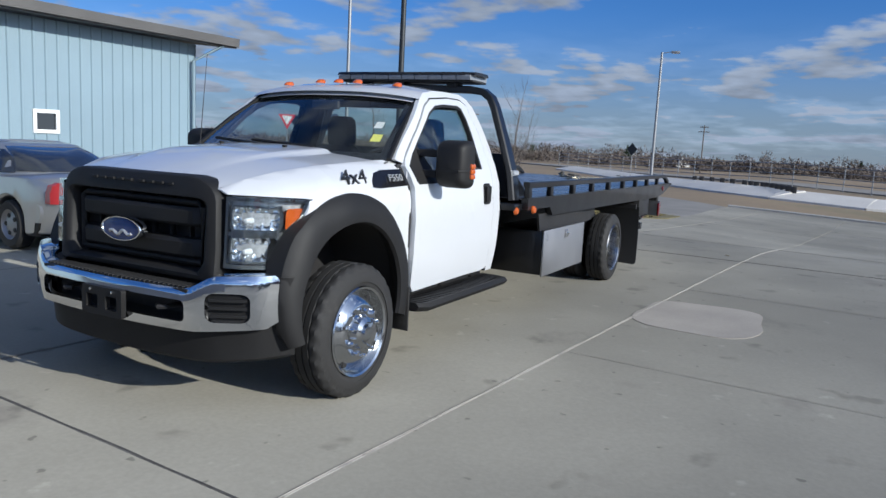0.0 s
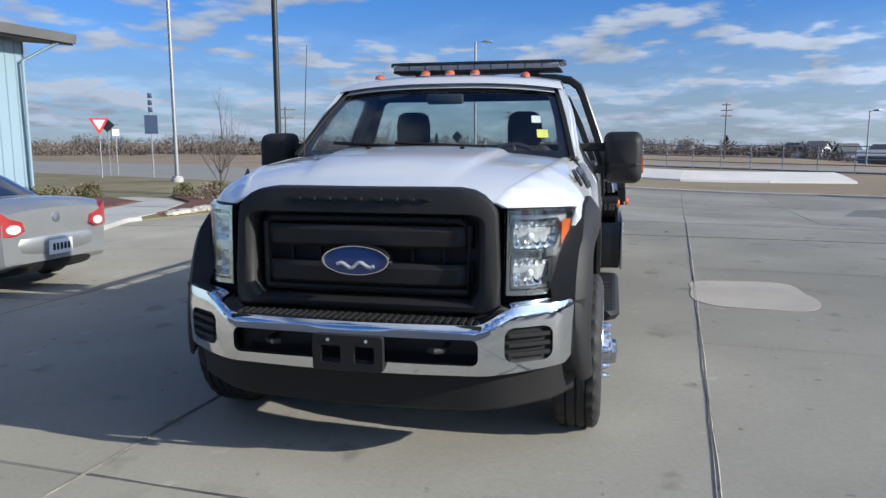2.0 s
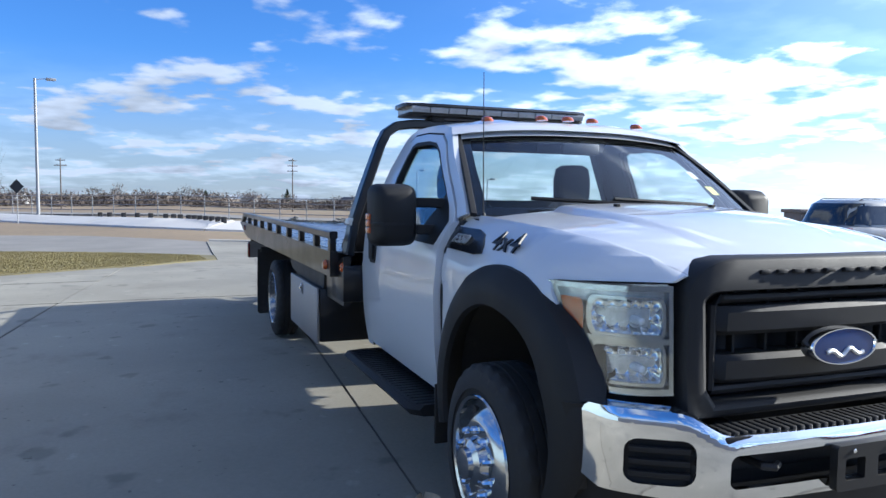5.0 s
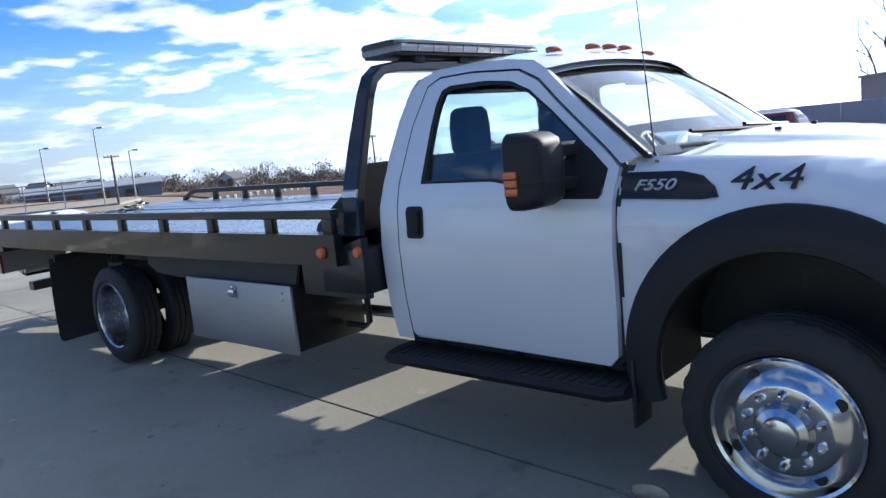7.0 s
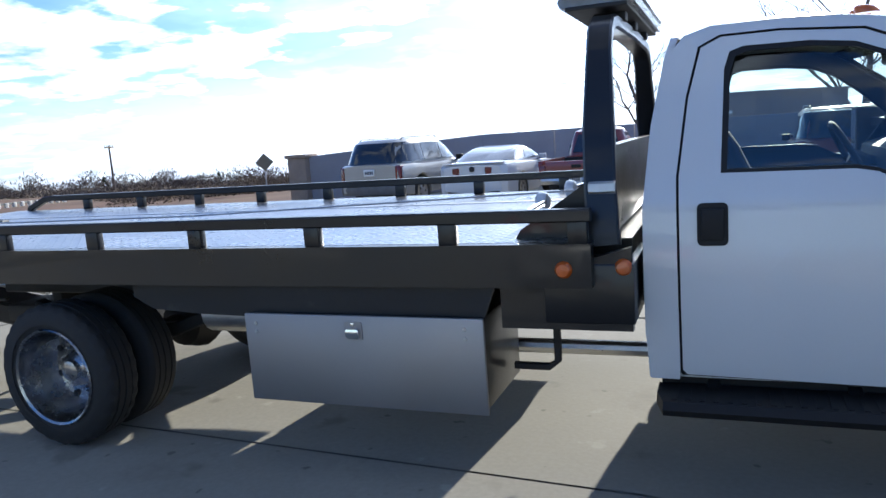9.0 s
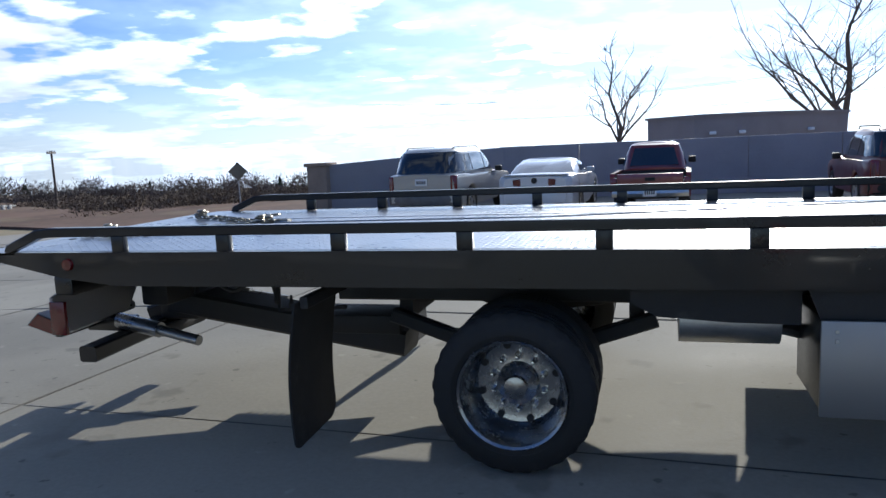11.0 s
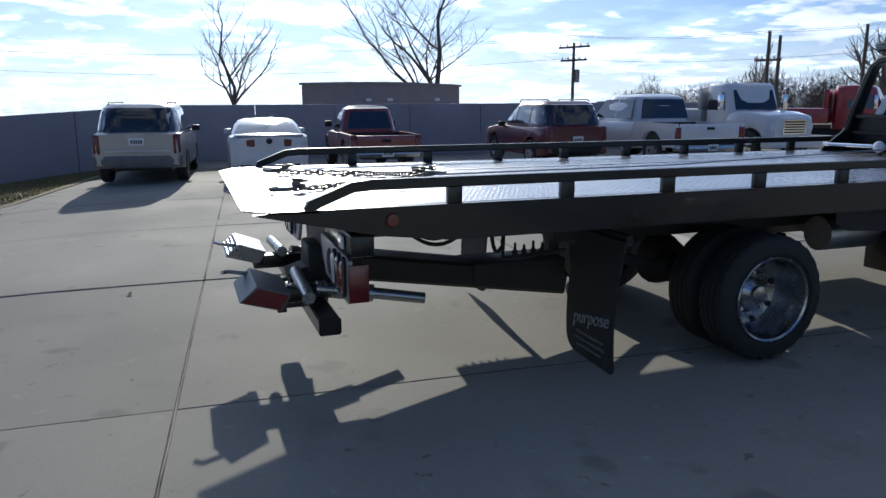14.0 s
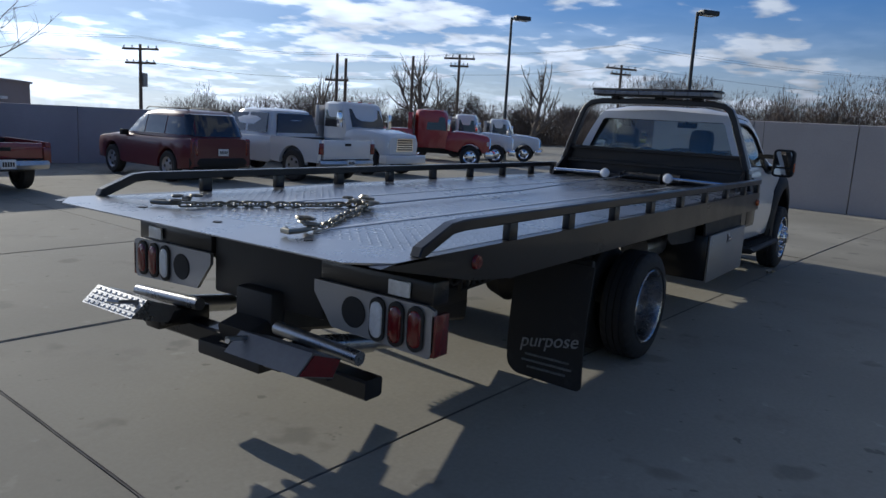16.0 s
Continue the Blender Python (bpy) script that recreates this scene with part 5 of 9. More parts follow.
def bumper():
    def eased(table, span):
        ks = np.linspace(-0.2, 1.13, 534)
        w = np.hanning(int(span / 0.0025))
        n = len(w)
        v = np.interp(np.abs(np.linspace(-0.2 - n * 0.00125, 1.13 + n * 0.00125, 534 + n)), *zip(*table))
        v = np.convolve(v, w / w.sum(), "same")[n // 2:n // 2 + 534]
        return lambda k: float(np.interp(abs(k), ks, v))
    bx = eased([(0, 0.868), (0.3, 0.862), (0.55, 0.845), (0.62, 0.825), (0.72, 0.775), (0.83, 0.70), (0.885, 0.655), (0.915, 0.61), (0.94, 0.52), (1.2, 0.3)], 0.13)
    top = eased([(0, 0.695), (0.56, 0.699), (0.68, 0.775), (0.93, 0.782), (1.2, 0.782)], 0.12)
    ysteps = frange(-0.93, 0.93, 90)
    ol = [(-0.93, 0.54), (-0.90, 0.508), (-0.6, 0.486), (0, 0.478), (0.6, 0.486), (0.90, 0.508), (0.93, 0.54), (0.93, 0.762)] + [(y, top(y)) for y in [0.915] + frange(0.90, -0.90, 60) + [-0.915]] + [(-0.93, 0.762)]
    holes = [round_rect(-0.555, 0.555, 0.531, 0.642, 0.03), round_rect(0.66, 0.85, 0.54, 0.69, 0.04), round_rect(-0.85, -0.66, 0.54, 0.69, 0.04)]

    def place(u, v, d):
        t = (v - 0.49) / max(0.05, top(u) - 0.49)
        bulge = 0.012 * (1 - (2 * t - 1.0) ** 2) - 0.010 * max(0, t - 0.9) * 10
        k = abs(u)
        x = bx(k) + bulge - d
        y = u - math.copysign(d * (0.8 if k > 0.7 else 0), u)
        return Vector((x, y, v))
    bm = bmesh.new()
    sheet(bm, ol, holes, place, 0.025, ysteps, frange(0.50, 0.78, 18))
    bp = part("front_bumper", bm, M["bright_chrome"], truck, "chromed steel front bumper")
    # top ledge
    bm = bmesh.new()
    grid_surface(bm, ysteps, frange(0, 1, 7), lambda y, t: Vector((bx(abs(y)) - 0.010 - 0.12 * t, y * (1 - 0.04 * t), top(y) - 0.003 + 0.010 * math.sin(t * 3.14))))
    part("bumper_ledge", bm, M["bright_chrome"], bp)
    bm = bmesh.new()
    for i in range(34):
        y = -0.545 + i * 0.033
        box(bm, 0.735, 0.855 - 0.05 * abs(y), y - 0.010, y + 0.010, 0.690, 0.710, 0.003)
    box(bm, 0.70, 0.845, -0.57, 0.57, 0.66, 0.699, 0.008)
    part("step_pad", bm, M["black_plastic"], bp, "ribbed black step pad")
    for s in (1, -1):
        bm = bmesh.new()
        sheet(bm, round_rect(0.655, 0.855, 0.535, 0.695, 0.04), [], lambda u, v, d: Vector((bx(u) - 0.012 - d, s * (u - 0.01), v)), 0.02, [0.72, 0.79])
        for z in (0.575, 0.615, 0.655):
            bar(bm, [(bx(u) + 0.006, s * u, z) for u in (0.675, 0.755, 0.835)], 0.018, 0.016, (0, 0, 1))
        part("bumper_insert", bm, M["black_plastic"], bp)
        bm = bmesh.new()
        tube(bm, [(0.74, s * 0.40, 0.585), (0.83, s * 0.40, 0.585), (0.85, s * 0.37, 0.585), (0.83, s * 0.34, 0.585)], 0.014, 8)
        part("tow_hook", bm, M["frame"], bp)
    bm = bmesh.new()
    box(bm, 0.70, 0.735, -0.57, 0.57, 0.51, 0.67)
    part("bumper_backing", bm, M["frame"], bp)
    # plate bracket, empty
    bm = bmesh.new()
    sheet(bm, round_rect(-0.157, 0.157, 0.49, 0.645, 0.015), [round_rect(-0.12, -0.03, 0.525, 0.60, 0.008), round_rect(0.03, 0.12, 0.525, 0.60, 0.008)], lambda u, v, d: Vector((0.905 - d, u, v)), 0.03)
    pb = part("plate_bracket", bm, M["black_plastic"], bp, "empty black number plate bracket")
    for y in (-0.085, 0.085):
        bm = bmesh.new()
        lathe(bm, [(0.001, 0.004), (0.008, 0.002), (0.008, -0.004)], (0.907, y, 0.625), "x", 8)
        part("screw", bm, M["chrome"], pb)
    # lower air dam
    bm = bmesh.new()
    dam = lambda y, z: Vector((bx(abs(y)) - 0.075 - 0.10 * (0.53 - z), y, z))
    low = lambda y: 0.285 + 0.05 * (abs(y) / 0.93) ** 3
    us = frange(-0.93, 0.93, 26)
    grid_surface(bm, us, [0, 0.25, 0.5, 0.75, 0.93, 1], lambda y, t: dam(y, 0.515 + (low(y) - 0.515) * t) - Vector((0.02 * (t > 0.95), 0, 0)))
    grid_surface(bm, us, [0, 0.5, 1], lambda y, t: dam(y, 0.545 + (low(y) - 0.545) * t) - Vector((0.035, 0, 0)))
    part("air_dam", bm, M["black_plastic"], bp)


front_end()
windscreen()
grille()
bumper()


def roof_lamps():
    for y in (-0.50, -0.17, 0.0, 0.17, 0.50):
        bm = bmesh.new()
        c = (-1.17 + 0.03 * (1 - (y / 0.5) ** 2), y, 1.872 + 0.03 * (1 - (y / 0.6) ** 2))
        rings = []
        for k, (f, z) in enumerate(((1.0, 0.0), (0.97, 0.012), (0.8, 0.024), (0.45, 0.031))):
            rings.append([(c[0] + 0.045 * f * math.cos(a) - 0.008 * k, c[1] + 0.033 * f * math.sin(a), c[2] + z) for a in [2 * math.pi * i / 14 for i in range(14)]])
        loft(bm, rings)
        part("roof_marker_lamp", bm, M["amber"], truck)


roof_lamps()


def aerial():
    bm = bmesh.new()
    lathe(bm, [(0.018, 0.0), (0.016, 0.012), (0.008, 0.03), (0.0, 0.032)], (-0.545, -0.80, 1.352), "z", 10)
    base = part("aerial_base", bm, M["black_plastic"], truck)
    bm = bmesh.new()
    tube(bm, [(-0.545, -0.80, 1.37), (-0.57, -0.793, 1.70), (-0.597, -0.784, 2.05)], 0.0035, 6, 0.002)
    part("whip", bm, M["frame"], base)


aerial()


def interior():
    for s in (0.43, -0.43):
        bm = bmesh.new()
        box(bm, -1.62, -1.10, s - 0.27, s + 0.27, 0.88, 1.05, 0.05)
        seat = part("seat", bm, M["cloth"], truck, "dark grey cloth seat")
        bm = bmesh.new()
        rings = []
        for z, x, w, d in ((1.0, -1.60, 0.26, 0.10), (1.2, -1.66, 0.265, 0.10), (1.36, -1.715, 0.24, 0.08), (1.43, -1.74, 0.17, 0.06)):
            rings.append([(x + a, s + b, z) for a, b in round_rect(-d, d, -w, w, 0.05)])
        loft(bm, rings)
        part("backrest", bm, M["cloth"], seat)
        bm = bmesh.new()
        rings = []
        for z, w in ((1.435, 0.10), (1.46, 0.125), (1.58, 0.128), (1.655, 0.112), (1.68, 0.07)):
            rings.append([(-1.80 + a, s + b, z) for a, b in round_rect(-0.065, 0.065, -w, w, 0.045)])
        loft(bm, rings)
        part("headrest", bm, M["cloth"], seat)
    bm = bmesh.new()
    rings = []
    for y in frange(-0.88, 0.88, 12):
        rings.append([(x, y, z) for x, z in ((-0.66, 0.75), (-0.60, 1.34), (-0.78, 1.37 + (0.03 if 0.2 < y < 0.65 else 0)), (-0.98, 1.31), (-1.0, 1.0), (-0.9, 0.8))])
    loft(bm, rings)
    part("dashboard", bm, M["dash"], truck)
    bm = bmesh.new()
    m = Matrix.Translation((-1.10, 0.43, 1.27)) @ Matrix.Rotation(radians(-28), 4, "Y")
    pts = [m @ Vector((0, 0.19 * math.cos(2 * math.pi * i / 24), 0.19 * math.sin(2 * math.pi * i / 24))) for i in range(25)]
    tube(bm, pts, 0.016, 8)
    for a in (0, 120, 240):
        tube(bm, [m @ Vector((0.02, 0, 0)), m @ Vector((0, 0.19 * math.cos(radians(a + 90)), 0.19 * math.sin(radians(a + 90))))], 0.015, 6)
    tube(bm, [m @ Vector((0.0, 0, 0)), (-0.9, 0.43, 1.18)], 0.04, 10)
    part("steering_wheel", bm, M["dash"], truck)


interior()


def wheel(name, x, s, y, dual=False):
    """Tyre from y inwards; s is the side."""
    R, r0 = 0.392, 0.262
    T = 0.405
    prof = [(r if r < 0.3 else r * 0.968, d) for r, d in [(r0, -0.105), (r0 + 0.03, -0.112), (0.33, -0.118), (0.375, -0.108), (0.395, -0.095), (T, -0.082), (T, -0.052), (T - 0.010, -0.050), (T - 0.010, -0.043), (T, -0.041), (T, -0.004), (T - 0.01, -0.002), (T - 0.01, 0.005), (T, 0.007), (T, 0.041), (T - 0.01, 0.043), (T - 0.01, 0.05), (T, 0.052), (T, 0.082), (0.395, 0.095), (0.385, 0.103), (0.375, 0.108), (0.345, 0.114), (0.34, 0.117), (0.30, 0.118), (r0 + 0.03, 0.112), (r0, 0.105)]]
    tyres = [y] if not dual else [y, y - 0.30]
    bm = bmesh.new()
    lathe(bm, prof, (x, s * tyres[0], R), "y", 168, s)
    for v in bm.verts:
        dx, dz, off = v.co.x - x, v.co.z - R, abs(abs(v.co.y) - tyres[0])
        if off > 0.048 and math.hypot(dx, dz) > 0.372 and int((math.atan2(dz, dx) + 7 + off * 1.2) / (math.pi / 28)) % 2:
            v.co.x, v.co.z = x + dx * 0.986, R + dz * 0.986
    w = part(name, bm, M["rubber"], truck, "black truck tyre on a polished ten-stud wheel")
    if dual:
        bm = bmesh.new()
        lathe(bm, prof, (x, s * tyres[1], R), "y", 40, s)
        part("inner_tyre", bm, M["rubber"], w)
    bm = bmesh.new()
    c = (x, s * y, R)
    if dual:
        pr = [(0.255, -0.10), (0.255, 0.095), (0.268, 0.112), (0.262, 0.120), (0.25, 0.112), (0.243, 0.085), (0.236, 0.0), (0.225, -0.07), (0.205, -0.10), (0.16, -0.112), (0.105, -0.105), (0.098, -0.05), (0.085, -0.04), (0.06, -0.02), (0.055, 0.005), (0.03, 0.012), (0.0, 0.013)]
        bolt_r, bolt_y, hole_r, hole_y = 0.132, -0.10, 0.192, -0.10
    else:
        pr = [(0.255, -0.10), (0.255, 0.095), (0.268, 0.112), (0.262, 0.12), (0.25, 0.113), (0.243, 0.09), (0.236, 0.065), (0.222, 0.07), (0.19, 0.095), (0.165, 0.115), (0.155, 0.118), (0.105, 0.118), (0.098, 0.13), (0.09, 0.15), (0.065, 0.165), (0.06, 0.185), (0.035, 0.192), (0.0, 0.193)]
        bolt_r, bolt_y, hole_r, hole_y = 0.132, 0.118, 0.205, 0.083
    lathe(bm, pr, c, "y", 48, s)
    rim = part("rim", bm, M["dull_rim" if dual else "polished"], w, "polished wheel simulator")
    for k in range(10):
        a = 2 * math.pi * (k + 0.5) / 10
        bm = bmesh.new()
        lathe(bm, [(0.0, 0.042), (0.008, 0.04), (0.013, 0.028), (0.017, 0.006), (0.019, -0.004)], (x + bolt_r * math.cos(a), s * (y + bolt_y), R + bolt_r * math.sin(a)), "y", 8, s)
        part("wheel_nut", bm, M["chrome"], rim)
    for k in range(8 if dual else 4):
        n = 8 if dual else 4
        a = 2 * math.pi * (k + 0.35) / n
        bm = bmesh.new()
        d = 0.024 if not dual else 0.02
        lathe(bm, [(0.0, 0.004), (d * 0.9, 0.004), (d, -0.006)], (x + hole_r * math.cos(a), s * (y + hole_y + 0.002), R + hole_r * math.sin(a)), "y", 10, s)
        part("hand_hole", bm, M["frame"], rim)
    return w


for s in (1, -1):
    wheel("front_wheel", 0.0, s, 0.935)
    wheel("rear_wheel", -5.06, s, 1.045, True)

# ---- chassis ----


def chassis():
    bm = bmesh.new()
    for s in (0.43, -0.43):
        bar(bm, [(0.70, s, 0.62), (-0.8, s, 0.60), (-1.7, s, 0.70), (-2.2, s, 0.775), (-3.8, s, 0.775), (-4.3, s, 0.76), (-6.2, s, 0.76)], 0.09, 0.14)
    for x in (-3.6, -4.5, -5.8):
        box(bm, x - 0.04, x + 0.04, -0.43, 0.43, 0.58, 0.74)
    fr = part("chassis_frame", bm, M["frame"], truck)
    bm = bmesh.new()
    tube(bm, [(0, -0.85, 0.42), (0, 0.85, 0.42)], 0.05, 10)
    lathe(bm, [(0.0, -0.12), (0.1, -0.1), (0.14, 0), (0.1, 0.1), (0.0, 0.12)], (0, 0.25, 0.42), "y", 14)
    part("front_axle", bm, M["frame"], fr)
    bm = bmesh.new()
    tube(bm, [(-5.06, -0.95, 0.42), (-5.06, 0.95, 0.42)], 0.07, 10)
    lathe(bm, [(0.0, -0.2), (0.15, -0.15), (0.2, 0), (0.15, 0.15), (0.0, 0.2)], (-5.06, 0, 0.42), "y", 16)
    part("rear_axle", bm, M["frame"], fr)
    bm = bmesh.new()
    box(bm, -0.5, 0.55, -0.42, 0.42, 0.48, 1.15, 0.05)
    box(bm, -1.9, -0.5, -0.22, 0.22, 0.42, 0.66, 0.05)
    part("engine", bm, M["frame"], fr)
    for s in (0.52, -0.52):
        bm = bmesh.new()
        bar(bm, [(-4.4, s, 0.62), (-4.75, s, 0.5), (-5.06, s, 0.47), (-5.5, s, 0.5), (-5.85, s, 0.62)], 0.08, 0.08)
        part("leaf_spring", bm, M["frame"], fr)
    bm = bmesh.new()
    tube(bm, [(-1.2, -0.42, 0.45), (-2.3, -0.44, 0.455), (-3.3, -0.5, 0.47), (-3.85, -0.70, 0.64)], 0.036, 10)
    tube(bm, [(-3.85, -0.72, 0.68), (-4.3, -0.72, 0.68)], 0.12, 16)
    part("exhaust", bm, M["steel"], fr, "dull steel muffler")
    bm = bmesh.new()
    lathe(bm, [(0.0, -0.4), (0.13, -0.39), (0.13, 0.39), (0.0, 0.4)], (-3.3, 0.0, 0.66), "x", 16)
    part("air_tank", bm, M["frame"], fr)
    for s in (1, -1):
        # running board
        bm = bmesh.new()
        rings = []
        for x, k in ((-1.96, 0.6), (-1.93, 1.0), (-0.66, 1.0), (-0.60, 0.8)):
            rings.append([(x, s * y, z) for y, z in ((0.90, 0.462), (0.86 + 0.26 * k, 0.462), (0.875 + 0.27 * k, 0.436), (0.86 + 0.26 * k, 0.405), (0.90, 0.395))])
        loft(bm, rings)
        rb = part("running_board", bm, M["black_plastic"], truck, "black running board below the door")
        for x in (-1.75, -1.25, -0.8):
            bm = bmesh.new()
            bar(bm, [(x, s * 0.45, 0.55), (x, s * 0.80, 0.50), (x, s * 1.0, 0.42)], 0.05, 0.03, (1, 0, 0))
            part("bracket", bm, M["frame"], rb)
        bm = bmesh.new()
        for i in range(26):
            x = -1.9 + i * 0.05
            box(bm, x, x + 0.02, s * 0.94, s * 1.10, 0.460, 0.466)
        part("tread_pad", bm, M["black_plastic"], rb)
        # dark box added to fill the shaded gap between door and running board
        bm = bmesh.new()
        box(bm, -1.95, -0.62, min(s * 0.80, s * 0.89), max(s * 0.80, s * 0.89), 0.43, 0.54)
        part("rocker_panel", bm, M["black_plastic"], truck)
    return fr


chassis()

# ---- rollback bed ----
BX0, BX1, BY = -2.17, -8.14, 1.185      # front and rear end, half width
DZ = 1.085                             # deck height
POSTS = [-2.745 - 0.626 * i for i in range(8)]


def bed():
    b = bmesh.new()
    box(b, -7.80, BX0, -BY + 0.05, BY - 0.05, DZ - 0.012, DZ)
    deck = part("bed_deck", b, M["deck"], truck, "bright tread-plate steel deck")
    # added plate that keeps sunlight from slipping down between cab and deck
    b = bmesh.new()
    box(b, BX0 - 0.07, -2.05, -0.92, 0.92, DZ - 0.19, DZ - 0.02)
    part("front_crossmember", b, M["black_paint"], deck)
    b = bmesh.new()
    loft(b, [[(-7.80, -BY, DZ - 0.012), (-7.80, BY, DZ - 0.012), (-7.80, BY, DZ + 0.001), (-7.80, -BY, DZ + 0.001)],
             [(-8.02, -BY, DZ - 0.010), (-8.02, BY, DZ - 0.010), (-8.02, BY, DZ + 0.001), (-8.02, -BY, DZ + 0.001)],
             [(BX1, -BY + 0.16, DZ - 0.012), (BX1, BY - 0.16, DZ - 0.012), (BX1, BY - 0.16, DZ - 0.006), (BX1, -BY + 0.16, DZ - 0.006)]])
    part("tail_plate", b, M["tail_steel"], deck, "smooth bright steel tail plate")
    for y in (-0.45, 0.45):
        b = bmesh.new()
        box(b, -7.7, BX0 - 0.3, y - 0.02, y + 0.02, DZ - 0.002, DZ + 0.004, 0.0015)
        part("deck_seam", b, M["steel"], deck)
    for y in (-0.62, 0.0, 0.62):
        for x in (-7.92,):
            b = bmesh.new()
            lathe(b, [(0.0, 0.002), (0.028, 0.002), (0.028, -0.002)], (x, y, DZ + 0.003), "z", 4)
            part("key_slot", b, M["decal"], deck)
    b = bmesh.new()
    for x in frange(-7.4, -2.4, 14):
        box(b, x - 0.04, x + 0.04, -BY + 0.06, BY - 0.06, DZ - 0.10, DZ - 0.014)
    for s in (0.43, -0.43):
        bar(b, [(BX0, s, 0.90), (-7.6, s, 0.90)], 0.10, 0.19)
    part("bed_subframe", b, M["frame"], truck)
    for s in (1, -1):
        b = bmesh.new()
        y0, y1 = s * (BY - 0.05), s * BY
        # side beam, tapering to the tail
        ol = ([(BX0, 0.915)] if s < 0 else [(BX0, 0.99), (-2.70, 0.99), (-2.78, 0.915)]) + [(-7.15, 0.905), (-7.5, 0.945), (-8.10, DZ - 0.012), (-8.0, DZ), (BX0, DZ)]
        sheet(b, ol, [], lambda u, v, d: Vector((u, s * (BY - d), v)), 0.06)
        rail = part("side_rail", b, M["black_paint"], truck, "glossy black side rail with long slots")
        b = bmesh.new()
        bar(b, [(BX0, s * (BY - 0.025), 1.193), (-7.55, s * (BY - 0.025), 1.193), (-7.64, s * (BY - 0.025), 1.185), (-7.84, s * (BY - 0.025), 1.105), (-7.845, s * (BY - 0.025), 1.085)], 0.055, 0.05)
        part("top_rail", b, M["black_paint"], rail)
        for x in [BX0 - 0.05] + POSTS:
            b = bmesh.new()
            box(b, x - 0.037, x + 0.037, s * (BY - 0.047), s * (BY - 0.004), DZ - 0.002, 1.175, 0.004)
            part("rail_post", b, M["black_paint"], rail)
        b = bmesh.new()
        if s > 0:
            box(b, BX0 - 0.2, BX0 + 0.15, s * 0.62, s * 1.13, 0.985, 1.04, 0.01)
        else:
            box(b, BX0 - 0.2, BX0 + 0.15, s * 0.62, s * 1.13, 0.76, 1.0, 0.01)
            sheet(b, [(-2.03, 0.735), (-2.55, 0.735), (-2.55, 0.915), (-2.03, 1.06)], [], lambda u, v, d: Vector((u, s * (1.125 - d), v)), 0.05)
        part("front_skirt", b, M["black_paint"], rail)
        for x, y, z in ((-2.06, 1.126, 0.985), (-2.275, 1.195, 0.988)):
            b = bmesh.new()
            lathe(b, [(0.0, 0.018), (0.024, 0.016), (0.03, 0.006), (0.034, 0.0), (0.034, -0.008)], (x, s * y, z), "y", 16, s)
            part("marker_lamp", b, M["amber"], rail)
        b = bmesh.new()
        lathe(b, [(0.0, 0.014), (0.03, 0.012), (0.036, 0.0), (0.036, -0.006)], (-7.45, s * (BY + 0.002), 1.02), "y", 14, s)
        part("marker_lamp", b, M["red"], rail)
        toolbox(s)
        mudflap(s)
    bulkhead()


def toolbox(s):
    x0, x1, z0, z1 = -3.762, -2.612, 0.374, 0.785
    b = bmesh.new()
    box(b, x0 + 0.01, x1 - 0.01, s * 0.64, s * 1.16, z0 + 0.01, z1 - 0.005, 0.01)
    tb = part("toolbox", b, M["black_paint"], truck, "underbed toolbox with a bare aluminium door")
    b = bmesh.new()
    box(b, x0, x1, s * 1.165, s * 1.185, z0, z1, 0.006)
    d = part("toolbox_door", b, M["alu"], tb)
    b = bmesh.new()
    sheet(b, round_rect(-3.245, -3.160, 0.675, 0.760, 0.012), [], lambda u, v, dd: Vector((u, s * (1.190 - dd), v)), 0.006)
    la = part("latch", b, M["alu"], d)
    b = bmesh.new()
    sheet(b, round_rect(-3.235, -3.170, 0.683, 0.730, 0.015), [], lambda u, v, dd: Vector((u, s * (1.194 + 0.012 * math.sin((v - 0.683) * 50) - dd), v)), 0.008, [], [0.695, 0.71, 0.72])
    part("latch_handle", b, M["chrome"], la)
    b = bmesh.new()
    lathe(b, [(0.0, 0.008), (0.009, 0.006), (0.011, 0.0)], (-3.202, s * 1.191, 0.747), "y", 10, s)
    part("latch_lock", b, M["chrome"], la)
    for x in (x0 + 0.06, x1 - 0.08):
        for z in (0.70, 0.74):
            b = bmesh.new()
            lathe(b, [(0.0, 0.004), (0.008, 0.003), (0.009, 0.0)], (x, s * 1.187, z), "y", 8, s)
            part("rivet", b, M["steel"], d)
    # dark sheet that fills the gap between toolbox and side beam
    b = bmesh.new()
    sheet(b, [(x0 + 0.01, z1 - 0.01), (x1 - 0.01, z1 - 0.01), (x1 + 0.05, 0.93), (x0 - 0.05, 0.93)], [], lambda u, v, dd: Vector((u, s * (1.135 - dd), v)), 0.02)
    part("mounting_panel", b, M["frame"], tb)
    # dark sheet that fills the gap between toolbox and rear wheel
    b = bmesh.new()
    sheet(b, [(-4.52, 0.93), (-4.52, 0.82), (-4.40, 0.76), (-4.10, 0.74), (x0 - 0.05, 0.735), (x0 - 0.05, 0.93)], [], lambda u, v, dd: Vector((u, s * (1.06 - dd), v)), 0.02)
    part("skirt_panel", b, M["frame"], tb)
    for y in (0.80,) if s < 0 else ():
        b = bmesh.new()
        bar(b, [(-2.40, s * y, 0.80), (-2.40, s * y, 0.50), (-2.44, s * y, 0.47), (-2.60, s * y, 0.47)], 0.03, 0.03)
        part("bracket", b, M["frame"], tb)


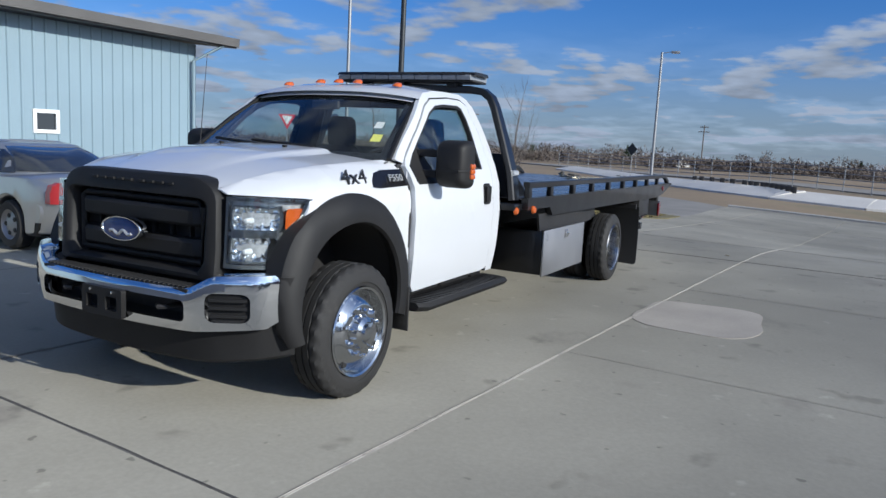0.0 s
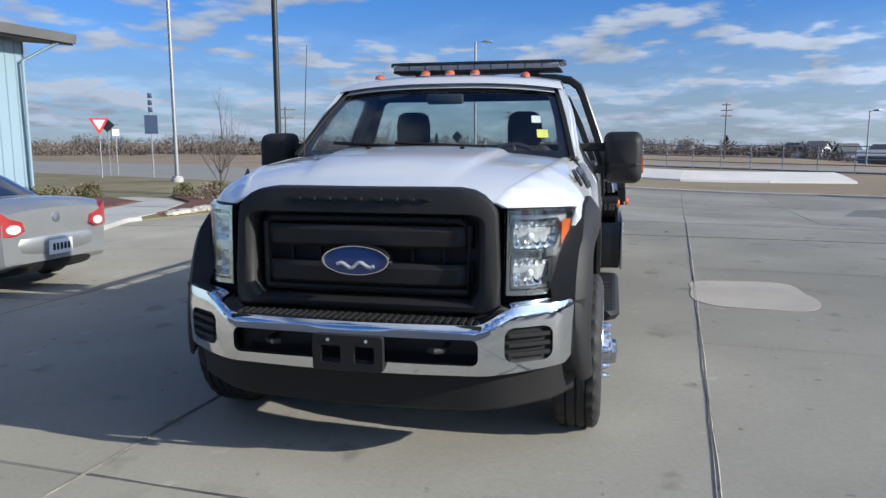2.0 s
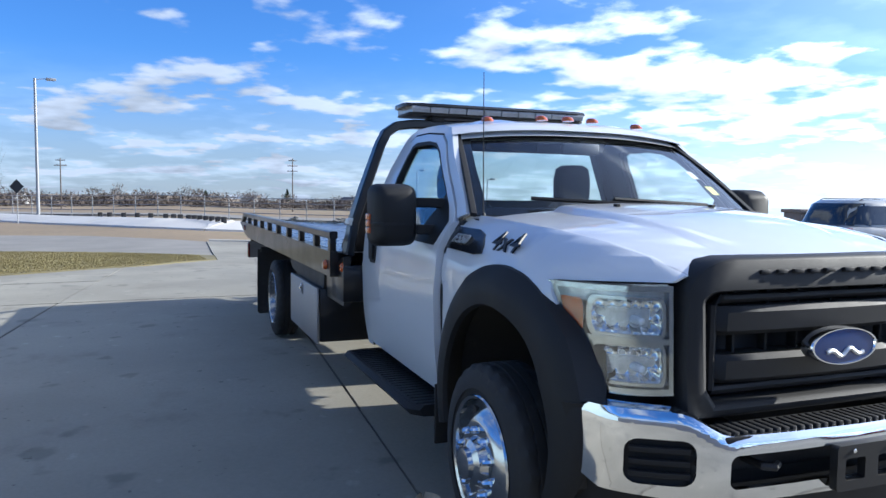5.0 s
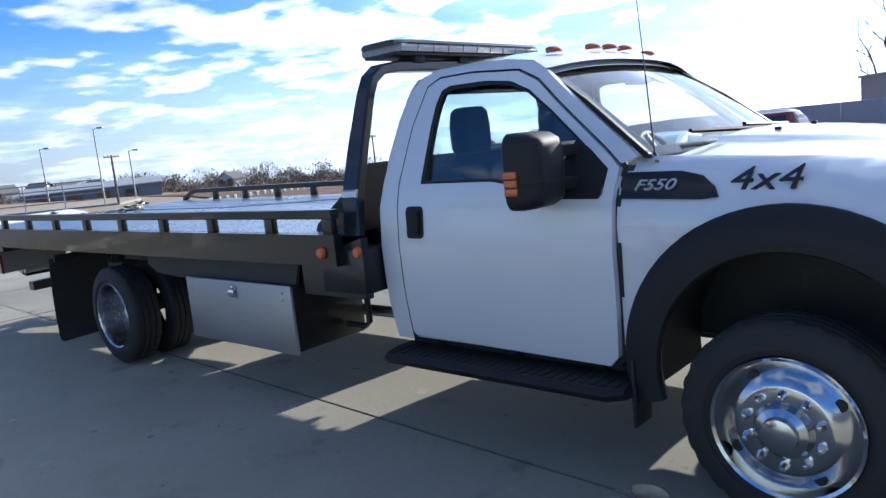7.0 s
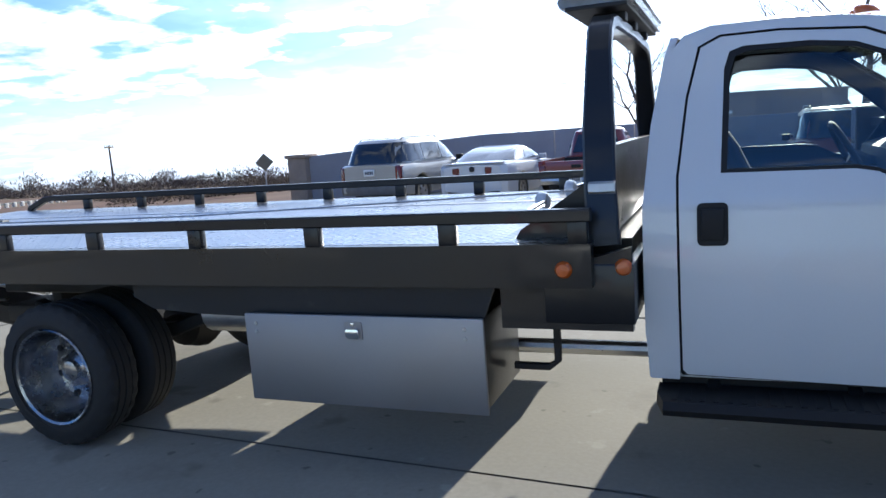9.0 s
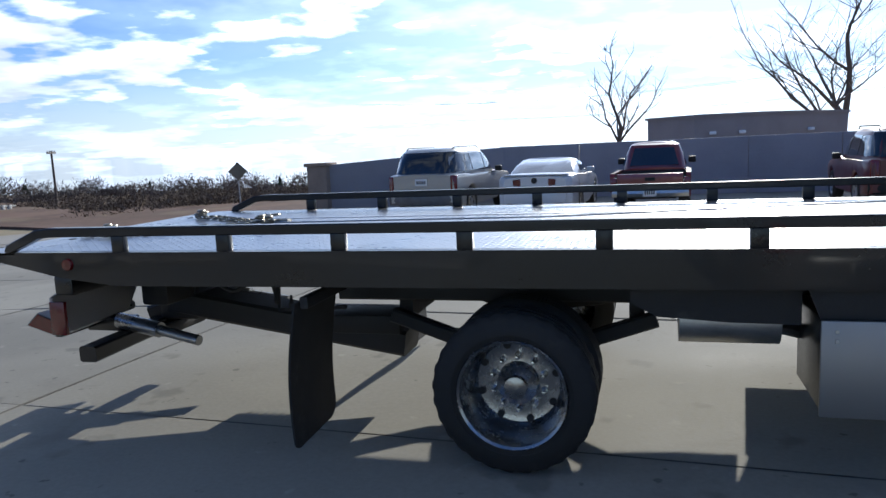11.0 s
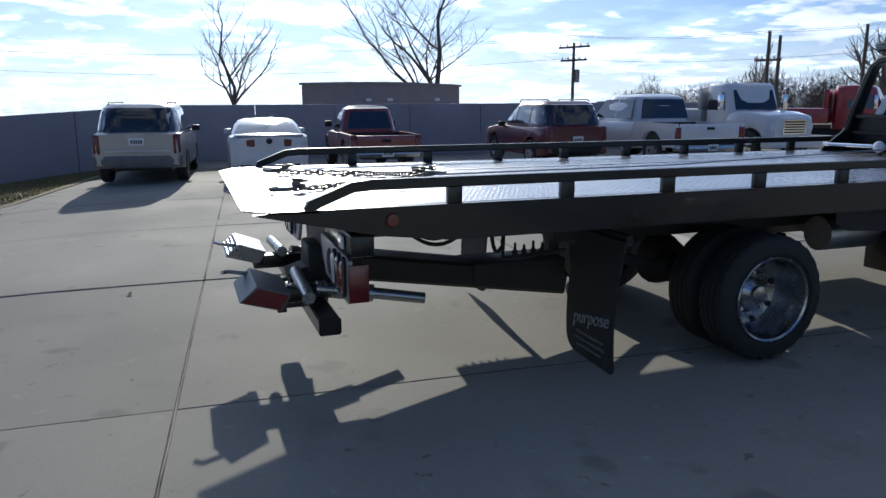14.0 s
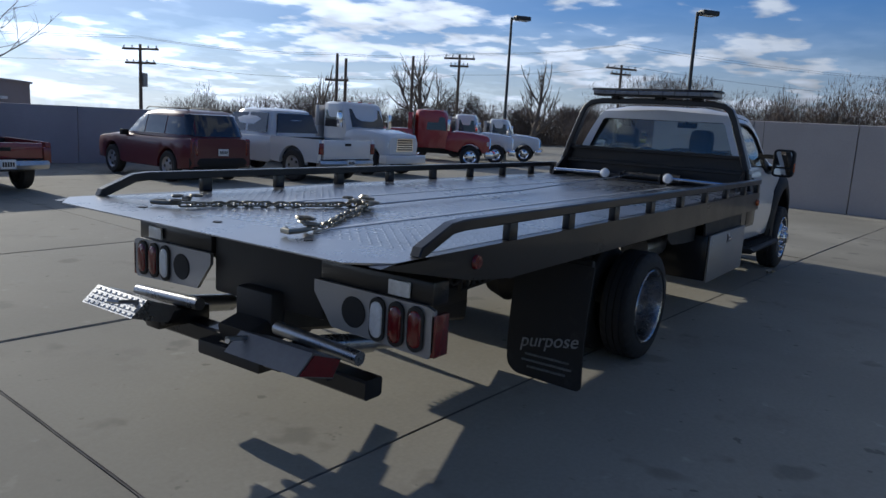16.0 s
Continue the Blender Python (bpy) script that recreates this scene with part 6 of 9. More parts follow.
def mudflap(s):
    b = bmesh.new()
    ol = [(0.66, 0.82)] + arc(0.76, 0.17, 0.10, 180, 265, 6) + arc(1.14, 0.095, 0.04, 270, 350, 4) + [(1.18, 0.82)]
    hang = lambda u, v, d: Vector((-6.125 - 0.045 * math.sin((0.82 - v) / 0.76 * 2.6) - 0.03 * (0.82 - v) - d, s * u, v))
    sheet(b, ol, [], hang, 0.012, [0.85, 1.0], frange(0.15, 0.75, 8))
    f = part("mudflap", b, M["rubber"], truck, "black rubber mudflap with pale script")
    m = Matrix(((0, 0, -1, -6.202), (-1, 0, 0, s * 0.945), (0, 1, 0, 0.33), (0, 0, 0, 1)))
    if s < 0:
        write("purpose", 0.12, m @ pose(0, 0, 0, 0, 0, 10), M["worn_print"], f, "lettering", 0.003, 0.35)
        for z, w in ((0.22, 0.15), (0.18, 0.17), (0.14, 0.13)):
            b = bmesh.new()
            box(b, -6.204, -6.190, s * 0.945 - w, s * 0.945 + w, z - 0.006, z + 0.006)
            part("print_line", b, M["rubber_grey"], f)
    b = bmesh.new()
    bar(b, [(-6.09, s * 0.45, 0.82), (-6.09, s * 1.15, 0.82)], 0.04, 0.06, (1, 0, 0))
    part("hanger", b, M["frame"], f)


def bulkhead():
    b = bmesh.new()
    arch = [(-2.135, 1.07, 1.06), (-2.15, 1.03, 1.28), (-2.16, 0.955, 1.50), (-2.165, 0.845, 1.80), (-2.165, 0.805, 1.88), (-2.165, 0.735, 1.93), (-2.165, 0.62, 1.948)]
    full = arch + [(-2.165, 0.0, 1.958)] + [(x, -y, z) for x, y, z in reversed(arch)]
    pts = [Vector(p) for p in full]
    rings = []
    for i, p in enumerate(pts):
        d = (pts[min(i + 1, len(pts) - 1)] - pts[max(i - 1, 0)]).normalized()
        sx = Vector((1, 0, 0))
        sx = (sx - d * sx.dot(d)).normalized()
        n = d.cross(sx)
        w = 0.062 if i in range(3) or i >= len(pts) - 3 else 0.05
        rings.append([p + a * sx + c * n for a, c in ((w, 0.02), (w - 0.01, 0.03), (-w + 0.01, 0.03), (-w, 0.02), (-w, -0.02), (-w + 0.01, -0.03), (w - 0.01, -0.03), (w, -0.02))])
    loft(b, rings)
    hb = part("headache_rack", b, M["black_paint"], truck, "glossy black hoop behind the cab")
    b = bmesh.new()
    ol = [(-1.04, DZ), (1.04, DZ), (1.0, 1.28), (0.965, 1.435), (-0.965, 1.435), (-1.0, 1.28)]
    sheet(b, ol, [], lambda u, v, d: Vector((-2.135 + d, u, v)), 0.02)
    part("bulkhead_panel", b, M["black_paint"], hb)
    for z in (1.12, 1.26, 1.415):
        b = bmesh.new()
        bar(b, [(-2.163, -0.99, z), (-2.163, 0.99, z)], 0.05, 0.035, (1, 0, 0))
        part("bulkhead_rib", b, M["black_paint"], hb)
    for s in (1, -1):
        b = bmesh.new()
        sheet(b, [(s * 1.045, 1.25), (s * 1.08, 1.27), (s * 1.075, 1.30), (s * 1.045, 1.31)], [], lambda u, v, d: Vector((-2.19 + d, u, v)), 0.1)
        part("maker_decal", b, M["silver_text"], hb)
    # chrome bars standing off the bulkhead with a round work lamp at each inner end
    for s in (1, -1):
        b = bmesh.new()
        tube(b, [(-2.53, s * 0.36, 1.165), (-2.52, s * 0.98, 1.155)], 0.016, 10)
        gb = part("grab_bar", b, M["chrome"], hb)
        b = bmesh.new()
        tube(b, [(-2.52, s * 0.94, 1.155), (-2.40, s * 0.985, 1.15), (-2.19, s * 1.0, 1.15)], 0.012, 8)
        part("bar_bracket", b, M["frame"], gb)
        b = bmesh.new()
        lathe(b, [(0.0, 0.028), (0.03, 0.026), (0.048, 0.016), (0.053, 0.0), (0.045, -0.03), (0.02, -0.045), (0.0, -0.046)], (-2.55, s * 0.35, 1.162), "x", 18, -1)
        part("work_lamp", b, M["clear"], hb)
        b = bmesh.new()
        bar(b, [(-2.53, s * 0.35, 1.12), (-2.53, s * 0.35, DZ)], 0.03, 0.03)
        part("lamp_stem", b, M["frame"], hb)
    # gussets from the hoop's feet to the rails
    for s in (1, -1):
        b = bmesh.new()
        sheet(b, [(-2.17, DZ), (-2.50, DZ), (-2.48, 1.12), (-2.21, 1.30), (-2.17, 1.30)], [], lambda u, v, d: Vector((u, s * (1.03 - d), v)), 0.02)
        part("gusset", b, M["black_paint"], hb)
    # winch on the deck behind the hoop
    b = bmesh.new()
    box(b, -2.46, -2.24, -0.24, 0.24, DZ, DZ + 0.025, 0.006)
    winch = part("winch", b, M["black_paint"], truck, "black cable winch at the head of the deck")
    for s in (1, -1):
        b = bmesh.new()
        box(b, -2.45, -2.25, s * 0.225 - 0.012, s * 0.225 + 0.012, DZ + 0.02, 1.175, 0.005)
        part("side_plate", b, M["black_paint"], winch)
    b = bmesh.new()
    lathe(b, [(0.0, -0.21), (0.05, -0.21), (0.05, -0.20), (0.036, -0.19), (0.038, 0.0), (0.036, 0.19), (0.05, 0.20), (0.05, 0.21), (0.0, 0.21)], (-2.35, 0, 1.145), "y", 24)
    part("drum", b, M["frame"], winch)
    b = bmesh.new()
    lathe(b, [(0.0, -0.10), (0.05, -0.10), (0.055, 0.08), (0.0, 0.09)], (-2.35, -0.32, 1.145), "y", 18)
    part("motor", b, M["frame"], winch)
    # light bar
    b = bmesh.new()
    rings = []
    for y in (-0.70, -0.685, -0.60, 0.60, 0.685, 0.70):
        k = {0.70: 0.55, 0.685: 0.8}.get(abs(y), 1.0)
        rings.append([(-2.20 + a * k, y, z) for a, z in ((-0.17, 2.065), (-0.15, 2.083), (0.15, 2.083), (0.17, 2.065), (0.165, 2.058), (-0.165, 2.058))])
    loft(b, rings)
    lb = part("light_bar", b, M["trim_black"], truck, "low emergency light bar with clear lenses")
    for i in range(10):
        b = bmesh.new()
        y0 = -0.66 + i * 0.132
        rings = []
        for y in (y0 + 0.004, y0 + 0.128):
            rings.append([(-2.20 + a, y, z) for a, z in ((-0.155, 2.020), (-0.165, 2.045), (-0.16, 2.060), (0.16, 2.060), (0.165, 2.045), (0.155, 2.020))])
        loft(b, rings)
        part("lens", b, M["smoked"], lb)
    b = bmesh.new()
    box(b, -2.33, -2.07, -0.67, 0.67, 2.003, 2.022, 0.006)
    part("base_rail", b, M["frame"], lb)
    for y in (-0.45, -0.05, 0.45):
        b = bmesh.new()
        box(b, -2.24, -2.10, y - 0.045, y + 0.045, 1.965, 2.008, 0.008)
        part("foot", b, M["black_plastic"], lb)


bed()


def wheel_lift():
    """Underlift at the tail: boom, cross bar with folding arms, and the light panels beside it."""
    b = bmesh.new()
    bar(b, [(-5.92, 0, 0.33), (-7.62, 0, 0.59)], 0.30, 0.165)
    box(b, -6.62, -5.94, -0.17, 0.17, 0.40, 0.52, 0.01)
    boom = part("lift_boom", b, M["frame"], truck, "black underlift boom below the tail")
    b = bmesh.new()
    box(b, -7.62, -7.42, -0.42, 0.42, 0.62, 0.98, 0.02)
    box(b, -7.70, -7.40, -0.14, 0.14, 0.46, 0.72, 0.02)
    part("lift_mast", b, M["frame"], boom)
    # straight cross bar, with a folded wheel arm on each side behind it
    b = bmesh.new()
    bar(b, [(-7.60, 0, 0.53), (-7.80, 0.0, 0.47)], 0.26, 0.15)
    box(b, -7.86, -7.60, -0.24, 0.24, 0.36, 0.44, 0.012)
    part("pivot_head", b, M["frame"], boom)
    b = bmesh.new()
    bar(b, [(-7.715, 0.86, 0.425), (-7.72, 0.0, 0.43), (-7.705, -0.84, 0.41)], 0.12, 0.095, (1, 0, 0))
    part("cross_bar", b, M["black_paint"], boom)
    arm = [(-8.159, 0.576), (-8.068, 0.655), (-7.898, 0.594), (-7.949, 0.514)]
    for s in (1, -1):
        g = bmesh.new()
        loft(g, [[(x, s * y, z) for x, z in arm] for y in (0.36, 0.815)])
        # the right arm's darker colour stands in for its dim sky reflection
        pl = part("wheel_arm", g, M["tail_steel"] if s > 0 else M["grey_steel"], boom, "folded lift arm with a tread face" if s > 0 else "plain folded lift arm, darkened for its dim reflection", smooth=20)
        cx, cz = (sum(p[k] for p in arm) / 4 for k in (0, 1))
        g = bmesh.new()
        loft(g, [[(cx + (x - cx) * 0.9, s * y, cz + (z - cz) * 0.86) for x, z in arm] for y in (0.812, 0.823)])
        part("reflector", g, M["red"], pl)
        g = bmesh.new()
        box(g, -7.98, -7.66, s * 0.40, s * 0.52, 0.47, 0.56, 0.012)
        box(g, -7.97, -7.92, s * 0.36, s * 0.80, 0.50, 0.53, 0.006)
        part("arm_bracket", g, M["black_paint"], pl)
        g = bmesh.new()
        tube(g, [(-8.02, s * 0.42, 0.625), (-8.19, s * 0.42, 0.655), (-8.22, s * 0.46, 0.66)], 0.011, 8)
        part("locking_pin", g, M["steel"], pl)
        if s > 0:
            lo, hi = Vector((-8.159, 0, 0.576)), Vector((-8.068, 0, 0.655))
            out = Vector((-0.656, 0, 0.755)) * 0.004
            for i in range(4):
                for j in range(9):
                    g = bmesh.new()
                    c = lo.lerp(hi, 0.14 + i * 0.24) + Vector((0, 0.39 + j * 0.049, 0))
                    u = (hi - lo).normalized() * 0.010
                    w = Vector((0, 0.018, 0))
                    loft(g, [[c - u - w, c + u - w, c + u + w, c - u + w], [c - u * 0.6 - w * 0.7 + out, c + u * 0.6 - w * 0.7 + out, c + u * 0.6 + w * 0.7 + out, c - u * 0.6 + w * 0.7 + out]])
                    part("grip_stud", g, M["tail_steel"], pl, smooth=0)
    for s in (1, -1):
        for a, b2, r in (((-7.72, s * 0.52, 0.545), (-7.40, s * 0.55, 0.495), 0.05), ((-7.40, s * 0.55, 0.495), (-7.10, s * 0.585, 0.445), 0.033), ((-7.80, s * 0.30, 0.60), (-7.812, s * 0.845, 0.578), 0.034)):
            g = bmesh.new()
            tube(g, [a, b2], r, 14)
            part("ram", g, M["tail_steel"], boom, "worn steel hydraulic ram")
    # hoses
    for k, (x0, x1, y, dip) in enumerate(((-7.20, -6.72, -0.40, 0.15), (-7.17, -6.76, -0.36, 0.12), (-6.64, -6.56, -0.5, 0.20), (-7.40, -7.12, -0.3, -0.03))):
        g = bmesh.new()
        tube(g, [(x0 + (x1 - x0) * t, y + 0.03 * math.sin(t * 6), 0.87 - dip * math.sin(math.pi * t)) for t in frange(0, 1, 12)], 0.013, 6)
        part("hose", g, M["rubber"], boom)
    g = bmesh.new()
    box(g, -6.69, -6.15, 0.72, 1.17, 0.692, 0.94, 0.01)
    vb = part("valve_box", g, M["frame"], boom)
    for i in range(6):
        g = bmesh.new()
        tube(g, [(-6.62 + i * 0.055, 1.14, 0.70), (-6.62 + i * 0.055, 1.165, 0.688)], 0.010, 6)
        lathe(g, [(0.0, -0.010), (0.009, -0.006), (0.012, 0.0), (0.009, 0.006), (0.0, 0.010)], (-6.62 + i * 0.055, 1.165, 0.686), "z", 8)
        part("lever", g, M["black_plastic"], vb)
    g = bmesh.new()
    box(g, -6.56, -6.16, -0.62, -0.42, 0.80, 0.90, 0.01)
    vk = part("valve_block", g, M["frame"], boom)
    g = bmesh.new()
    bar(g, [(-6.57, -0.52, 0.81), (-6.57, -0.52, 0.635), (-6.14, -0.52, 0.655)], 0.03, 0.02)
    part("valve_hanger", g, M["frame"], vk)
    for i, h in enumerate((0.05, 0.035, 0.055, 0.04, 0.05)):
        g = bmesh.new()
        x = -6.49 + i * 0.062
        lathe(g, [(0.0, -0.03), (0.016, -0.03), (0.018, 0.0), (0.010, 0.01), (0.008, h), (0.0, h + 0.004)], (x, -0.52, 0.672), "z", 8)
        part("spool", g, M["frame"], vk)
    # lamp panels
    for s in (1, -1):
        g = bmesh.new()
        sheet(g, [(0.52, 0.625), (1.10, 0.60), (1.125, 0.64), (1.125, 0.82), (1.08, 0.835), (0.40, 0.84), (0.40, 0.78)], [], lambda u, v, d: Vector((-7.66 + d, s * u, v)), 0.02)
        pn = part("lamp_panel", g, M["alu"], truck, "bare aluminium tail lamp panel with oval red lamps")
        g = bmesh.new()
        box(g, -7.66, -7.56, s * 1.11, s * 1.135, 0.61, 0.80, 0.004)
        part("side_reflector", g, M["red"], pn)
        for y, mt in ((1.03, "red"), (0.92, "red"), (0.81, "clear")):
            g = bmesh.new()
            ov = lambda k, x: [Vector((x, s * y + a, 0.722 + c)) for a, c in round_rect(-0.036 * k, 0.036 * k, -0.085 * k, 0.085 * k, 0.0355 * k)]
            loft(g, [ov(1.0, -7.655), ov(1.0, -7.675), ov(0.85, -7.683)])
            lp = part("tail_lamp", g, M[mt], pn)
            g = bmesh.new()
            loft(g, [ov(1.22, -7.655), ov(1.22, -7.672), ov(1.0, -7.676)], caps=False)
            part("gasket", g, M["rubber"], lp)
        g = bmesh.new()
        lathe(g, [(0.0, 0.004), (0.07, 0.004), (0.075, 0.0)], (-7.662, s * 0.66, 0.725), "x", 22, -1)
        part("lamp_hole", g, M["rubber"], pn)
        g = bmesh.new()
        box(g, -7.64, -7.52, s * 0.42, s * 1.10, 0.83, 0.94, 0.01)
        part("tail_beam", g, M["black_paint"], pn)
        g = bmesh.new()
        box(g, -7.66, -7.645, s * 0.86, s * 0.98, 0.85, 0.92, 0.004)
        part("backup_lamp", g, M["clear"], pn)


wheel_lift()

# ---- parked vehicles ----


def car_wheel(parent, x, y, r, s, w=0.2, rim="alu"):
    bm = bmesh.new()
    lathe(bm, [(r * 0.62, -w / 2), (r * 0.9, -w / 2 - 0.008), (r, -w * 0.36), (r, w * 0.36), (r * 0.9, w / 2 + 0.008), (r * 0.62, w / 2)], (x, y, r), "y", 26, s)
    wh = part("wheel", bm, M["rubber"], parent)
    bm = bmesh.new()
    lathe(bm, [(r * 0.62, -w / 2), (r * 0.64, w / 2), (r * 0.58, w * 0.42), (r * 0.5, w * 0.3), (r * 0.2, w * 0.42), (0.0, w * 0.44)], (x, y, r), "y", 22, s)
    part("rim", bm, M[rim], wh)
    for k in range(5):
        a = 2 * math.pi * k / 5
        bm = bmesh.new()
        lathe(bm, [(0.0, 0.01), (r * 0.10, 0.008), (r * 0.11, 0.0)], (x + r * 0.37 * math.cos(a), y + s * w * 0.37, r + r * 0.37 * math.sin(a)), "y", 6, s)
        part("rim_opening", bm, M["frame"], wh)


def body_loft(bm, stations, wheels, wr):
    """Lower body: stations of x, bottom, belt height, half width; arches rise round the wheels."""
    xs = sorted({s[0] for s in stations} | {wx + d * wr * 1.2 for wx in wheels for d in (-1.0, -0.98, -0.9, -0.75, -0.55, -0.3, 0, 0.3, 0.55, 0.75, 0.9, 0.98, 1.0)})
    fb, ft, fw = (lerp_table([(s[0], s[k]) for s in stations]) for k in (1, 2, 3))
    rings = []
    for x in xs:
        zb, zt, w = fb(x), ft(x), fw(x)
        za = zb
        for wx in wheels:
            d = abs(x - wx) / (wr * 1.2)
            if d < 1:
                za = max(za, wr + wr * 1.2 * math.sqrt(1 - d * d))
        za = min(za, zt - 0.12)
        zm = max(za + 0.03, zb + (zt - zb) * 0.55)
        half = [(0.55 * w, za), (0.965 * w, za), (0.985 * w, za + 0.02), (w, zm), (0.985 * w, zt - 0.10), (0.95 * w, zt - 0.03), (0.86 * w, zt), (0.45 * w, zt + 0.025), (0, zt + 0.03)]
        ring = [(x, y, z) for y, z in half] + [(x, -y, z) for y, z in reversed(half[:-1])]
        rings.append(ring)
    loft(bm, rings)


def rounded(t, p=5.0):
    """How far a rounded-rectangle outline still reaches at the share t of its half length."""
    return (1 - min(1.0, abs(t)) ** p) ** (1 / p)


def greenhouse(bm, rings4):
    """rings4: rows of z, x rear, x front, half width; corners rounded in plan, the roof crowned."""
    zs = sorted({r[0] for r in rings4} | {rings4[i][0] + (rings4[i + 1][0] - rings4[i][0]) * k / 3 for i in range(len(rings4) - 1) for k in (1, 2)})
    f0, f1, fw = (lerp_table([(r[0], r[k]) for r in rings4]) for k in (1, 2, 3))
    rings = []
    n = 32
    for z in zs:
        ring = []
        for k in range(n):
            a = 2 * math.pi * (k + 0.5) / n
            c, sn = math.cos(a), math.sin(a)
            q = (abs(c) ** 5 + abs(sn) ** 5) ** -0.2
            ring.append(((f0(z) + f1(z)) / 2 + (f1(z) - f0(z)) / 2 * q * c, fw(z) * q * sn, z))
        rings.append(ring)
    top = rings4[-1]
    xm = (top[1] + top[2]) / 2
    rings.append([(xm + (x - xm) * 0.86, y * 0.86, z + 0.012) for x, y, z in rings[-1]])
    rings.append([(xm + (x - xm) * 0.5, y * 0.5, z + 0.008) for x, y, z in rings[-1]])
    loft(bm, rings)


def pane(parent, quad, name="window", out=0.006, inset=0.0, material="dark_glass"):
    """A flat glass panel with thickness through the given corners."""
    q = [Vector(p) for p in quad]
    c = sum(q, Vector()) / len(q)
    n = (q[1] - q[0]).cross(q[2] - q[0]).normalized()
    q = [p.lerp(c, inset) for p in q]
    bm = bmesh.new()
    loft(bm, [[p - n * 0.02 for p in q], [p + n * out for p in q]])
    return part(name, bm, M[material], parent, smooth=0)


def passenger_car(label, category, m, paint, st, wheels, wr, gh, sides, front, rear, tail, extra=None, name="car", glass_in=0.06):
    """A car whose nose points along its x; sides: side-window outlines in x, z; front, rear: screens as height pairs."""
    th = thing(name, label, category, m)
    bm = bmesh.new()
    body_loft(bm, st, wheels, wr)
    part("body", bm, M[paint], th)
    bm = bmesh.new()
    greenhouse(bm, gh)
    part("cabin", bm, M[paint], th)
    fx0, fx1, fw = (lerp_table([(g[0], g[k]) for g in gh]) for k in (1, 2, 3))
    mid, half = (lambda v: (fx0(v) + fx1(v)) / 2), (lambda v: (fx1(v) - fx0(v)) / 2)
    zcuts = sorted({g[0] for g in gh})
    for s in (1, -1):
        for ol in sides:
            bm = bmesh.new()
            sheet(bm, ol, [], lambda u, v, d: Vector((u, s * (fw(v) * rounded((u - mid(v)) / half(v)) + 0.008 - d), v)), 0.025, frange(min(p[0] for p in ol), max(p[0] for p in ol), 6)[1:-1], zcuts)
            part("window", bm, M["dark_glass"], th)
    for nm, (za, zb), sg, gap in (("windscreen", front, 1, 0.10), ("rear_window", rear, -1, glass_in)):
        wa, wb = fw(za) - gap, fw(zb) - gap - 0.01
        bm = bmesh.new()
        sheet(bm, [(-wa, za), (wa, za), (wb, zb), (-wb, zb)], [], lambda u, v, d: Vector((mid(v) + sg * (half(v) * rounded(u / fw(v)) + 0.010 - d), u, v)), 0.03, frange(-wa, wa, 12)[1:-1], zcuts)
        part(nm, bm, M["dark_glass"], th)
    for wx in wheels:
        for s in (1, -1):
            W = lerp_table([(q[0], q[3]) for q in st])(wx)
            car_wheel(th, wx, s * (W - 0.11), wr, s)
    bm = bmesh.new()
    L = st[-1][0] - st[0][0]
    box(bm, st[0][0] + 0.25, st[-1][0] - 0.25, -0.55, 0.55, st[2][1] - 0.02, st[2][1] + 0.2)
    part("underbody", bm, M["frame"], th)
    # rear lamps, plate, bumper
    x0 = st[0][0]
    for s in ((1, -1) if tail else ()):
        bm = bmesh.new()
        y0, y1, z0, z1 = tail
        rings = []
        for dx, k in ((0.12, 1.0), (0.0, 1.0), (-0.02, 0.8)):
            cy, cz = (y0 + y1) / 2, (z0 + z1) / 2
            rings.append([(x0 + dx - (0.0 if a < 0 else -0.05), s * (cy + a * k), cz + b * k) for a, b in round_rect(-(y1 - y0) / 2, (y1 - y0) / 2, -(z1 - z0) / 2, (z1 - z0) / 2, 0.03)])
        loft(bm, rings)
        part("tail_lamp", bm, M["red"], th)
    if extra:
        extra(th, fw, fx0, fx1)
    return th


def plate_bars(th, x, z, w=0.15):
    bm = bmesh.new()
    box(bm, x - 0.012, x + 0.01, -w, w, z - 0.075, z + 0.075, 0.004)
    p = part("number_plate", bm, M["sign_white"], th)
    bm = bmesh.new()
    for i in range(5):
        box(bm, x - 0.016, x - 0.010, -w * 0.75 + i * w * 0.32, -w * 0.75 + i * w * 0.32 + w * 0.2, z - 0.035, z + 0.035)
    part("plate_bars", bm, M["decal"], p)


def rear_bumper(th, x, z0, z1, w, mt="black_plastic"):
    bm = bmesh.new()
    rings = []
    for y in frange(-w, w, 10):
        dx = 0.10 * (abs(y) / w) ** 4
        rings.append([(x + a + dx, y, z) for a, z in ((0.1, z0), (-0.02, z0 + 0.02), (-0.05, (z0 + z1) / 2), (-0.03, z1 - 0.01), (0.1, z1))])
    loft(bm, rings)
    part("rear_bumper", bm, M[mt], th)


def side_mirrors(th, x, z, w, mt):
    for s in (1, -1):
        bm = bmesh.new()
        box(bm, x - 0.09, x + 0.05, s * w, s * (w + 0.17), z - 0.06, z + 0.07, 0.025)
        part("wing_mirror", bm, M[mt], th)


def facing(x, y, yaw):
    return pose(x, y, gz(x, y), 0, 0, yaw)


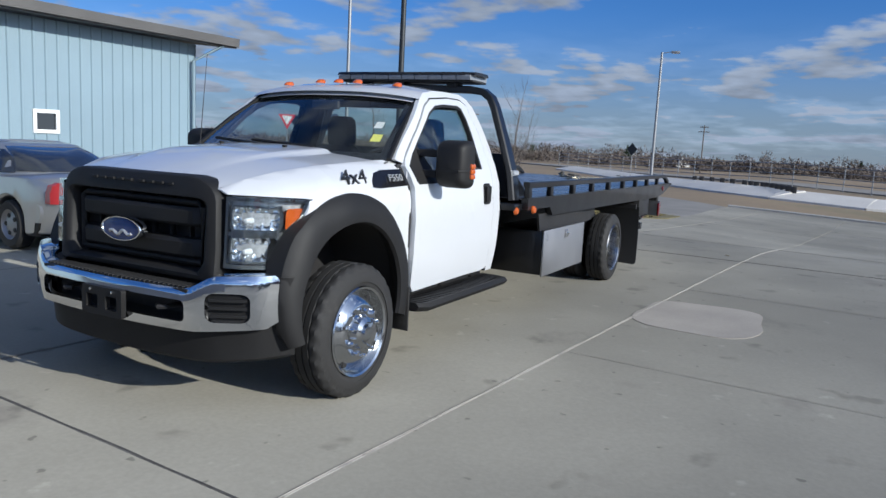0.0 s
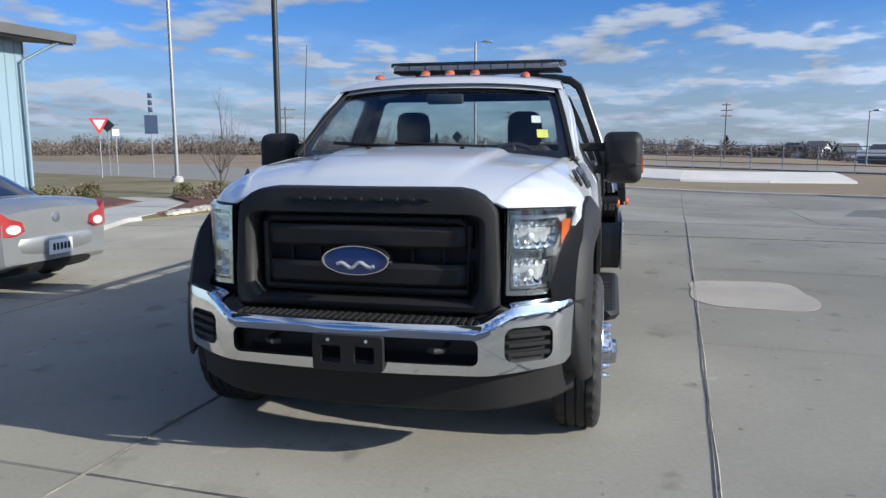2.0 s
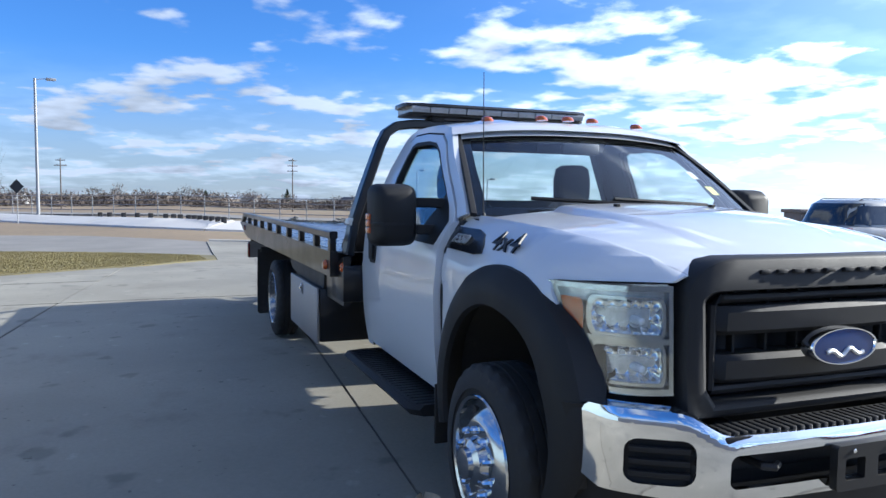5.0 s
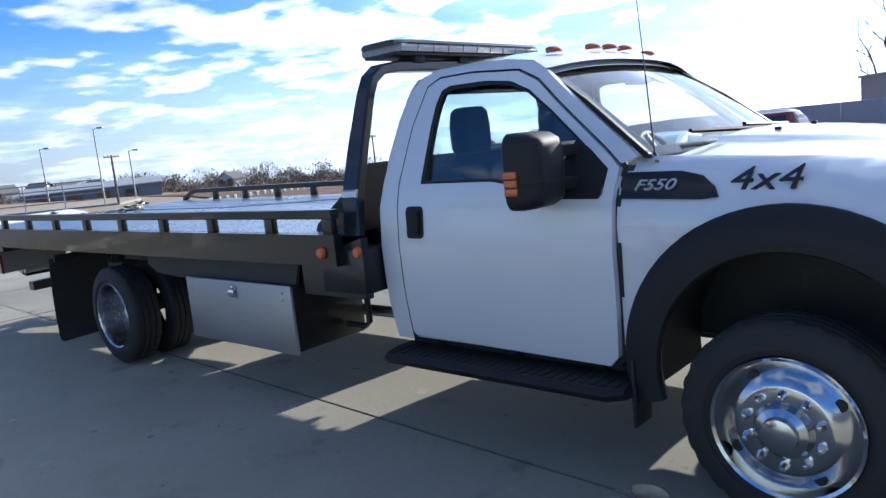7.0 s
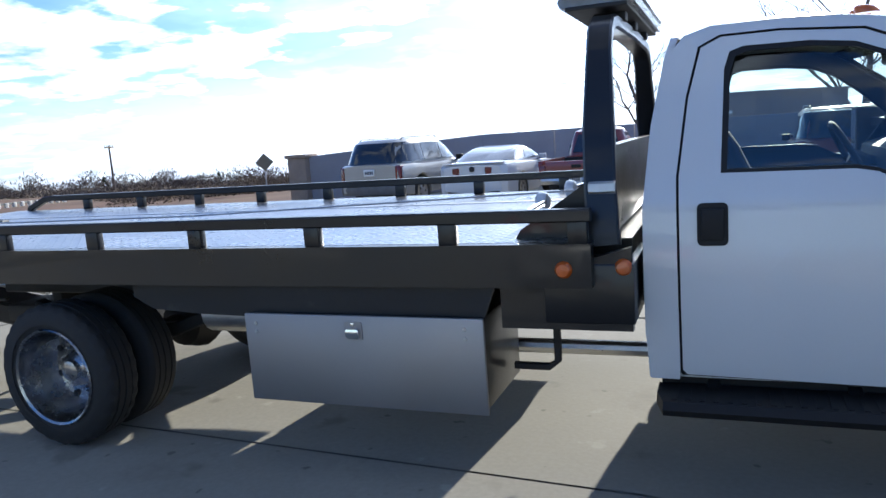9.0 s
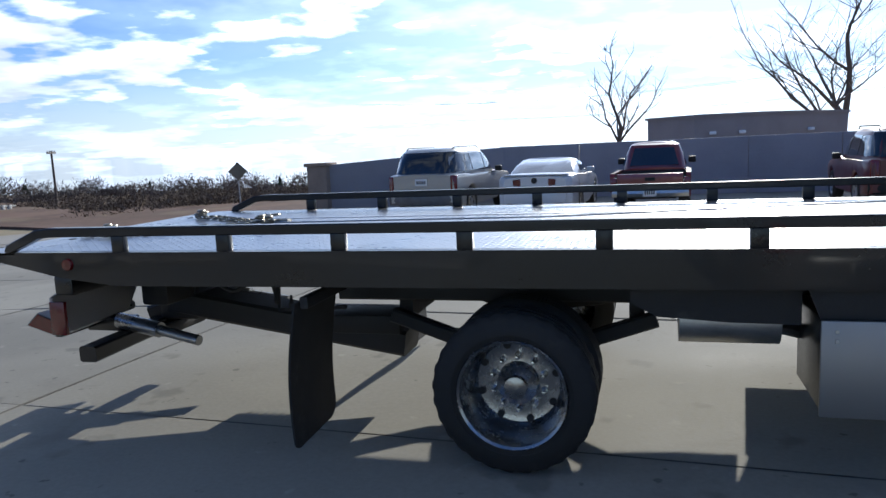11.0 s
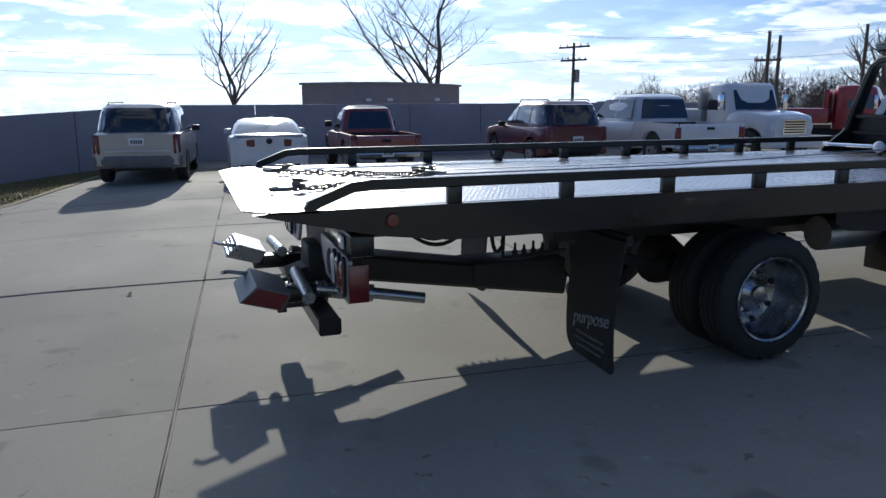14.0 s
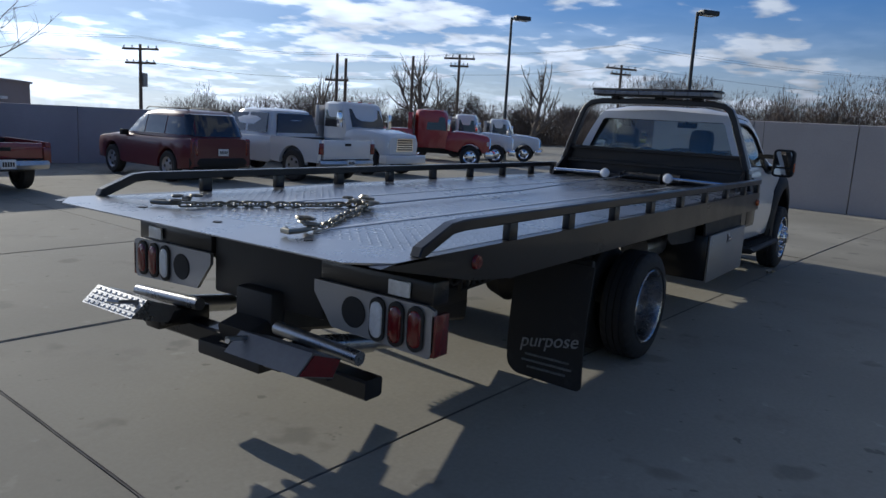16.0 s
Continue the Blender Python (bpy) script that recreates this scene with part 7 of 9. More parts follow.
def sedan():
    def extra(th, fw, fx0, fx1):
        plate_bars(th, -0.035, 0.46)
        for nm, mt, prof in (("rear_bumper", "silver", ((0.20, 0.36), (0.03, 0.37), (-0.03, 0.44), (-0.045, 0.52), (-0.03, 0.575), (0.02, 0.59), (0.20, 0.59))), ("lower_valance", "black_plastic", ((0.25, 0.20), (0.10, 0.21), (0.02, 0.29), (0.0, 0.375), (0.2, 0.375)))):
            bm = bmesh.new()
            rings = []
            for y in frange(-0.80, 0.80, 18):
                dx = 0.30 * (abs(y) / 0.80) ** 4
                rings.append([(a + dx, y, z) for a, z in prof])
            loft(bm, rings)
            part(nm, bm, M[mt], th)
        bm = bmesh.new()
        lathe(bm, [(0.0, 0.01), (0.05, 0.006), (0.055, 0.0)], (0.0, 0, 0.76), "x", 14, -1)
        part("boot_badge", bm, M["steel"], th)
        side_mirrors(th, 3.0, 0.93, 0.74, "silver")
        for s in (1, -1):
            lamp = lambda u, v, d: Vector((-0.034 + d + 0.16 * (u / 0.80) ** 8, s * u, v))
            bm = bmesh.new()
            sheet(bm, [(0.42, 0.66), (0.50, 0.62), (0.775, 0.615), (0.775, 0.74), (0.755, 0.83), (0.70, 0.87), (0.64, 0.845), (0.58, 0.79), (0.45, 0.75)], [], lamp, 0.10, [0.6, 0.7, 0.75])
            part("tail_lamp", bm, M["bright_red"], th)
            bm = bmesh.new()
            sheet(bm, [(0.545 + 0.075 * math.cos(a), 0.682 + 0.045 * math.sin(a)) for a in frange(0, 5.9, 14)], [], lambda u, v, d: lamp(u, v, d - 0.006), 0.02)
            part("reverse_lamp", bm, M["clear"], th)
    passenger_car("silver four-door sedan parked nose-in towards the metal building", "car", facing(-2.72, -4.52, -94.5), "silver",
                  [(0, 0.33, 0.83, 0.66), (0.12, 0.26, 0.90, 0.76), (0.5, 0.22, 0.92, 0.83), (1.2, 0.2, 0.90, 0.84), (2.6, 0.2, 0.86, 0.84), (3.4, 0.2, 0.82, 0.83), (4.1, 0.22, 0.70, 0.78), (4.35, 0.3, 0.62, 0.62)],
                  [0.92, 3.45], 0.30,
                  [(0.84, 0.55, 3.3, 0.76), (0.92, 0.72, 3.16, 0.745), (1.12, 1.15, 2.72, 0.66), (1.27, 1.6, 2.25, 0.56), (1.30, 1.85, 2.0, 0.45)],
                  [[(1.0, 0.93), (1.75, 0.92), (1.75, 1.2), (1.5, 1.2), (1.22, 1.1)], [(1.80, 0.92), (2.85, 0.92), (2.5, 1.12), (2.3, 1.2), (1.80, 1.2)]],
                  (0.93, 1.24), (0.95, 1.24), None, extra, "sedan")


sedan()


def white_suv():
    def extra(th, fw, fx0, fx1):
        rear_bumper(th, 0.0, 0.34, 0.60, 0.82, "grey_steel")
        plate_bars(th, -0.02, 0.86, 0.14)
        side_mirrors(th, 2.95, 1.02, 0.80, "black_plastic")
        for s in (1, -1):
            bm = bmesh.new()
            tube(bm, [(0.55, s * 0.55, 1.56), (0.65, s * 0.55, 1.605), (2.2, s * 0.55, 1.605), (2.3, s * 0.55, 1.56)], 0.013, 6)
            part("roof_rack", bm, M["black_plastic"], th)
        bm = bmesh.new()
        box(bm, -0.025, 0.02, -0.6, 0.6, 0.66, 0.70, 0.008)
        part("tailgate_trim", bm, M["silver"], th)
    passenger_car("pale silver sport utility wagon parked facing the wall", "car", facing(-9.20, 10.95, 84.5), "pale_silver",
                  [(0, 0.42, 1.0, 0.74), (0.1, 0.36, 1.04, 0.82), (0.6, 0.30, 1.04, 0.85), (2.9, 0.30, 1.0, 0.85), (3.3, 0.30, 0.98, 0.84), (4.2, 0.36, 0.90, 0.80), (4.4, 0.45, 0.80, 0.7)],
                  [0.95, 3.5], 0.34,
                  [(0.98, 0.03, 3.25, 0.82), (1.06, 0.05, 3.1, 0.81), (1.30, 0.16, 2.78, 0.75), (1.50, 0.28, 2.42, 0.69), (1.57, 0.42, 2.15, 0.61)],
                  [[(0.24, 1.07), (1.1, 1.06), (1.1, 1.45), (0.44, 1.45)], [(1.16, 1.06), (2.0, 1.05), (2.0, 1.455), (1.16, 1.455)], [(2.06, 1.05), (2.88, 1.04), (2.52, 1.36), (2.38, 1.45), (2.06, 1.455)]],
                  (1.08, 1.48), (1.03, 1.51), (0.67, 0.80, 0.62, 1.0), extra, "suv", 0.015)


def white_coupe():
    def extra(th, fw, fx0, fx1):
        rear_bumper(th, 0.0, 0.30, 0.62, 0.76, "white")
        bm = bmesh.new()
        box(bm, -0.02, 0.2, -0.6, 0.6, 0.24, 0.36, 0.02)
        part("lower_valance", bm, M["black_plastic"], th)
        bm = bmesh.new()
        lathe(bm, [(0.0, 0.012), (0.06, 0.008), (0.065, 0.0)], (-0.01, 0, 0.86), "x", 14, -1)
        part("boot_badge", bm, M["frame"], th)
        bm = bmesh.new()
        box(bm, 0.0, 0.22, -0.68, 0.68, 0.975, 1.0, 0.01)
        part("spoiler", bm, M["white"], th)
        side_mirrors(th, 2.5, 0.98, 0.74, "white")
    passenger_car("white two-door coupe parked facing the wall", "car", facing(-6.70, 10.75, 86) @ Matrix.Diagonal((0.94, 1, 0.93, 1)), "white",
                  [(0, 0.36, 0.92, 0.66), (0.1, 0.30, 0.97, 0.78), (0.5, 0.24, 0.99, 0.84), (2.0, 0.22, 0.93, 0.84), (3.0, 0.22, 0.92, 0.83), (3.9, 0.26, 0.82, 0.8), (4.15, 0.34, 0.72, 0.7)],
                  [0.92, 3.3], 0.32,
                  [(0.93, 0.45, 3.0, 0.76), (1.0, 0.6, 2.85, 0.745), (1.16, 1.05, 2.4, 0.68), (1.27, 1.5, 2.0, 0.59), (1.30, 1.7, 1.85, 0.49)],
                  [[(1.35, 1.0), (2.55, 0.99), (2.1, 1.17), (1.9, 1.23), (1.55, 1.225)]],
                  (1.0, 1.26), (1.01, 1.25), (0.29, 0.66, 0.74, 0.90), extra, "coupe")


def maroon_suv():
    def extra(th, fw, fx0, fx1):
        rear_bumper(th, 0.0, 0.34, 0.58, 0.80, "black_plastic")
        plate_bars(th, -0.03, 0.70, 0.13)
        side_mirrors(th, 2.75, 1.0, 0.78, "black_plastic")
        for s in (1, -1):
            bm = bmesh.new()
            tube(bm, [(0.5, s * 0.53, 1.58), (0.6, s * 0.53, 1.62), (2.2, s * 0.53, 1.62), (2.3, s * 0.53, 1.57)], 0.014, 6)
            part("roof_rack", bm, M["black_plastic"], th)
    passenger_car("dark maroon sport utility wagon parked beside a white pickup", "car", facing(0.2, 10.45, 88) @ Matrix.Diagonal((0.93, 0.98, 0.98, 1)), "maroon",
                  [(0, 0.40, 0.98, 0.74), (0.1, 0.34, 1.02, 0.82), (0.6, 0.30, 1.0, 0.86), (2.9, 0.30, 0.98, 0.86), (3.3, 0.30, 0.97, 0.85), (4.1, 0.36, 0.88, 0.80), (4.3, 0.45, 0.78, 0.7)],
                  [0.9, 3.4], 0.34,
                  [(0.98, 0.02, 3.1, 0.80), (1.06, 0.05, 3.0, 0.785), (1.3, 0.16, 2.65, 0.73), (1.5, 0.28, 2.3, 0.67), (1.57, 0.45, 2.05, 0.6)],
                  [[(0.3, 1.06), (1.05, 1.05), (1.05, 1.44), (0.5, 1.44)], [(1.1, 1.05), (1.9, 1.04), (1.9, 1.45), (1.1, 1.45)], [(1.95, 1.04), (2.75, 1.03), (2.4, 1.36), (2.25, 1.45), (1.95, 1.45)]],
                  (1.06, 1.48), (1.04, 1.52), (0.62, 0.78, 0.62, 1.0), extra, "suv", 0.015)


white_suv()
white_coupe()
maroon_suv()


def pickup(label, m, paint, W, roof, crew, L=5.0, wr=0.36, chrome_tail=True):
    """Pickup with an open bed; tail at x = 0."""
    th = thing("pickup_truck", label, "pickup truck", m)
    belt, bedl = 1.02 * roof / 1.65, 1.75
    cabx = 2.35 if crew else 1.5
    # bed: two sides with arches, tailgate, floor, front wall
    for s in (1, -1):
        ol = [(0.05, 0.50), (0.95 - wr * 1.22, 0.50)] + arc(0.95, wr, wr * 1.25, 175, 5, 12) + [(bedl, 0.46), (bedl, belt), (0.03, belt), (0.0, belt - 0.06)]
        bm = bmesh.new()
        sheet(bm, ol, [], lambda u, v, d: Vector((u, s * (W - 0.015 * abs(v - 0.75) - d), v)), 0.09, [0.5, 1.0], [0.6, 0.75, 0.9])
        part("bed_side", bm, M[paint], th)
        car_wheel(th, 0.95, s * (W - 0.13), wr, s, 0.22)
        bm = bmesh.new()
        box(bm, -0.02, 0.06, s * (W - 0.14), s * (W - 0.005), belt - 0.34, belt - 0.08, 0.012)
        part("tail_lamp", bm, M["red"], th)
    bm = bmesh.new()
    box(bm, -0.005, 0.07, -W + 0.15, W - 0.15, 0.58, belt - 0.01, 0.012)
    tg = part("tailgate", bm, M[paint], th)
    bm = bmesh.new()
    box(bm, -0.018, 0.0, -0.1, 0.1, belt - 0.14, belt - 0.08, 0.005)
    part("tailgate_handle", bm, M["black_plastic"], tg)
    bm = bmesh.new()
    box(bm, 0.05, bedl, -W + 0.1, W - 0.1, 0.52, 0.58)
    box(bm, bedl - 0.05, bedl, -W + 0.1, W - 0.1, 0.52, belt - 0.02)
    part("bed_floor", bm, M["frame"], th)
    rear_bumper(th, -0.08, 0.40, 0.56, W - 0.04, "steel" if chrome_tail else "black_plastic")
    plate_bars(th, -0.13, 0.50, 0.13)
    # cab and hood
    x0, x1 = bedl + 0.03, L
    bm = bmesh.new()
    fw_x = L - 0.85
    body_loft(bm, [(x0, 0.42, belt, W - 0.02), (x0 + 0.1, 0.38, belt, W), (bedl + cabx, 0.38, belt - 0.01, W), (fw_x, 0.4, belt - 0.04, W), (L - 0.15, 0.45, belt - 0.10, W - 0.05), (L, 0.5, belt - 0.16, W - 0.15)], [fw_x], wr)
    part("body", bm, M[paint], th)
    gh = [(belt - 0.02, x0 + 0.0, bedl + cabx + 0.1, W - 0.08), (belt + 0.06, x0 + 0.02, bedl + cabx, W - 0.095), (belt + (roof - belt) * 0.6, x0 + 0.10, bedl + cabx - 0.38, W - 0.17), (roof - 0.04, x0 + 0.18, bedl + cabx - 0.68, W - 0.25), (roof, x0 + 0.32, bedl + cabx - 0.85, W - 0.34)]
    bm = bmesh.new()
    greenhouse(bm, gh)
    part("cabin", bm, M[paint], th)
    fx0, fx1, fw = (lerp_table([(g[0], g[k]) for g in gh]) for k in (1, 2, 3))
    zb, zt = belt + 0.07, roof - 0.10
    cuts = [(x0 + 0.28, bedl + cabx - 0.28)] if not crew else [(x0 + 0.25, x0 + 1.0), (x0 + 1.08, bedl + cabx - 0.22)]
    for s in (1, -1):
        for i, (a, b) in enumerate(cuts):
            last = i == len(cuts) - 1
            ol = [(a, zb), (b, zb), (b - (0.42 if last else 0), zt - (0.02 if last else 0)), (a + (0.08 if i == 0 else 0), zt)]
            bm = bmesh.new()
            sheet(bm, ol, [], lambda u, v, d: Vector((u, s * (fw(v) + 0.008 - d), v)), 0.025)
            part("window", bm, M["dark_glass"], th, smooth=0)
        car_wheel(th, fw_x, s * (W - 0.13), wr, s, 0.22)
    wa, wb = fw(zb) - 0.16, fw(zt) - 0.14
    pane(th, [(fx0(zb), wa, zb), (fx0(zb), -wa, zb), (fx0(zt), -wb, zt), (fx0(zt), wb, zt)], "rear_window", 0.012)
    pane(th, [(fx1(zb), -wa, zb), (fx1(zb), wa, zb), (fx1(zt), wb, zt), (fx1(zt), -wb, zt)], "windscreen", 0.012)
    side_mirrors(th, bedl + cabx - 0.25, belt + 0.13, W - 0.06, "black_plastic")
    bm = bmesh.new()
    box(bm, 0.2, L - 0.3, -0.5, 0.5, 0.36, 0.5)
    part("underbody", bm, M["frame"], th)
    return th


pickup("dark red pickup truck parked facing the wall", facing(-4.40, 10.2, 87) @ Matrix.Diagonal((1, 0.95, 1.06, 1)), "red_paint", 0.79, 1.36, False, 4.5, 0.33)
pickup("white crew-cab pickup truck with red tail lamps", facing(3.0, 9.35, 88), "white", 0.93, 1.68, True, 5.3, 0.38)
pickup("dark pickup truck parked in front of the tan building", facing(9.6, 24.0, 60), "black_paint", 0.9, 1.6, True, 5.2, 0.38)


def work_truck(label, m, paint, scale, sleeper=0.0, box_len=0.0, name="truck", chrome_front=True):
    """A conventional truck, nose along x; origin under the front bumper."""
    th = thing(name, label, "truck", m @ Matrix.Scale(scale, 4))
    W = 0.95
    bm = bmesh.new()
    body_loft(bm, [(-2.0, 0.75, 1.35, 0.92), (-1.9, 0.7, 1.4, 0.95), (-1.45, 0.62, 1.50, 0.95), (-0.75, 0.6, 1.46, 0.88), (-0.15, 0.62, 1.36, 0.78), (-0.02, 0.72, 1.25, 0.68)], [-0.85], 0.45)
    part("hood", bm, M[paint], th)
    gh = [(0.75, -3.0 - sleeper, -1.75, 1.0), (1.5, -3.0 - sleeper, -1.62, 1.0), (2.1, -2.98 - sleeper, -1.84, 0.985), (2.26, -2.96 - sleeper, -1.92, 0.965), (2.33, -2.9 - sleeper, -2.02, 0.90)]
    bm = bmesh.new()
    greenhouse(bm, gh)
    part("cab", bm, M[paint], th)
    pane(th, [(-1.63, -0.78, 1.52), (-1.63, 0.78, 1.52), (-1.88, 0.74, 2.12), (-1.88, -0.74, 2.12)], "windscreen", 0.012)
    for s in (1, -1):
        bm = bmesh.new()
        sheet(bm, [(-2.75, 1.5), (-1.9, 1.5), (-2.0, 2.05), (-2.72, 2.08)], [], lambda u, v, d: Vector((u, s * (1.008 - max(0, v - 1.5) * 0.05 - d), v)), 0.03)
        part("window", bm, M["dark_glass"], th, smooth=0)
        bm = bmesh.new()
        box(bm, -0.22, -0.06, s * 0.52, s * 0.76, 0.92, 1.12, 0.03)
        part("headlight", bm, M["clear"], th)
        bm = bmesh.new()
        bar(bm, [(-1.85, s * 1.0, 1.75), (-1.8, s * 1.2, 1.75)], 0.03, 0.03, (0, 0, 1))
        box(bm, -1.88, -1.76, s * 1.14, s * 1.30, 1.5, 1.98, 0.02)
        part("mirror", bm, M["chrome"], th)
        car_wheel(th, -0.85, s * 0.86, 0.45, s, 0.26, "chrome")
        car_wheel(th, -4.9 - sleeper, s * 0.86, 0.45, s, 0.26, "chrome")
        car_wheel(th, -4.9 - sleeper, s * 0.58, 0.45, s, 0.26, "steel")
    bm = bmesh.new()
    sheet(bm, [(-0.42, 0.82), (0.42, 0.82), (0.38, 1.24), (-0.38, 1.24)], [], lambda u, v, d: Vector((0.03 - d, u, v)), 0.05)
    gr = part("grille", bm, M["chrome"], th)
    for i in range(5):
        bm = bmesh.new()
        box(bm, 0.02, 0.045, -0.36, 0.36, 0.86 + i * 0.075, 0.90 + i * 0.075, 0.004)
        part("grille_bar", bm, M["frame"], gr)
    bm = bmesh.new()
    box(bm, -0.2, 0.14, -1.0, 1.0, 0.42, 0.70, 0.04)
    part("front_bumper", bm, M["chrome" if chrome_front else paint], th)
    bm = bmesh.new()
    box(bm, -6.4 - sleeper, -0.3, -0.42, 0.42, 0.5, 0.75)
    part("chassis_frame", bm, M["frame"], th)
    if box_len:
        bm = bmesh.new()
        box(bm, -3.1 - sleeper - box_len, -3.05 - sleeper, -1.02, 1.02, 0.95, 1.5, 0.02)
        box(bm, -3.25 - sleeper, -3.08 - sleeper, -1.0, 1.0, 1.5, 2.2, 0.02)
        part("flat_bed", bm, M["alu"] if paint == "white" else M[paint], th)
    for y in (-0.5, 0.0, 0.5):
        bm = bmesh.new()
        box(bm, -2.15, -2.07, y - 0.04, y + 0.04, 2.31, 2.37, 0.01)
        part("roof_lamp", bm, M["amber"], th)
    return th


work_truck("white medium-duty truck facing out from the wall", facing(6.35, 10.3, -92), "white", 0.86, 0.0, 2.8, chrome_front=False)
work_truck("red heavy tow truck with chrome wheels", facing(13.6, 12.0, -55), "bright_red", 0.86, 0.3, 3.2)
work_truck("white flatbed truck parked in the far row", facing(17.4, 13.2, -60), "white", 0.84, 0.0, 3.0)
work_truck("white service truck parked in the far row", facing(20.6, 13.6, -65), "white", 0.80, 0.0, 3.0)

# ---- poles, signs, trees and the far country ----


def light_pole(label, x, y, h, r, mt, base=None, head=True, yaw=0.0, arm=0.5, name="street_lamp", two=False):
    th = thing(name, label, "lamp post", facing(x, y, yaw))
    z0 = 0.0
    if base:
        bm = bmesh.new()
        lathe(bm, [(base[0], -0.3), (base[0], base[1] - 0.03), (base[0] - 0.03, base[1]), (0.0, base[1])], (0, 0, 0), "z", 24)
        part("concrete_base", bm, M["kerb"], th, "round pale concrete base")
        z0 = base[1]
        bm = bmesh.new()
        box(bm, -0.2, 0.2, -0.2, 0.2, z0, z0 + 0.07, 0.015)
        part("base_cover", bm, M[mt], th)
    bm = bmesh.new()
    tube(bm, [(0, 0, z0), (0, 0, h)], r, 12, r * 0.72)
    part("pole", bm, M[mt], th)
    if head:
        for s in ((1, -1) if two else (1,)):
            bm = bmesh.new()
            bar(bm, [(0, 0, h - 0.1), (s * arm, 0, h + 0.02)], 0.06, 0.06)
            part("arm", bm, M[mt], th)
            bm = bmesh.new()
            box(bm, min(s * arm, s * (arm + 0.75)), max(s * arm, s * (arm + 0.75)), -0.19, 0.19, h - 0.09, h + 0.10, 0.03)
            hd = part("lamp_head", bm, M[mt], th)
            bm = bmesh.new()
            box(bm, min(s * (arm + 0.08), s * (arm + 0.65)), max(s * (arm + 0.08), s * (arm + 0.65)), -0.14, 0.14, h - 0.11, h - 0.09)
            part("lens", bm, M["clear"], hd)
    return th


light_pole("dark lamp post on a round concrete base at the lot's edge", -13.9, -7.3, 9.5, 0.085, "pole_dark", (0.34, 0.66), yaw=40, two=True)
light_pole("tall grey lamp mast beside the road", -30.6, -21.0, 14.0, 0.105, "pole_grey", (0.3, 0.25), yaw=60, arm=1.2)
light_pole("tall grey lamp mast beyond the highway fence", -66.0, -11.7, 11.6, 0.14, "pole_grey", yaw=100, arm=0.8)
light_pole("grey lamp mast in the far lot", 19.9, 15.2, 6.5, 0.075, "pole_dark", (0.2, 0.5), yaw=-35, arm=0.15)
light_pole("dark lamp mast beyond the end wall", 19.5, 6.6, 6.3, 0.085, "pole_dark", yaw=-35, arm=0.15)
for x, y, h in ((-91.7, 30.2, 6.4), (-89.8, 35.9, 8.6), (-88.5, 39.2, 5.8)):
    light_pole("thin grey lamp mast standing in the far fields", x, y, h, 0.10, "pole_grey", yaw=30, arm=0.6)


def utility_pole(x, y, h, label="weathered wooden utility pole with cross arms", arms=((0.95, 1.2), (0.80, 1.0)), yaw=20, can=False):
    th = thing("utility_pole", label, "utility pole", facing(x, y, yaw), "utility poles")
    bm = bmesh.new()
    tube(bm, [(0, 0, -0.5), (0, 0, h)], 0.115, 10, 0.08)
    part("pole", bm, M["wood"], th)
    for f, w in arms:
        bm = bmesh.new()
        box(bm, -0.06, 0.06, -w, w, h * f - 0.06, h * f + 0.06, 0.01)
        arm = part("cross_arm", bm, M["wood"], th)
        for k in (-0.9, -0.45, 0.45, 0.9):
            bm = bmesh.new()
            tube(bm, [(0, w * k, h * f + 0.05), (0, w * k, h * f + 0.2)], 0.035, 6)
            part("insulator", bm, M["pole_grey"], arm)
    if can:
        bm = bmesh.new()
        lathe(bm, [(0.0, -0.4), (0.2, -0.38), (0.2, 0.38), (0.0, 0.4)], (0.3, 0, h * 0.62), "z", 12)
        part("transformer", bm, M["pole_grey"], th)
    return th


utility_pole(14.7, 36.6, 5.2, can=True)
utility_pole(20.3, 26.5, 5.1, arms=((0.72, 0.7),))
utility_pole(20.9, 26.4, 4.9, arms=())
utility_pole(24.8, 24.7, 5.4, arms=())
utility_pole(29.0, 24.3, 5.9, arms=((0.96, 1.0), (0.88, 0.6)))
utility_pole(36.5, 16.6, 5.9, arms=((0.96, 1.2), (0.90, 0.8)), yaw=60)
utility_pole(-79, -37.2, 6.6, yaw=40)
utility_pole(-112, -86, 6.0, yaw=40)
utility_pole(-128, 19.5, 9.2, arms=((0.96, 0.7), (0.86, 0.9), (0.76, 0.9)), yaw=0)
utility_pole(-128, -17, 8.0, arms=((0.96, 0.7), (0.86, 0.9)), yaw=0)
utility_pole(-52, 46, 4.6, arms=((0.96, 0.8),))
utility_pole(-60, 24, 4.0, arms=((0.96, 0.8),))


def wires():
    bm = bmesh.new()
    pts = [(-30, 60, 5.6), (14.7, 36.6, 5.3), (20.3, 26.5, 4.9), (29.0, 24.3, 5.8), (36.5, 16.6, 7.1), (70, -10, 7.5)]
    for off, dz in ((-0.8, 0), (0.8, 0), (0.0, -1.3)):
        for a, b in zip(pts, pts[1:]):
            va, vb = Vector(a), Vector(b)
            sag = 0.02 * (vb - va).length
            tube(bm, [va.lerp(vb, t) + Vector((off * 0.5, off * 0.5, dz - sag * 4 * t * (1 - t))) for t in frange(0, 1, 10)], 0.008, 4)
    return tagged(link("power_lines", bm, M["frame"]), "thin sagging power lines between wooden poles", "power line", kind="stuff")


wires()


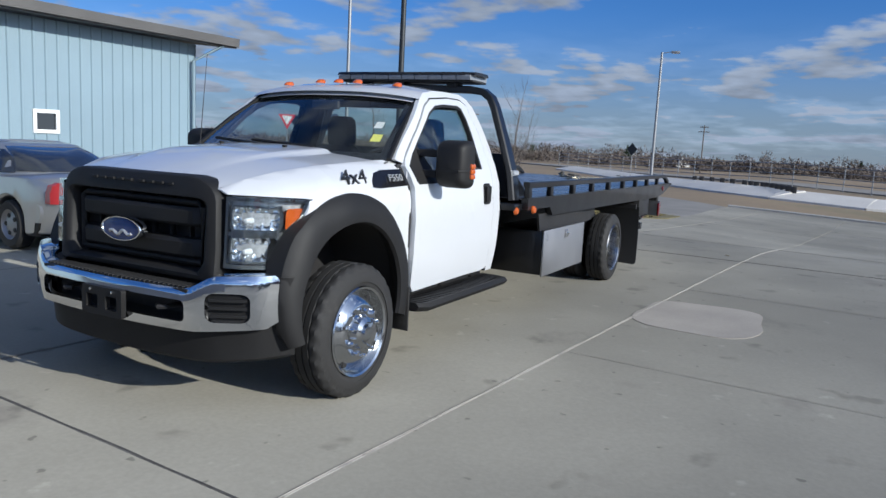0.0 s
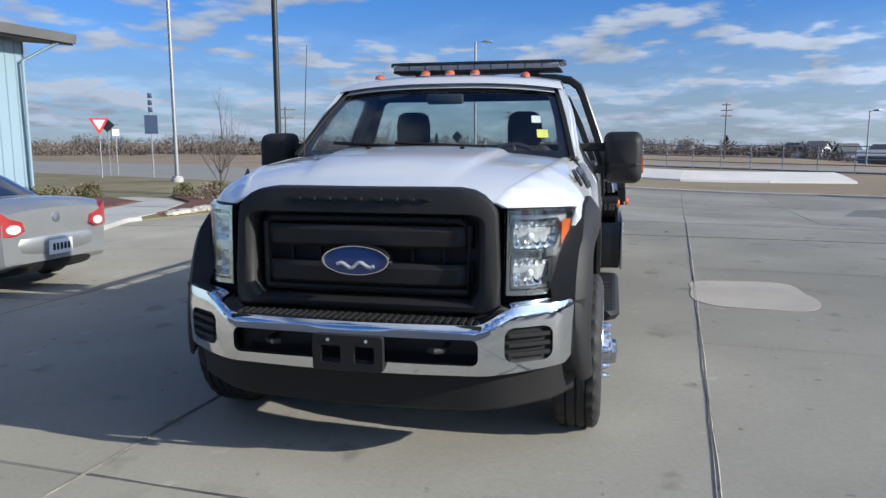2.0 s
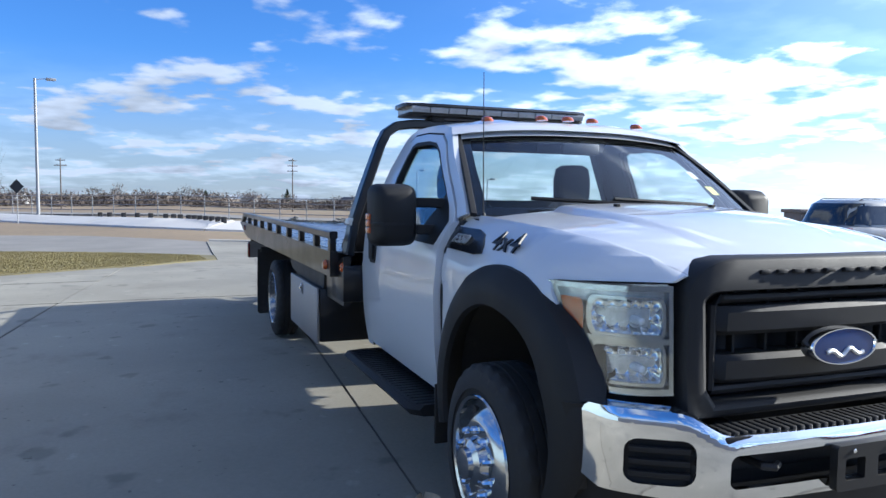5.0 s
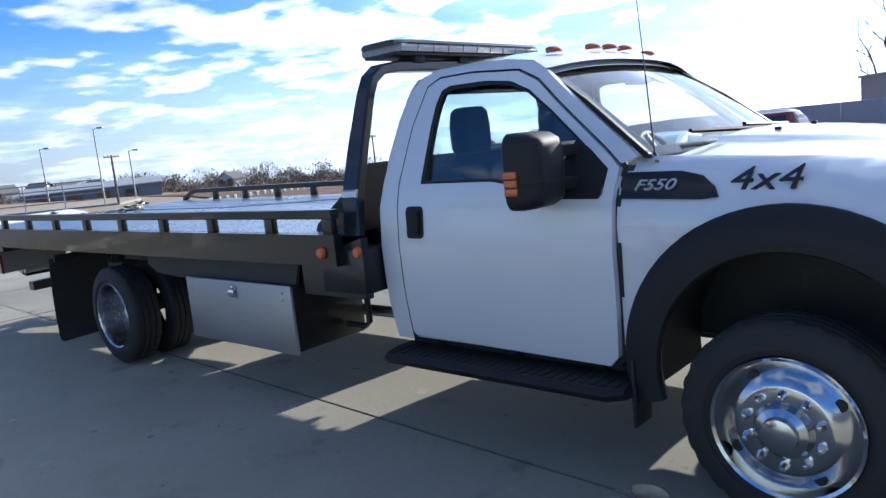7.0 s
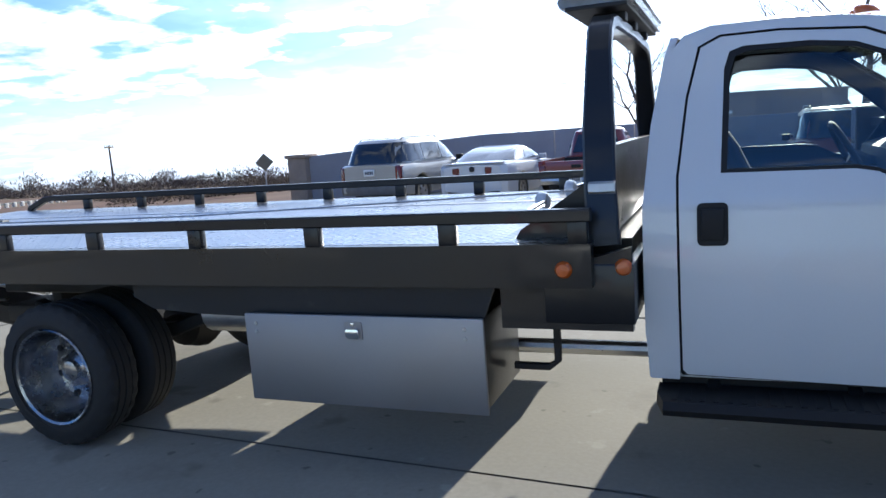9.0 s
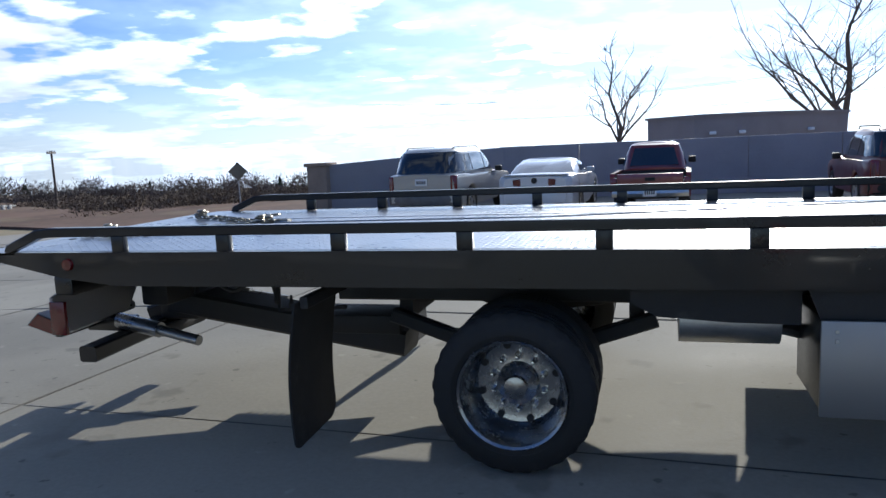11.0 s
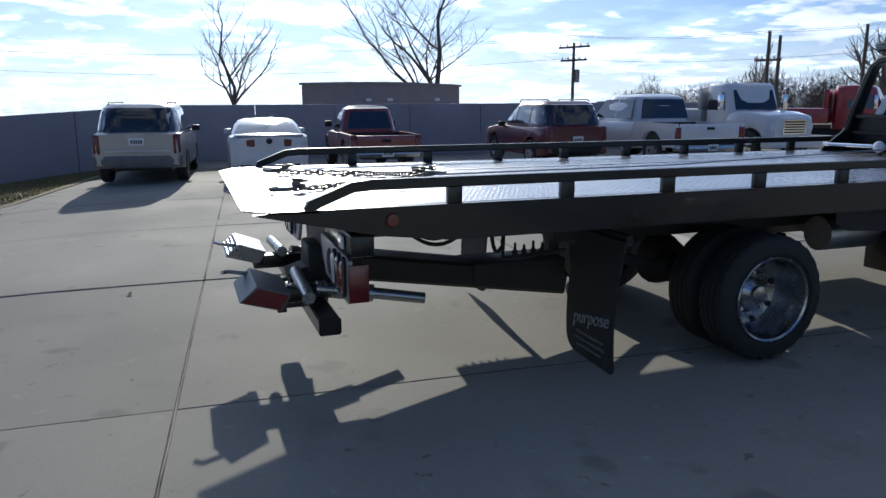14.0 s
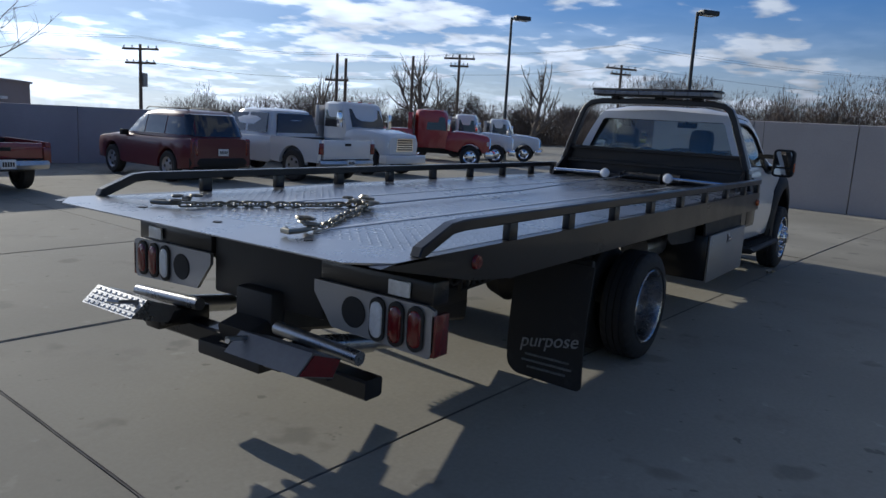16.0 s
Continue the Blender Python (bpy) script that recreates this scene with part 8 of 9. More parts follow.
def sign(label, x, y, h, yaw, shape, front, back=None, size=0.4, category="sign", poles=1):
    th = thing("road_sign", label, category, facing(x, y, yaw))
    bm = bmesh.new()
    tube(bm, [(0, 0, -0.2), (0, 0, h)], 0.035, 8)
    part("post", bm, M["pole_grey"], th)
    bm = bmesh.new()
    sheet(bm, [(u * size, v * size) for u, v in shape], [], lambda u, v, d: Vector((0.05 - d, u, h + v)), 0.012)
    pl = part("sign_plate", bm, M[front], th)
    if back:
        bm = bmesh.new()
        sheet(bm, [(u * size * 0.62, v * size * 0.62 + 0.02) for u, v in shape], [], lambda u, v, d: Vector((0.056 - d, u, h + v)), 0.006)
        part("sign_field", bm, M[back], pl)
    return th


DIAMOND = [(0, -1), (1, 0), (0, 1), (-1, 0)]
TRI = [(-1, 0.58), (0, -1.15), (1, 0.58)]
sign("diamond road sign seen from its dull back", -25.4, 30.4, 1.66, -60, DIAMOND, "sign_yellow", size=0.5)
sign("diamond road sign on a thin post across the fields", -61, -12.4, 2.7, -22, DIAMOND, "pole_dark", size=0.55)
sign("red and white triangular yield sign at the road junction", -34.5, -28.5, 3.2, 42, TRI, "sign_red", "sign_white", size=0.55)
sign("dark diamond sign seen from behind at the junction", -37.5, -30.2, 3.2, 20, DIAMOND, "pole_dark", size=0.45)
sign("small white sign at the junction", -40, -31.5, 2.8, 42, [(-1, -1), (1, -1), (1, 1), (-1, 1)], "sign_white", size=0.22)
th_dir = sign("blue route sign with stacked panels by the road", -36.8, -26.6, 3.2, 40, [(-1, -1.5), (1, -1.5), (1, 1.5), (-1, 1.5)], "sign_blue", size=0.38)
for i in range(3):
    bm = bmesh.new()
    box(bm, 0.03, 0.045, -0.13, 0.13, 3.95 + i * 0.42, 4.25 + i * 0.42, 0.01)
    part("route_panel", bm, M["sign_blue"], th_dir)
bm = bmesh.new()
tube(bm, [(0, 0, 3.0), (0, 0, 5.1)], 0.03, 8)
part("upper_post", bm, M["pole_grey"], th_dir)


def bare_tree(label, x, y, h, spread, seed, r0, upright=0.6, forks=4, depth=5, name="tree", first=0.22, lead=0.18, limb=1.0):
    rng = random.Random(seed)
    th = thing(name, label, "tree", facing(x, y, 0))
    trunk, crown = bmesh.new(), bmesh.new()

    def grow(p, d, length, r, level):
        n = 3
        pts = [p]
        dd = d.copy()
        for i in range(n):
            dd = (dd + Vector((rng.uniform(-1, 1), rng.uniform(-1, 1), rng.uniform(-0.4, 0.8))) * 0.16).normalized()
            pts.append(pts[-1] + dd * length / n)
        r2 = r * (0.68 if level < depth else 0.4)
        tube(trunk if level == 0 else crown, pts, r, 8 if level == 0 else (5 if level < 3 else 3), r2)
        if level >= depth:
            return
        k = forks if level == 0 else rng.choice((2, 3, 3) if level < depth - 1 else (2, 3))
        for i in range(k):
            t = 1.0 if i == 0 else rng.uniform(0.45, 1.0)
            q = pts[0].lerp(pts[-1], t) if t < 1 else pts[-1]
            q = pts[min(n, int(t * n))]
            a = rng.uniform(0, 6.28) + i * 2.4
            side = Vector((math.cos(a), math.sin(a), 0)) * spread
            nd = (dd * 0.8 + side * (lead if i == 0 else 1.0) + Vector((0, 0, upright * 0.28))).normalized()
            grow(q, nd, length * rng.uniform(0.58, 0.85) * (limb if level == 0 and i else 1.0), r2 * (1.0 if i == 0 else 0.78 if limb == 1 else 0.55), level + 1)
    grow(Vector((0, 0, -0.1)), Vector((rng.uniform(-0.05, 0.05), rng.uniform(-0.05, 0.05), 1)), h * first, r0, 0)
    # scale to the wanted height
    top = max(v.co.z for v in crown.verts)
    for b in (trunk, crown):
        bmesh.ops.scale(b, vec=(h / top,) * 3, verts=b.verts[:])
    part("trunk", trunk, M["bark"], th)
    part("crown", crown, M["bark"], th, "fine leafless branches")
    return th


bare_tree("young leafless ornamental tree in the planting bed", -21.6, -13.4, 4.2, 0.62, 3, 0.085, 0.9, 11, 6, first=0.5, lead=0.12, limb=0.8)
bare_tree("young leafless upright tree on the grass verge", -22.4, -7.9, 4.9, 0.66, 8, 0.095, 0.9, 11, 6, first=0.6, lead=0.12, limb=0.8)
bare_tree("slender leafless tree behind the wall", -5.9, 33.6, 7.2, 0.95, 21, 0.07, 0.9, 5, 5, first=0.2, lead=0.45)
bare_tree("large leafless spreading tree behind the tan building", 3.4, 30.2, 9.6, 0.95, 12, 0.17, 0.25, 5, 6, first=0.36, lead=0.14)
bare_tree("leafless rounded tree behind the far trucks", 33.4, 30.2, 6.6, 0.85, 31, 0.2, 0.45, 5, 6, first=0.25)
bare_tree("small leafless tree beyond the boundary wall", 26, 33, 5.2, 0.6, 41, 0.1, 0.8, 4, 5)
bare_tree("leafless tree at the edge of the far lot", 44, 27, 7.0, 0.7, 47, 0.16, 0.6, 4, 5)


def thicket(name, label, spots, material, seed, leaf=0.5, density=70, conical=False, widths=(0.05, 0.09, 0.22)):
    """Far scrub and woods: many small twigs round lumpy, uneven crowns."""
    rng = np.random.default_rng(seed)
    C, D1, D2 = [], [], []
    for x, y, r, h in spots:
        z0 = gz(x, y) - 0.3
        lumps = 1 if conical else int(rng.integers(4, 9))
        for k in range(lumps):
            n = int(density * rng.uniform(0.5, 1.3) / lumps) + 3
            u = rng.random(n)
            a = rng.uniform(0, 2 * math.pi, n)
            if conical:
                rr = r * (1.05 - u) * rng.random(n) ** 0.5
                c = np.stack([x + rr * np.cos(a), y + rr * np.sin(a), z0 + h * u], 1)
                axis = np.array((x, y, z0 + h * 0.4))
            else:
                b = rng.uniform(0, 2 * math.pi)
                cx, cy, cz = x + 0.6 * r * math.cos(b), y + 0.6 * r * math.sin(b), z0 + h * rng.uniform(0.12, 0.72)
                q = rng.normal(size=(n, 3))
                q *= (rng.random(n) ** 0.45 / np.linalg.norm(q, axis=1))[:, None]
                c = np.array((cx, cy, cz)) + q * np.array((r * 0.5, r * 0.5, h * 0.28))
                c[:, 2] = np.maximum(c[:, 2], z0)
                axis = np.array((cx, cy, cz - h * 0.5))
            d1 = c - axis + rng.normal(size=(n, 3)) * 0.9 * r * 0.4
            d1 *= (leaf * rng.uniform(0.5, 1.3, n) / np.linalg.norm(d1, axis=1))[:, None]
            d2 = rng.normal(size=(n, 3))
            d2 *= (leaf * rng.choice(widths, n) / np.linalg.norm(d2, axis=1))[:, None]
            C.append(c)
            D1.append(d1)
            D2.append(d2)
    C, D1, D2 = np.concatenate(C), np.concatenate(D1), np.concatenate(D2)
    V = np.stack([C - D2, C + D2, C + D1], 1).reshape(-1, 3)
    F = np.arange(len(V)).reshape(-1, 3)
    me = bpy.data.meshes.new(name)
    me.from_pydata(V.tolist(), [], F.tolist())
    me.materials.append(material)
    return tagged(new(name, me), label, "woods", kind="stuff")


def belt(a0, a1, dist, step, r, h, jitter, seed):
    """Spots along an arc round the lot: bearings in degrees from +x."""
    rng = random.Random(seed)
    out, a = [], a0
    while a < a1:
        d = dist * rng.uniform(1 - jitter, 1 + jitter)
        k = rng.choice((0.5, 0.7, 0.8, 1.0, 1.0, 1.25))
        out.append((d * math.cos(radians(a)), d * math.sin(radians(a)), r * rng.uniform(0.7, 1.3), h * k))
        a += step * rng.uniform(0.5, 1.5)
    return out


thicket("tree_line", "grey-brown leafless woods along the horizon", belt(116, 158, 205, 0.7, 5.5, 5.2, 0.12, 1) + belt(116, 158, 175, 0.7, 4.0, 3.4, 0.1, 2) + belt(158, 254, 205, 0.7, 5.0, 4.4, 0.12, 21) + belt(158, 254, 172, 0.8, 4.0, 2.7, 0.1, 22), M["thicket"], 5, 0.8, 520)
thicket("evergreens", "dark evergreens among the far woods", belt(120, 250, 185, 6.5, 1.6, 3.6, 0.1, 3), M["evergreen"], 6, 0.7, 380, True)
thicket("scrub", "brown scrub and weeds beyond the side road", belt(94, 140, 48, 0.5, 2.6, 0.7, 0.2, 4) + belt(94, 140, 70, 0.5, 3.0, 1.1, 0.2, 14) + belt(94, 130, 110, 0.5, 3.4, 2.2, 0.2, 15), M["weeds"], 7, 0.3, 700)
thicket("back_woods", "leafless woods behind the far parking rows", belt(-25, 23, 66, 1.1, 3.4, 7.2, 0.12, 9) + belt(23, 52, 66, 1.1, 3.2, 3.6, 0.12, 19) + belt(-25, 25, 78, 1.2, 4.0, 9.0, 0.12, 10) + belt(25, 60, 78, 1.2, 3.6, 5.0, 0.12, 11), M["thicket"], 8, 0.6, 3600, widths=(0.02, 0.035, 0.06))


def far_houses():
    for i, (x, y, w, h) in enumerate(((-166.9, 39.3, 4.2, 1.6), (-165.9, 43.5, 3.4, 2.2), (-164.5, 48.8, 3.2, 2.0), (-162.6, 54.8, 3.4, 2.2), (-161.0, 59.4, 3.2, 2.0), (-159.0, 64.8, 3.6, 2.0), (-196, 20, 3.0, 1.2), (-150, 92, 3.6, 2.2), (-200, -34, 3.2, 1.2))):
        th = thing("house", "small pale house with a grey gabled roof", "house", pose(x, y, gz(x, y), 0, 0, 20 + i * 37 % 90), "far houses")
        bm = bmesh.new()
        box(bm, -w / 2, w / 2, -2.6, 2.6, -1.5, h)
        part("wall", bm, M["house"], th)
        bm = bmesh.new()
        e = 0.4
        r = [(-2.6 - e, h), (0, h + 1.6), (2.6 + e, h), (2.6 + e, h - 0.15), (0, h + 1.4), (-2.6 - e, h - 0.15)]
        loft(bm, [[(-w / 2 - e, a, z) for a, z in r], [(w / 2 + e, a, z) for a, z in r]])
        part("roof", bm, M["shingle"], th)
        for s in (1, -1):
            bm = bmesh.new()
            loft(bm, [[(s * w / 2, -2.6, h), (s * w / 2, 2.6, h), (s * w / 2, 0, h + 1.4)], [(s * (w / 2 - 0.2), -2.6, h), (s * (w / 2 - 0.2), 2.6, h), (s * (w / 2 - 0.2), 0, h + 1.4)]])
            part("gable", bm, M["house"], th)
            for y0 in (-2, 1):
                bm = bmesh.new()
                box(bm, s * (w / 2 + 0.02) - 0.03, s * (w / 2 + 0.02) + 0.03, y0, y0 + 1.0, 1.0, 2.2)
                part("window", bm, M["dark_glass"], th)

    th = thing("long_building", "long low blue-grey building beyond the fields", "building", pose(-135, 56, gz(-135, 56), 0, 0, 70))
    bm = bmesh.new()
    box(bm, -13, 9, -5, 5, -1.5, 2.0)
    part("wall", bm, M["far_wall"], th)
    bm = bmesh.new()
    r = [(-5.5, 2.0), (0, 3.0), (5.5, 2.0), (5.5, 1.8), (0, 2.7), (-5.5, 1.8)]
    loft(bm, [[(-13.5, a, z) for a, z in r], [(9.5, a, z) for a, z in r]])
    part("roof", bm, M["far_roof"], th)
    for k in range(4):
        bm = bmesh.new()
        box(bm, -11 + k * 4.6, -8.8 + k * 4.6, -5.06, -4.94, -0.6, 1.2)
        part("door", bm, M["dark_glass"], th)


far_houses()


def highway():
    """The pale paved bank beyond the dry field, with the pipe fence behind it."""
    pts = [(-92, -30), (-70, -17), (-54, -7.4), (-46.5, -3.6), (-42.6, 0.2), (-41.4, 5.0), (-41.9, 10.0), (-43.2, 15.0)]
    th = thing("paved_bank", "long pale concrete-paved bank across the field", "bank", kind="structure")
    for a, b in zip(pts, pts[1:]):
        d = Vector(b) - Vector(a)
        n = max(1, round(d.length / 4.0))
        for i in range(n):
            p, q = Vector(a) + d * (i / n), Vector(a) + d * ((i + 1) / n - 0.002)
            s = Vector((-d.y, d.x)).normalized()
            rings = []
            for c in (p, q):
                z = gz(*c)
                rings.append([Vector((*(c + s * o), z + h)) for o, h in ((2.7, -0.3), (2.7, 0.32), (2.4, 0.46), (1.3, 0.32), (0.3, 0.10), (-0.1, 0.02), (-0.2, -0.3))])
            bm = bmesh.new()
            loft(bm, rings)
            part("concrete_panel", bm, M["white_wall"], th, smooth=25)
    # dark stubby posts standing along the bank's crest
    for k, t in enumerate((0.0, 0.09, 0.22, 0.34, 0.45, 0.57, 0.63, 0.68, 0.74, 0.78, 0.82, 0.86, 0.90, 0.94, 0.98)):
        p = Vector((-58, -6.5)).lerp(Vector((-43.5, 1.5)), t)
        bm = bmesh.new()
        box(bm, p.x - 0.12, p.x + 0.12, p.y - 0.16, p.y + 0.16, gz(*p) + 0.2, gz(*p) + 0.72, 0.02)
        part("marker_post", bm, M["frame"], th)
    th = thing("pipe_fence", "long grey pipe fence beside the far highway", "fence", kind="structure")
    a, b = Vector((-110, -36)), Vector((-58, 22))
    d = b - a
    n = 26
    for i in range(n + 1):
        p = a + d * i / n
        bm = bmesh.new()
        tube(bm, [(*p, gz(*p) - 0.2), (*p, gz(*p) + 2.2)], 0.05, 6)
        part("post", bm, M["pole_grey"], th)
    for h in (0.6, 1.1, 1.6, 2.1):
        bm = bmesh.new()
        tube(bm, [(*(a + d * i / n), gz(*(a + d * i / n)) + h) for i in range(n + 1)], 0.045, 5)
        part("rail", bm, M["pole_grey"], th)
    bm = bmesh.new()
    for (p, q, w) in (((-120, -44), (-62, 26), 7.0),):
        dd = (Vector(q) - Vector(p)).normalized()
        s = Vector((-dd.y, dd.x)) * w / 2
        ring = []
        for t in frange(0, 1, 16):
            c = Vector(p).lerp(Vector(q), t)
            z = gz(*c) + 0.08
            ring.append([Vector((*(c + s), z - 0.4)), Vector((*(c + s), z)), Vector((*(c - s), z)), Vector((*(c - s), z - 0.4))])
        loft(bm, ring)
    tagged(link("highway", bm, M["asphalt"]), "grey highway surface beyond the pipe fence", "road", kind="structure")


highway()

# ---- planting bed by the lot ----
walk_path = ground_patch("footpath", [(-7.0, -8.4), (-9.9, -9.2), (-12.2, -9.8), (-14.2, -10.7), (-16.4, -11.7), (-18.4, -13.6), (-18.9, -15.2), (-18.4, -15.5), (-16.5, -13.2), (-13.5, -12.2), (-11.4, -11.0), (-9.2, -10.6), (-6.9, -10.3)], M["kerb"], 0.04, 1.0, "pale concrete footpath curving round the planting bed", "footpath", thick=0.1)
bed_a = ground_patch("mulch_bed", [(-11.9, -9.6), (-13.3, -9.35), (-15.2, -9.95), (-17.1, -10.6), (-19.4, -10.8), (-22.2, -12.0), (-22.6, -14.2), (-20.7, -14.9), (-18.7, -13.5), (-16.6, -11.6), (-14.3, -10.6), (-12.5, -9.8)], M["mulch"], 0.07, 1.0, "dark brown mulch bed with low shrubs", "planting bed", thick=0.1)
bed_b = ground_patch("mulch_bed", [(-8.4, -10.8), (-11.3, -11.1), (-13.4, -12.3), (-16.4, -13.4), (-18.2, -15.6), (-18.8, -17.4), (-15.5, -15.4), (-13.4, -14.6), (-8.2, -13.4)], M["mulch"], 0.07, 1.0, "dark brown mulch bed along the building", "planting bed", thick=0.1)


def rocks():
    rng = random.Random(17)
    line = [(-11.6, -9.25), (-13.3, -9.2), (-15.2, -9.8), (-17.1, -10.4), (-19.4, -10.4), (-20.6, -9.0), (-18.6, -7.0)]
    th = thing("rock_edging", "row of pale rough rocks edging the planting bed", "rocks", kind="structure")
    n = 0
    for (a, b) in zip(line, line[1:]):
        far = a[0] < -19
        for i in range(46 if far else 22):
            t = (i + rng.random()) / (46 if far else 22)
            p = Vector(a).lerp(Vector(b), t) + Vector((rng.uniform(-0.25, 0.25), rng.uniform(-0.3, 0.3))) * (2.6 if far else 1.0)
            bm = bmesh.new()
            bmesh.ops.create_icosphere(bm, subdivisions=2, radius=1.0)
            s = rng.uniform(0.06, 0.13) if a[0] > -15 else rng.uniform(0.08, 0.22)
            for v in bm.verts:
                q = v.co.copy()
                f = 1 + 0.22 * math.sin(q.x * 5 + i) * math.cos(q.y * 4 + s * 50) + rng.uniform(-0.06, 0.06)
                v.co = Vector((max(-0.75, min(0.8, q.x)) * s * 1.7 * f, max(-0.7, min(0.75, q.y)) * s * 1.1 * f, max(-0.6, min(0.55, q.z)) * s * 0.75 * f))
            bmesh.ops.rotate(bm, verts=bm.verts[:], matrix=Matrix.Rotation(rng.uniform(0, 6), 3, "Z"))
            bmesh.ops.translate(bm, verts=bm.verts[:], vec=on_ground(p.x, p.y, 0.05 + s * 0.16))
            part("rock", bm, M["rock"], th, smooth=28)


rocks()


def shrub(x, y, r, h, seed, label, mt="shrub"):
    rng = np.random.default_rng(seed)
    V, F = [], []
    for _ in range(420):
        a, u, t = rng.uniform(0, 6.283), rng.random(), rng.random() ** 0.5
        prof = math.sqrt(max(0.05, 1 - (u * 1.1 - 0.35) ** 2 * 1.6))
        c = np.array((r * t * prof * math.cos(a), r * t * prof * math.sin(a), 0.02 + h * u * (0.75 + 0.25 * rng.random())))
        s = 0.07 * rng.uniform(0.6, 1.4)
        d1 = rng.normal(size=3)
        d1 *= s / np.linalg.norm(d1)
        d2 = rng.normal(size=3)
        d2 *= 0.5 * s / np.linalg.norm(d2)
        k = len(V)
        V += [tuple(c - d2), tuple(c + d2), tuple(c + d1)]
        F.append((k, k + 1, k + 2))
    th = thing("shrub", label, "shrub", facing(x, y, 0) @ Matrix.Translation((0, 0, 0.05)), "low shrubs")
    me = bpy.data.meshes.new("foliage")
    me.from_pydata(V, [], F)
    me.materials.append(M[mt])
    ob = new("foliage", me)
    ob.parent = th
    bm = bmesh.new()
    for i in range(5):
        a = i * 1.26
        tube(bm, [(0, 0, -0.05), (r * 0.5 * math.cos(a), r * 0.5 * math.sin(a), h * 0.7)], 0.012, 4, 0.005)
    part("stems", bm, M["bark"], th)


for i, (x, y, r, h) in enumerate(((-9.6, -12.3, 0.5, 0.55), (-10.7, -12.9, 0.55, 0.6), (-12.0, -13.2, 0.5, 0.6), (-13.2, -13.6, 0.5, 0.55), (-15.0, -14.2, 0.4, 0.45), (-17.6, -15.9, 0.4, 0.5), (-18.3, -16.7, 0.45, 0.5), (-19.6, -13.7, 0.4, 0.5), (-20.5, -12.9, 0.45, 0.55), (-18.0, -11.8, 0.5, 0.55), (-11.0, -13.6, 0.6, 0.7), (-11.8, -12.5, 0.5, 0.6), (-12.5, -12.6, 0.45, 0.55), (-20.0, -11.6, 0.45, 0.6), (-21.2, -12.3, 0.4, 0.6))):
    shrub(x, y, r, h, 50 + i, "low yellow-green shrub in the mulch bed" if i % 3 else "low brown winter shrub in the mulch bed", "shrub" if i % 3 else "dirt")


def kerb_run():
    th = thing("kerb", "pale concrete kerb along the edge of the lot", "kerb", kind="structure")
    for pts in ([(-6.9, -7.75), (-9.9, -9.0), (-10.3, -8.93)], [(-29.0, -0.4), (-28.7, 4.2), (-28.45, 9.2), (-27.1, 12.9)]):
        for a, b in zip(pts, pts[1:]):
            d = Vector(b) - Vector(a)
            n = max(1, round(d.length / 2.4))
            s = Vector((-d.y, d.x)).normalized() * 0.075
            for i in range(n):
                p, q = Vector(a) + d * i / n, Vector(a) + d * ((i + 1) / n)
                q = q - d.normalized() * 0.01
                rings = []
                for c in (p, q):
                    z = gz(*c)
                    rings.append([Vector((*(c + s), z - 0.15)), Vector((*(c + s), z + 0.07)), Vector((*(c + s * 0.7), z + 0.09)), Vector((*(c - s * 0.7), z + 0.09)), Vector((*(c - s), z + 0.07)), Vector((*(c - s), z - 0.15))])
                bm = bmesh.new()
                loft(bm, rings)
                part("kerb_stone", bm, M["kerb"], th, smooth=20)


kerb_run()

# ---- chains lying on the deck ----


def chain(label, a, b, wiggle, seed):
    """Links along a line on the deck, a hook at each end."""
    rng = random.Random(seed)
    th = thing("chain", label, "chain", Matrix.Translation(a), "chains on the deck")
    a, b = Vector(a), Vector(b)
    d = b - a
    n = int(d.length / 0.042)
    side = Vector((-d.y, d.x, 0)).normalized()
    base = bmesh.new()
    pts = [(0.024 * math.cos(t) + (0.012 if math.cos(t) > 0 else -0.012), 0.016 * math.sin(t), 0) for t in [2 * math.pi * k / 10 for k in range(11)]]
    tube(base, pts, 0.0062, 5)
    me = bpy.data.meshes.new("link")
    base.to_mesh(me)
    base.free()
    me.materials.append(M["gold"])
    me.shade_smooth()
    ang = math.atan2(d.y, d.x)
    for i in range(n):
        t = (i + 0.5) / n
        p = d * t + side * wiggle * math.sin(t * 9 + seed) * (1 - t) + Vector((0, 0, 0.014))
        ob = new("link", me)
        ob.parent = th
        ob.matrix_basis = Matrix.Translation(p) @ Matrix.Rotation(ang + rng.uniform(-0.15, 0.15), 4, "Z") @ Matrix.Rotation(radians(25 if i % 2 else -60) + rng.uniform(-0.3, 0.3), 4, "X")
    for e, (p, sgn) in enumerate(((Vector((0, 0, 0.02)), -1), (d + Vector((0, 0, 0.02)), 1))):
        bm = bmesh.new()
        u = d.normalized() * sgn
        hook = [p, p + u * 0.05, p + u * 0.10 + side * 0.02, p + u * 0.14 + side * 0.045, p + u * 0.12 + side * 0.08, p + u * 0.07 + side * 0.085]
        tube(bm, hook, 0.013, 8)
        part("hook", bm, M["gold"], th)
        for k in range(5):
            bm = bmesh.new()
            q = p + Vector((rng.uniform(-0.06, 0.06), rng.uniform(-0.06, 0.06), 0.012 + 0.008 * k))
            a1 = rng.uniform(0, 3)
            tube(bm, [q + Vector((0.03 * math.cos(t) * math.cos(a1) - 0.02 * math.sin(t) * math.sin(a1), 0.03 * math.cos(t) * math.sin(a1) + 0.02 * math.sin(t) * math.cos(a1), 0)) for t in [2 * math.pi * j / 10 for j in range(11)]], 0.0075, 5)
            part("ring", bm, M["gold"], th)
    return th


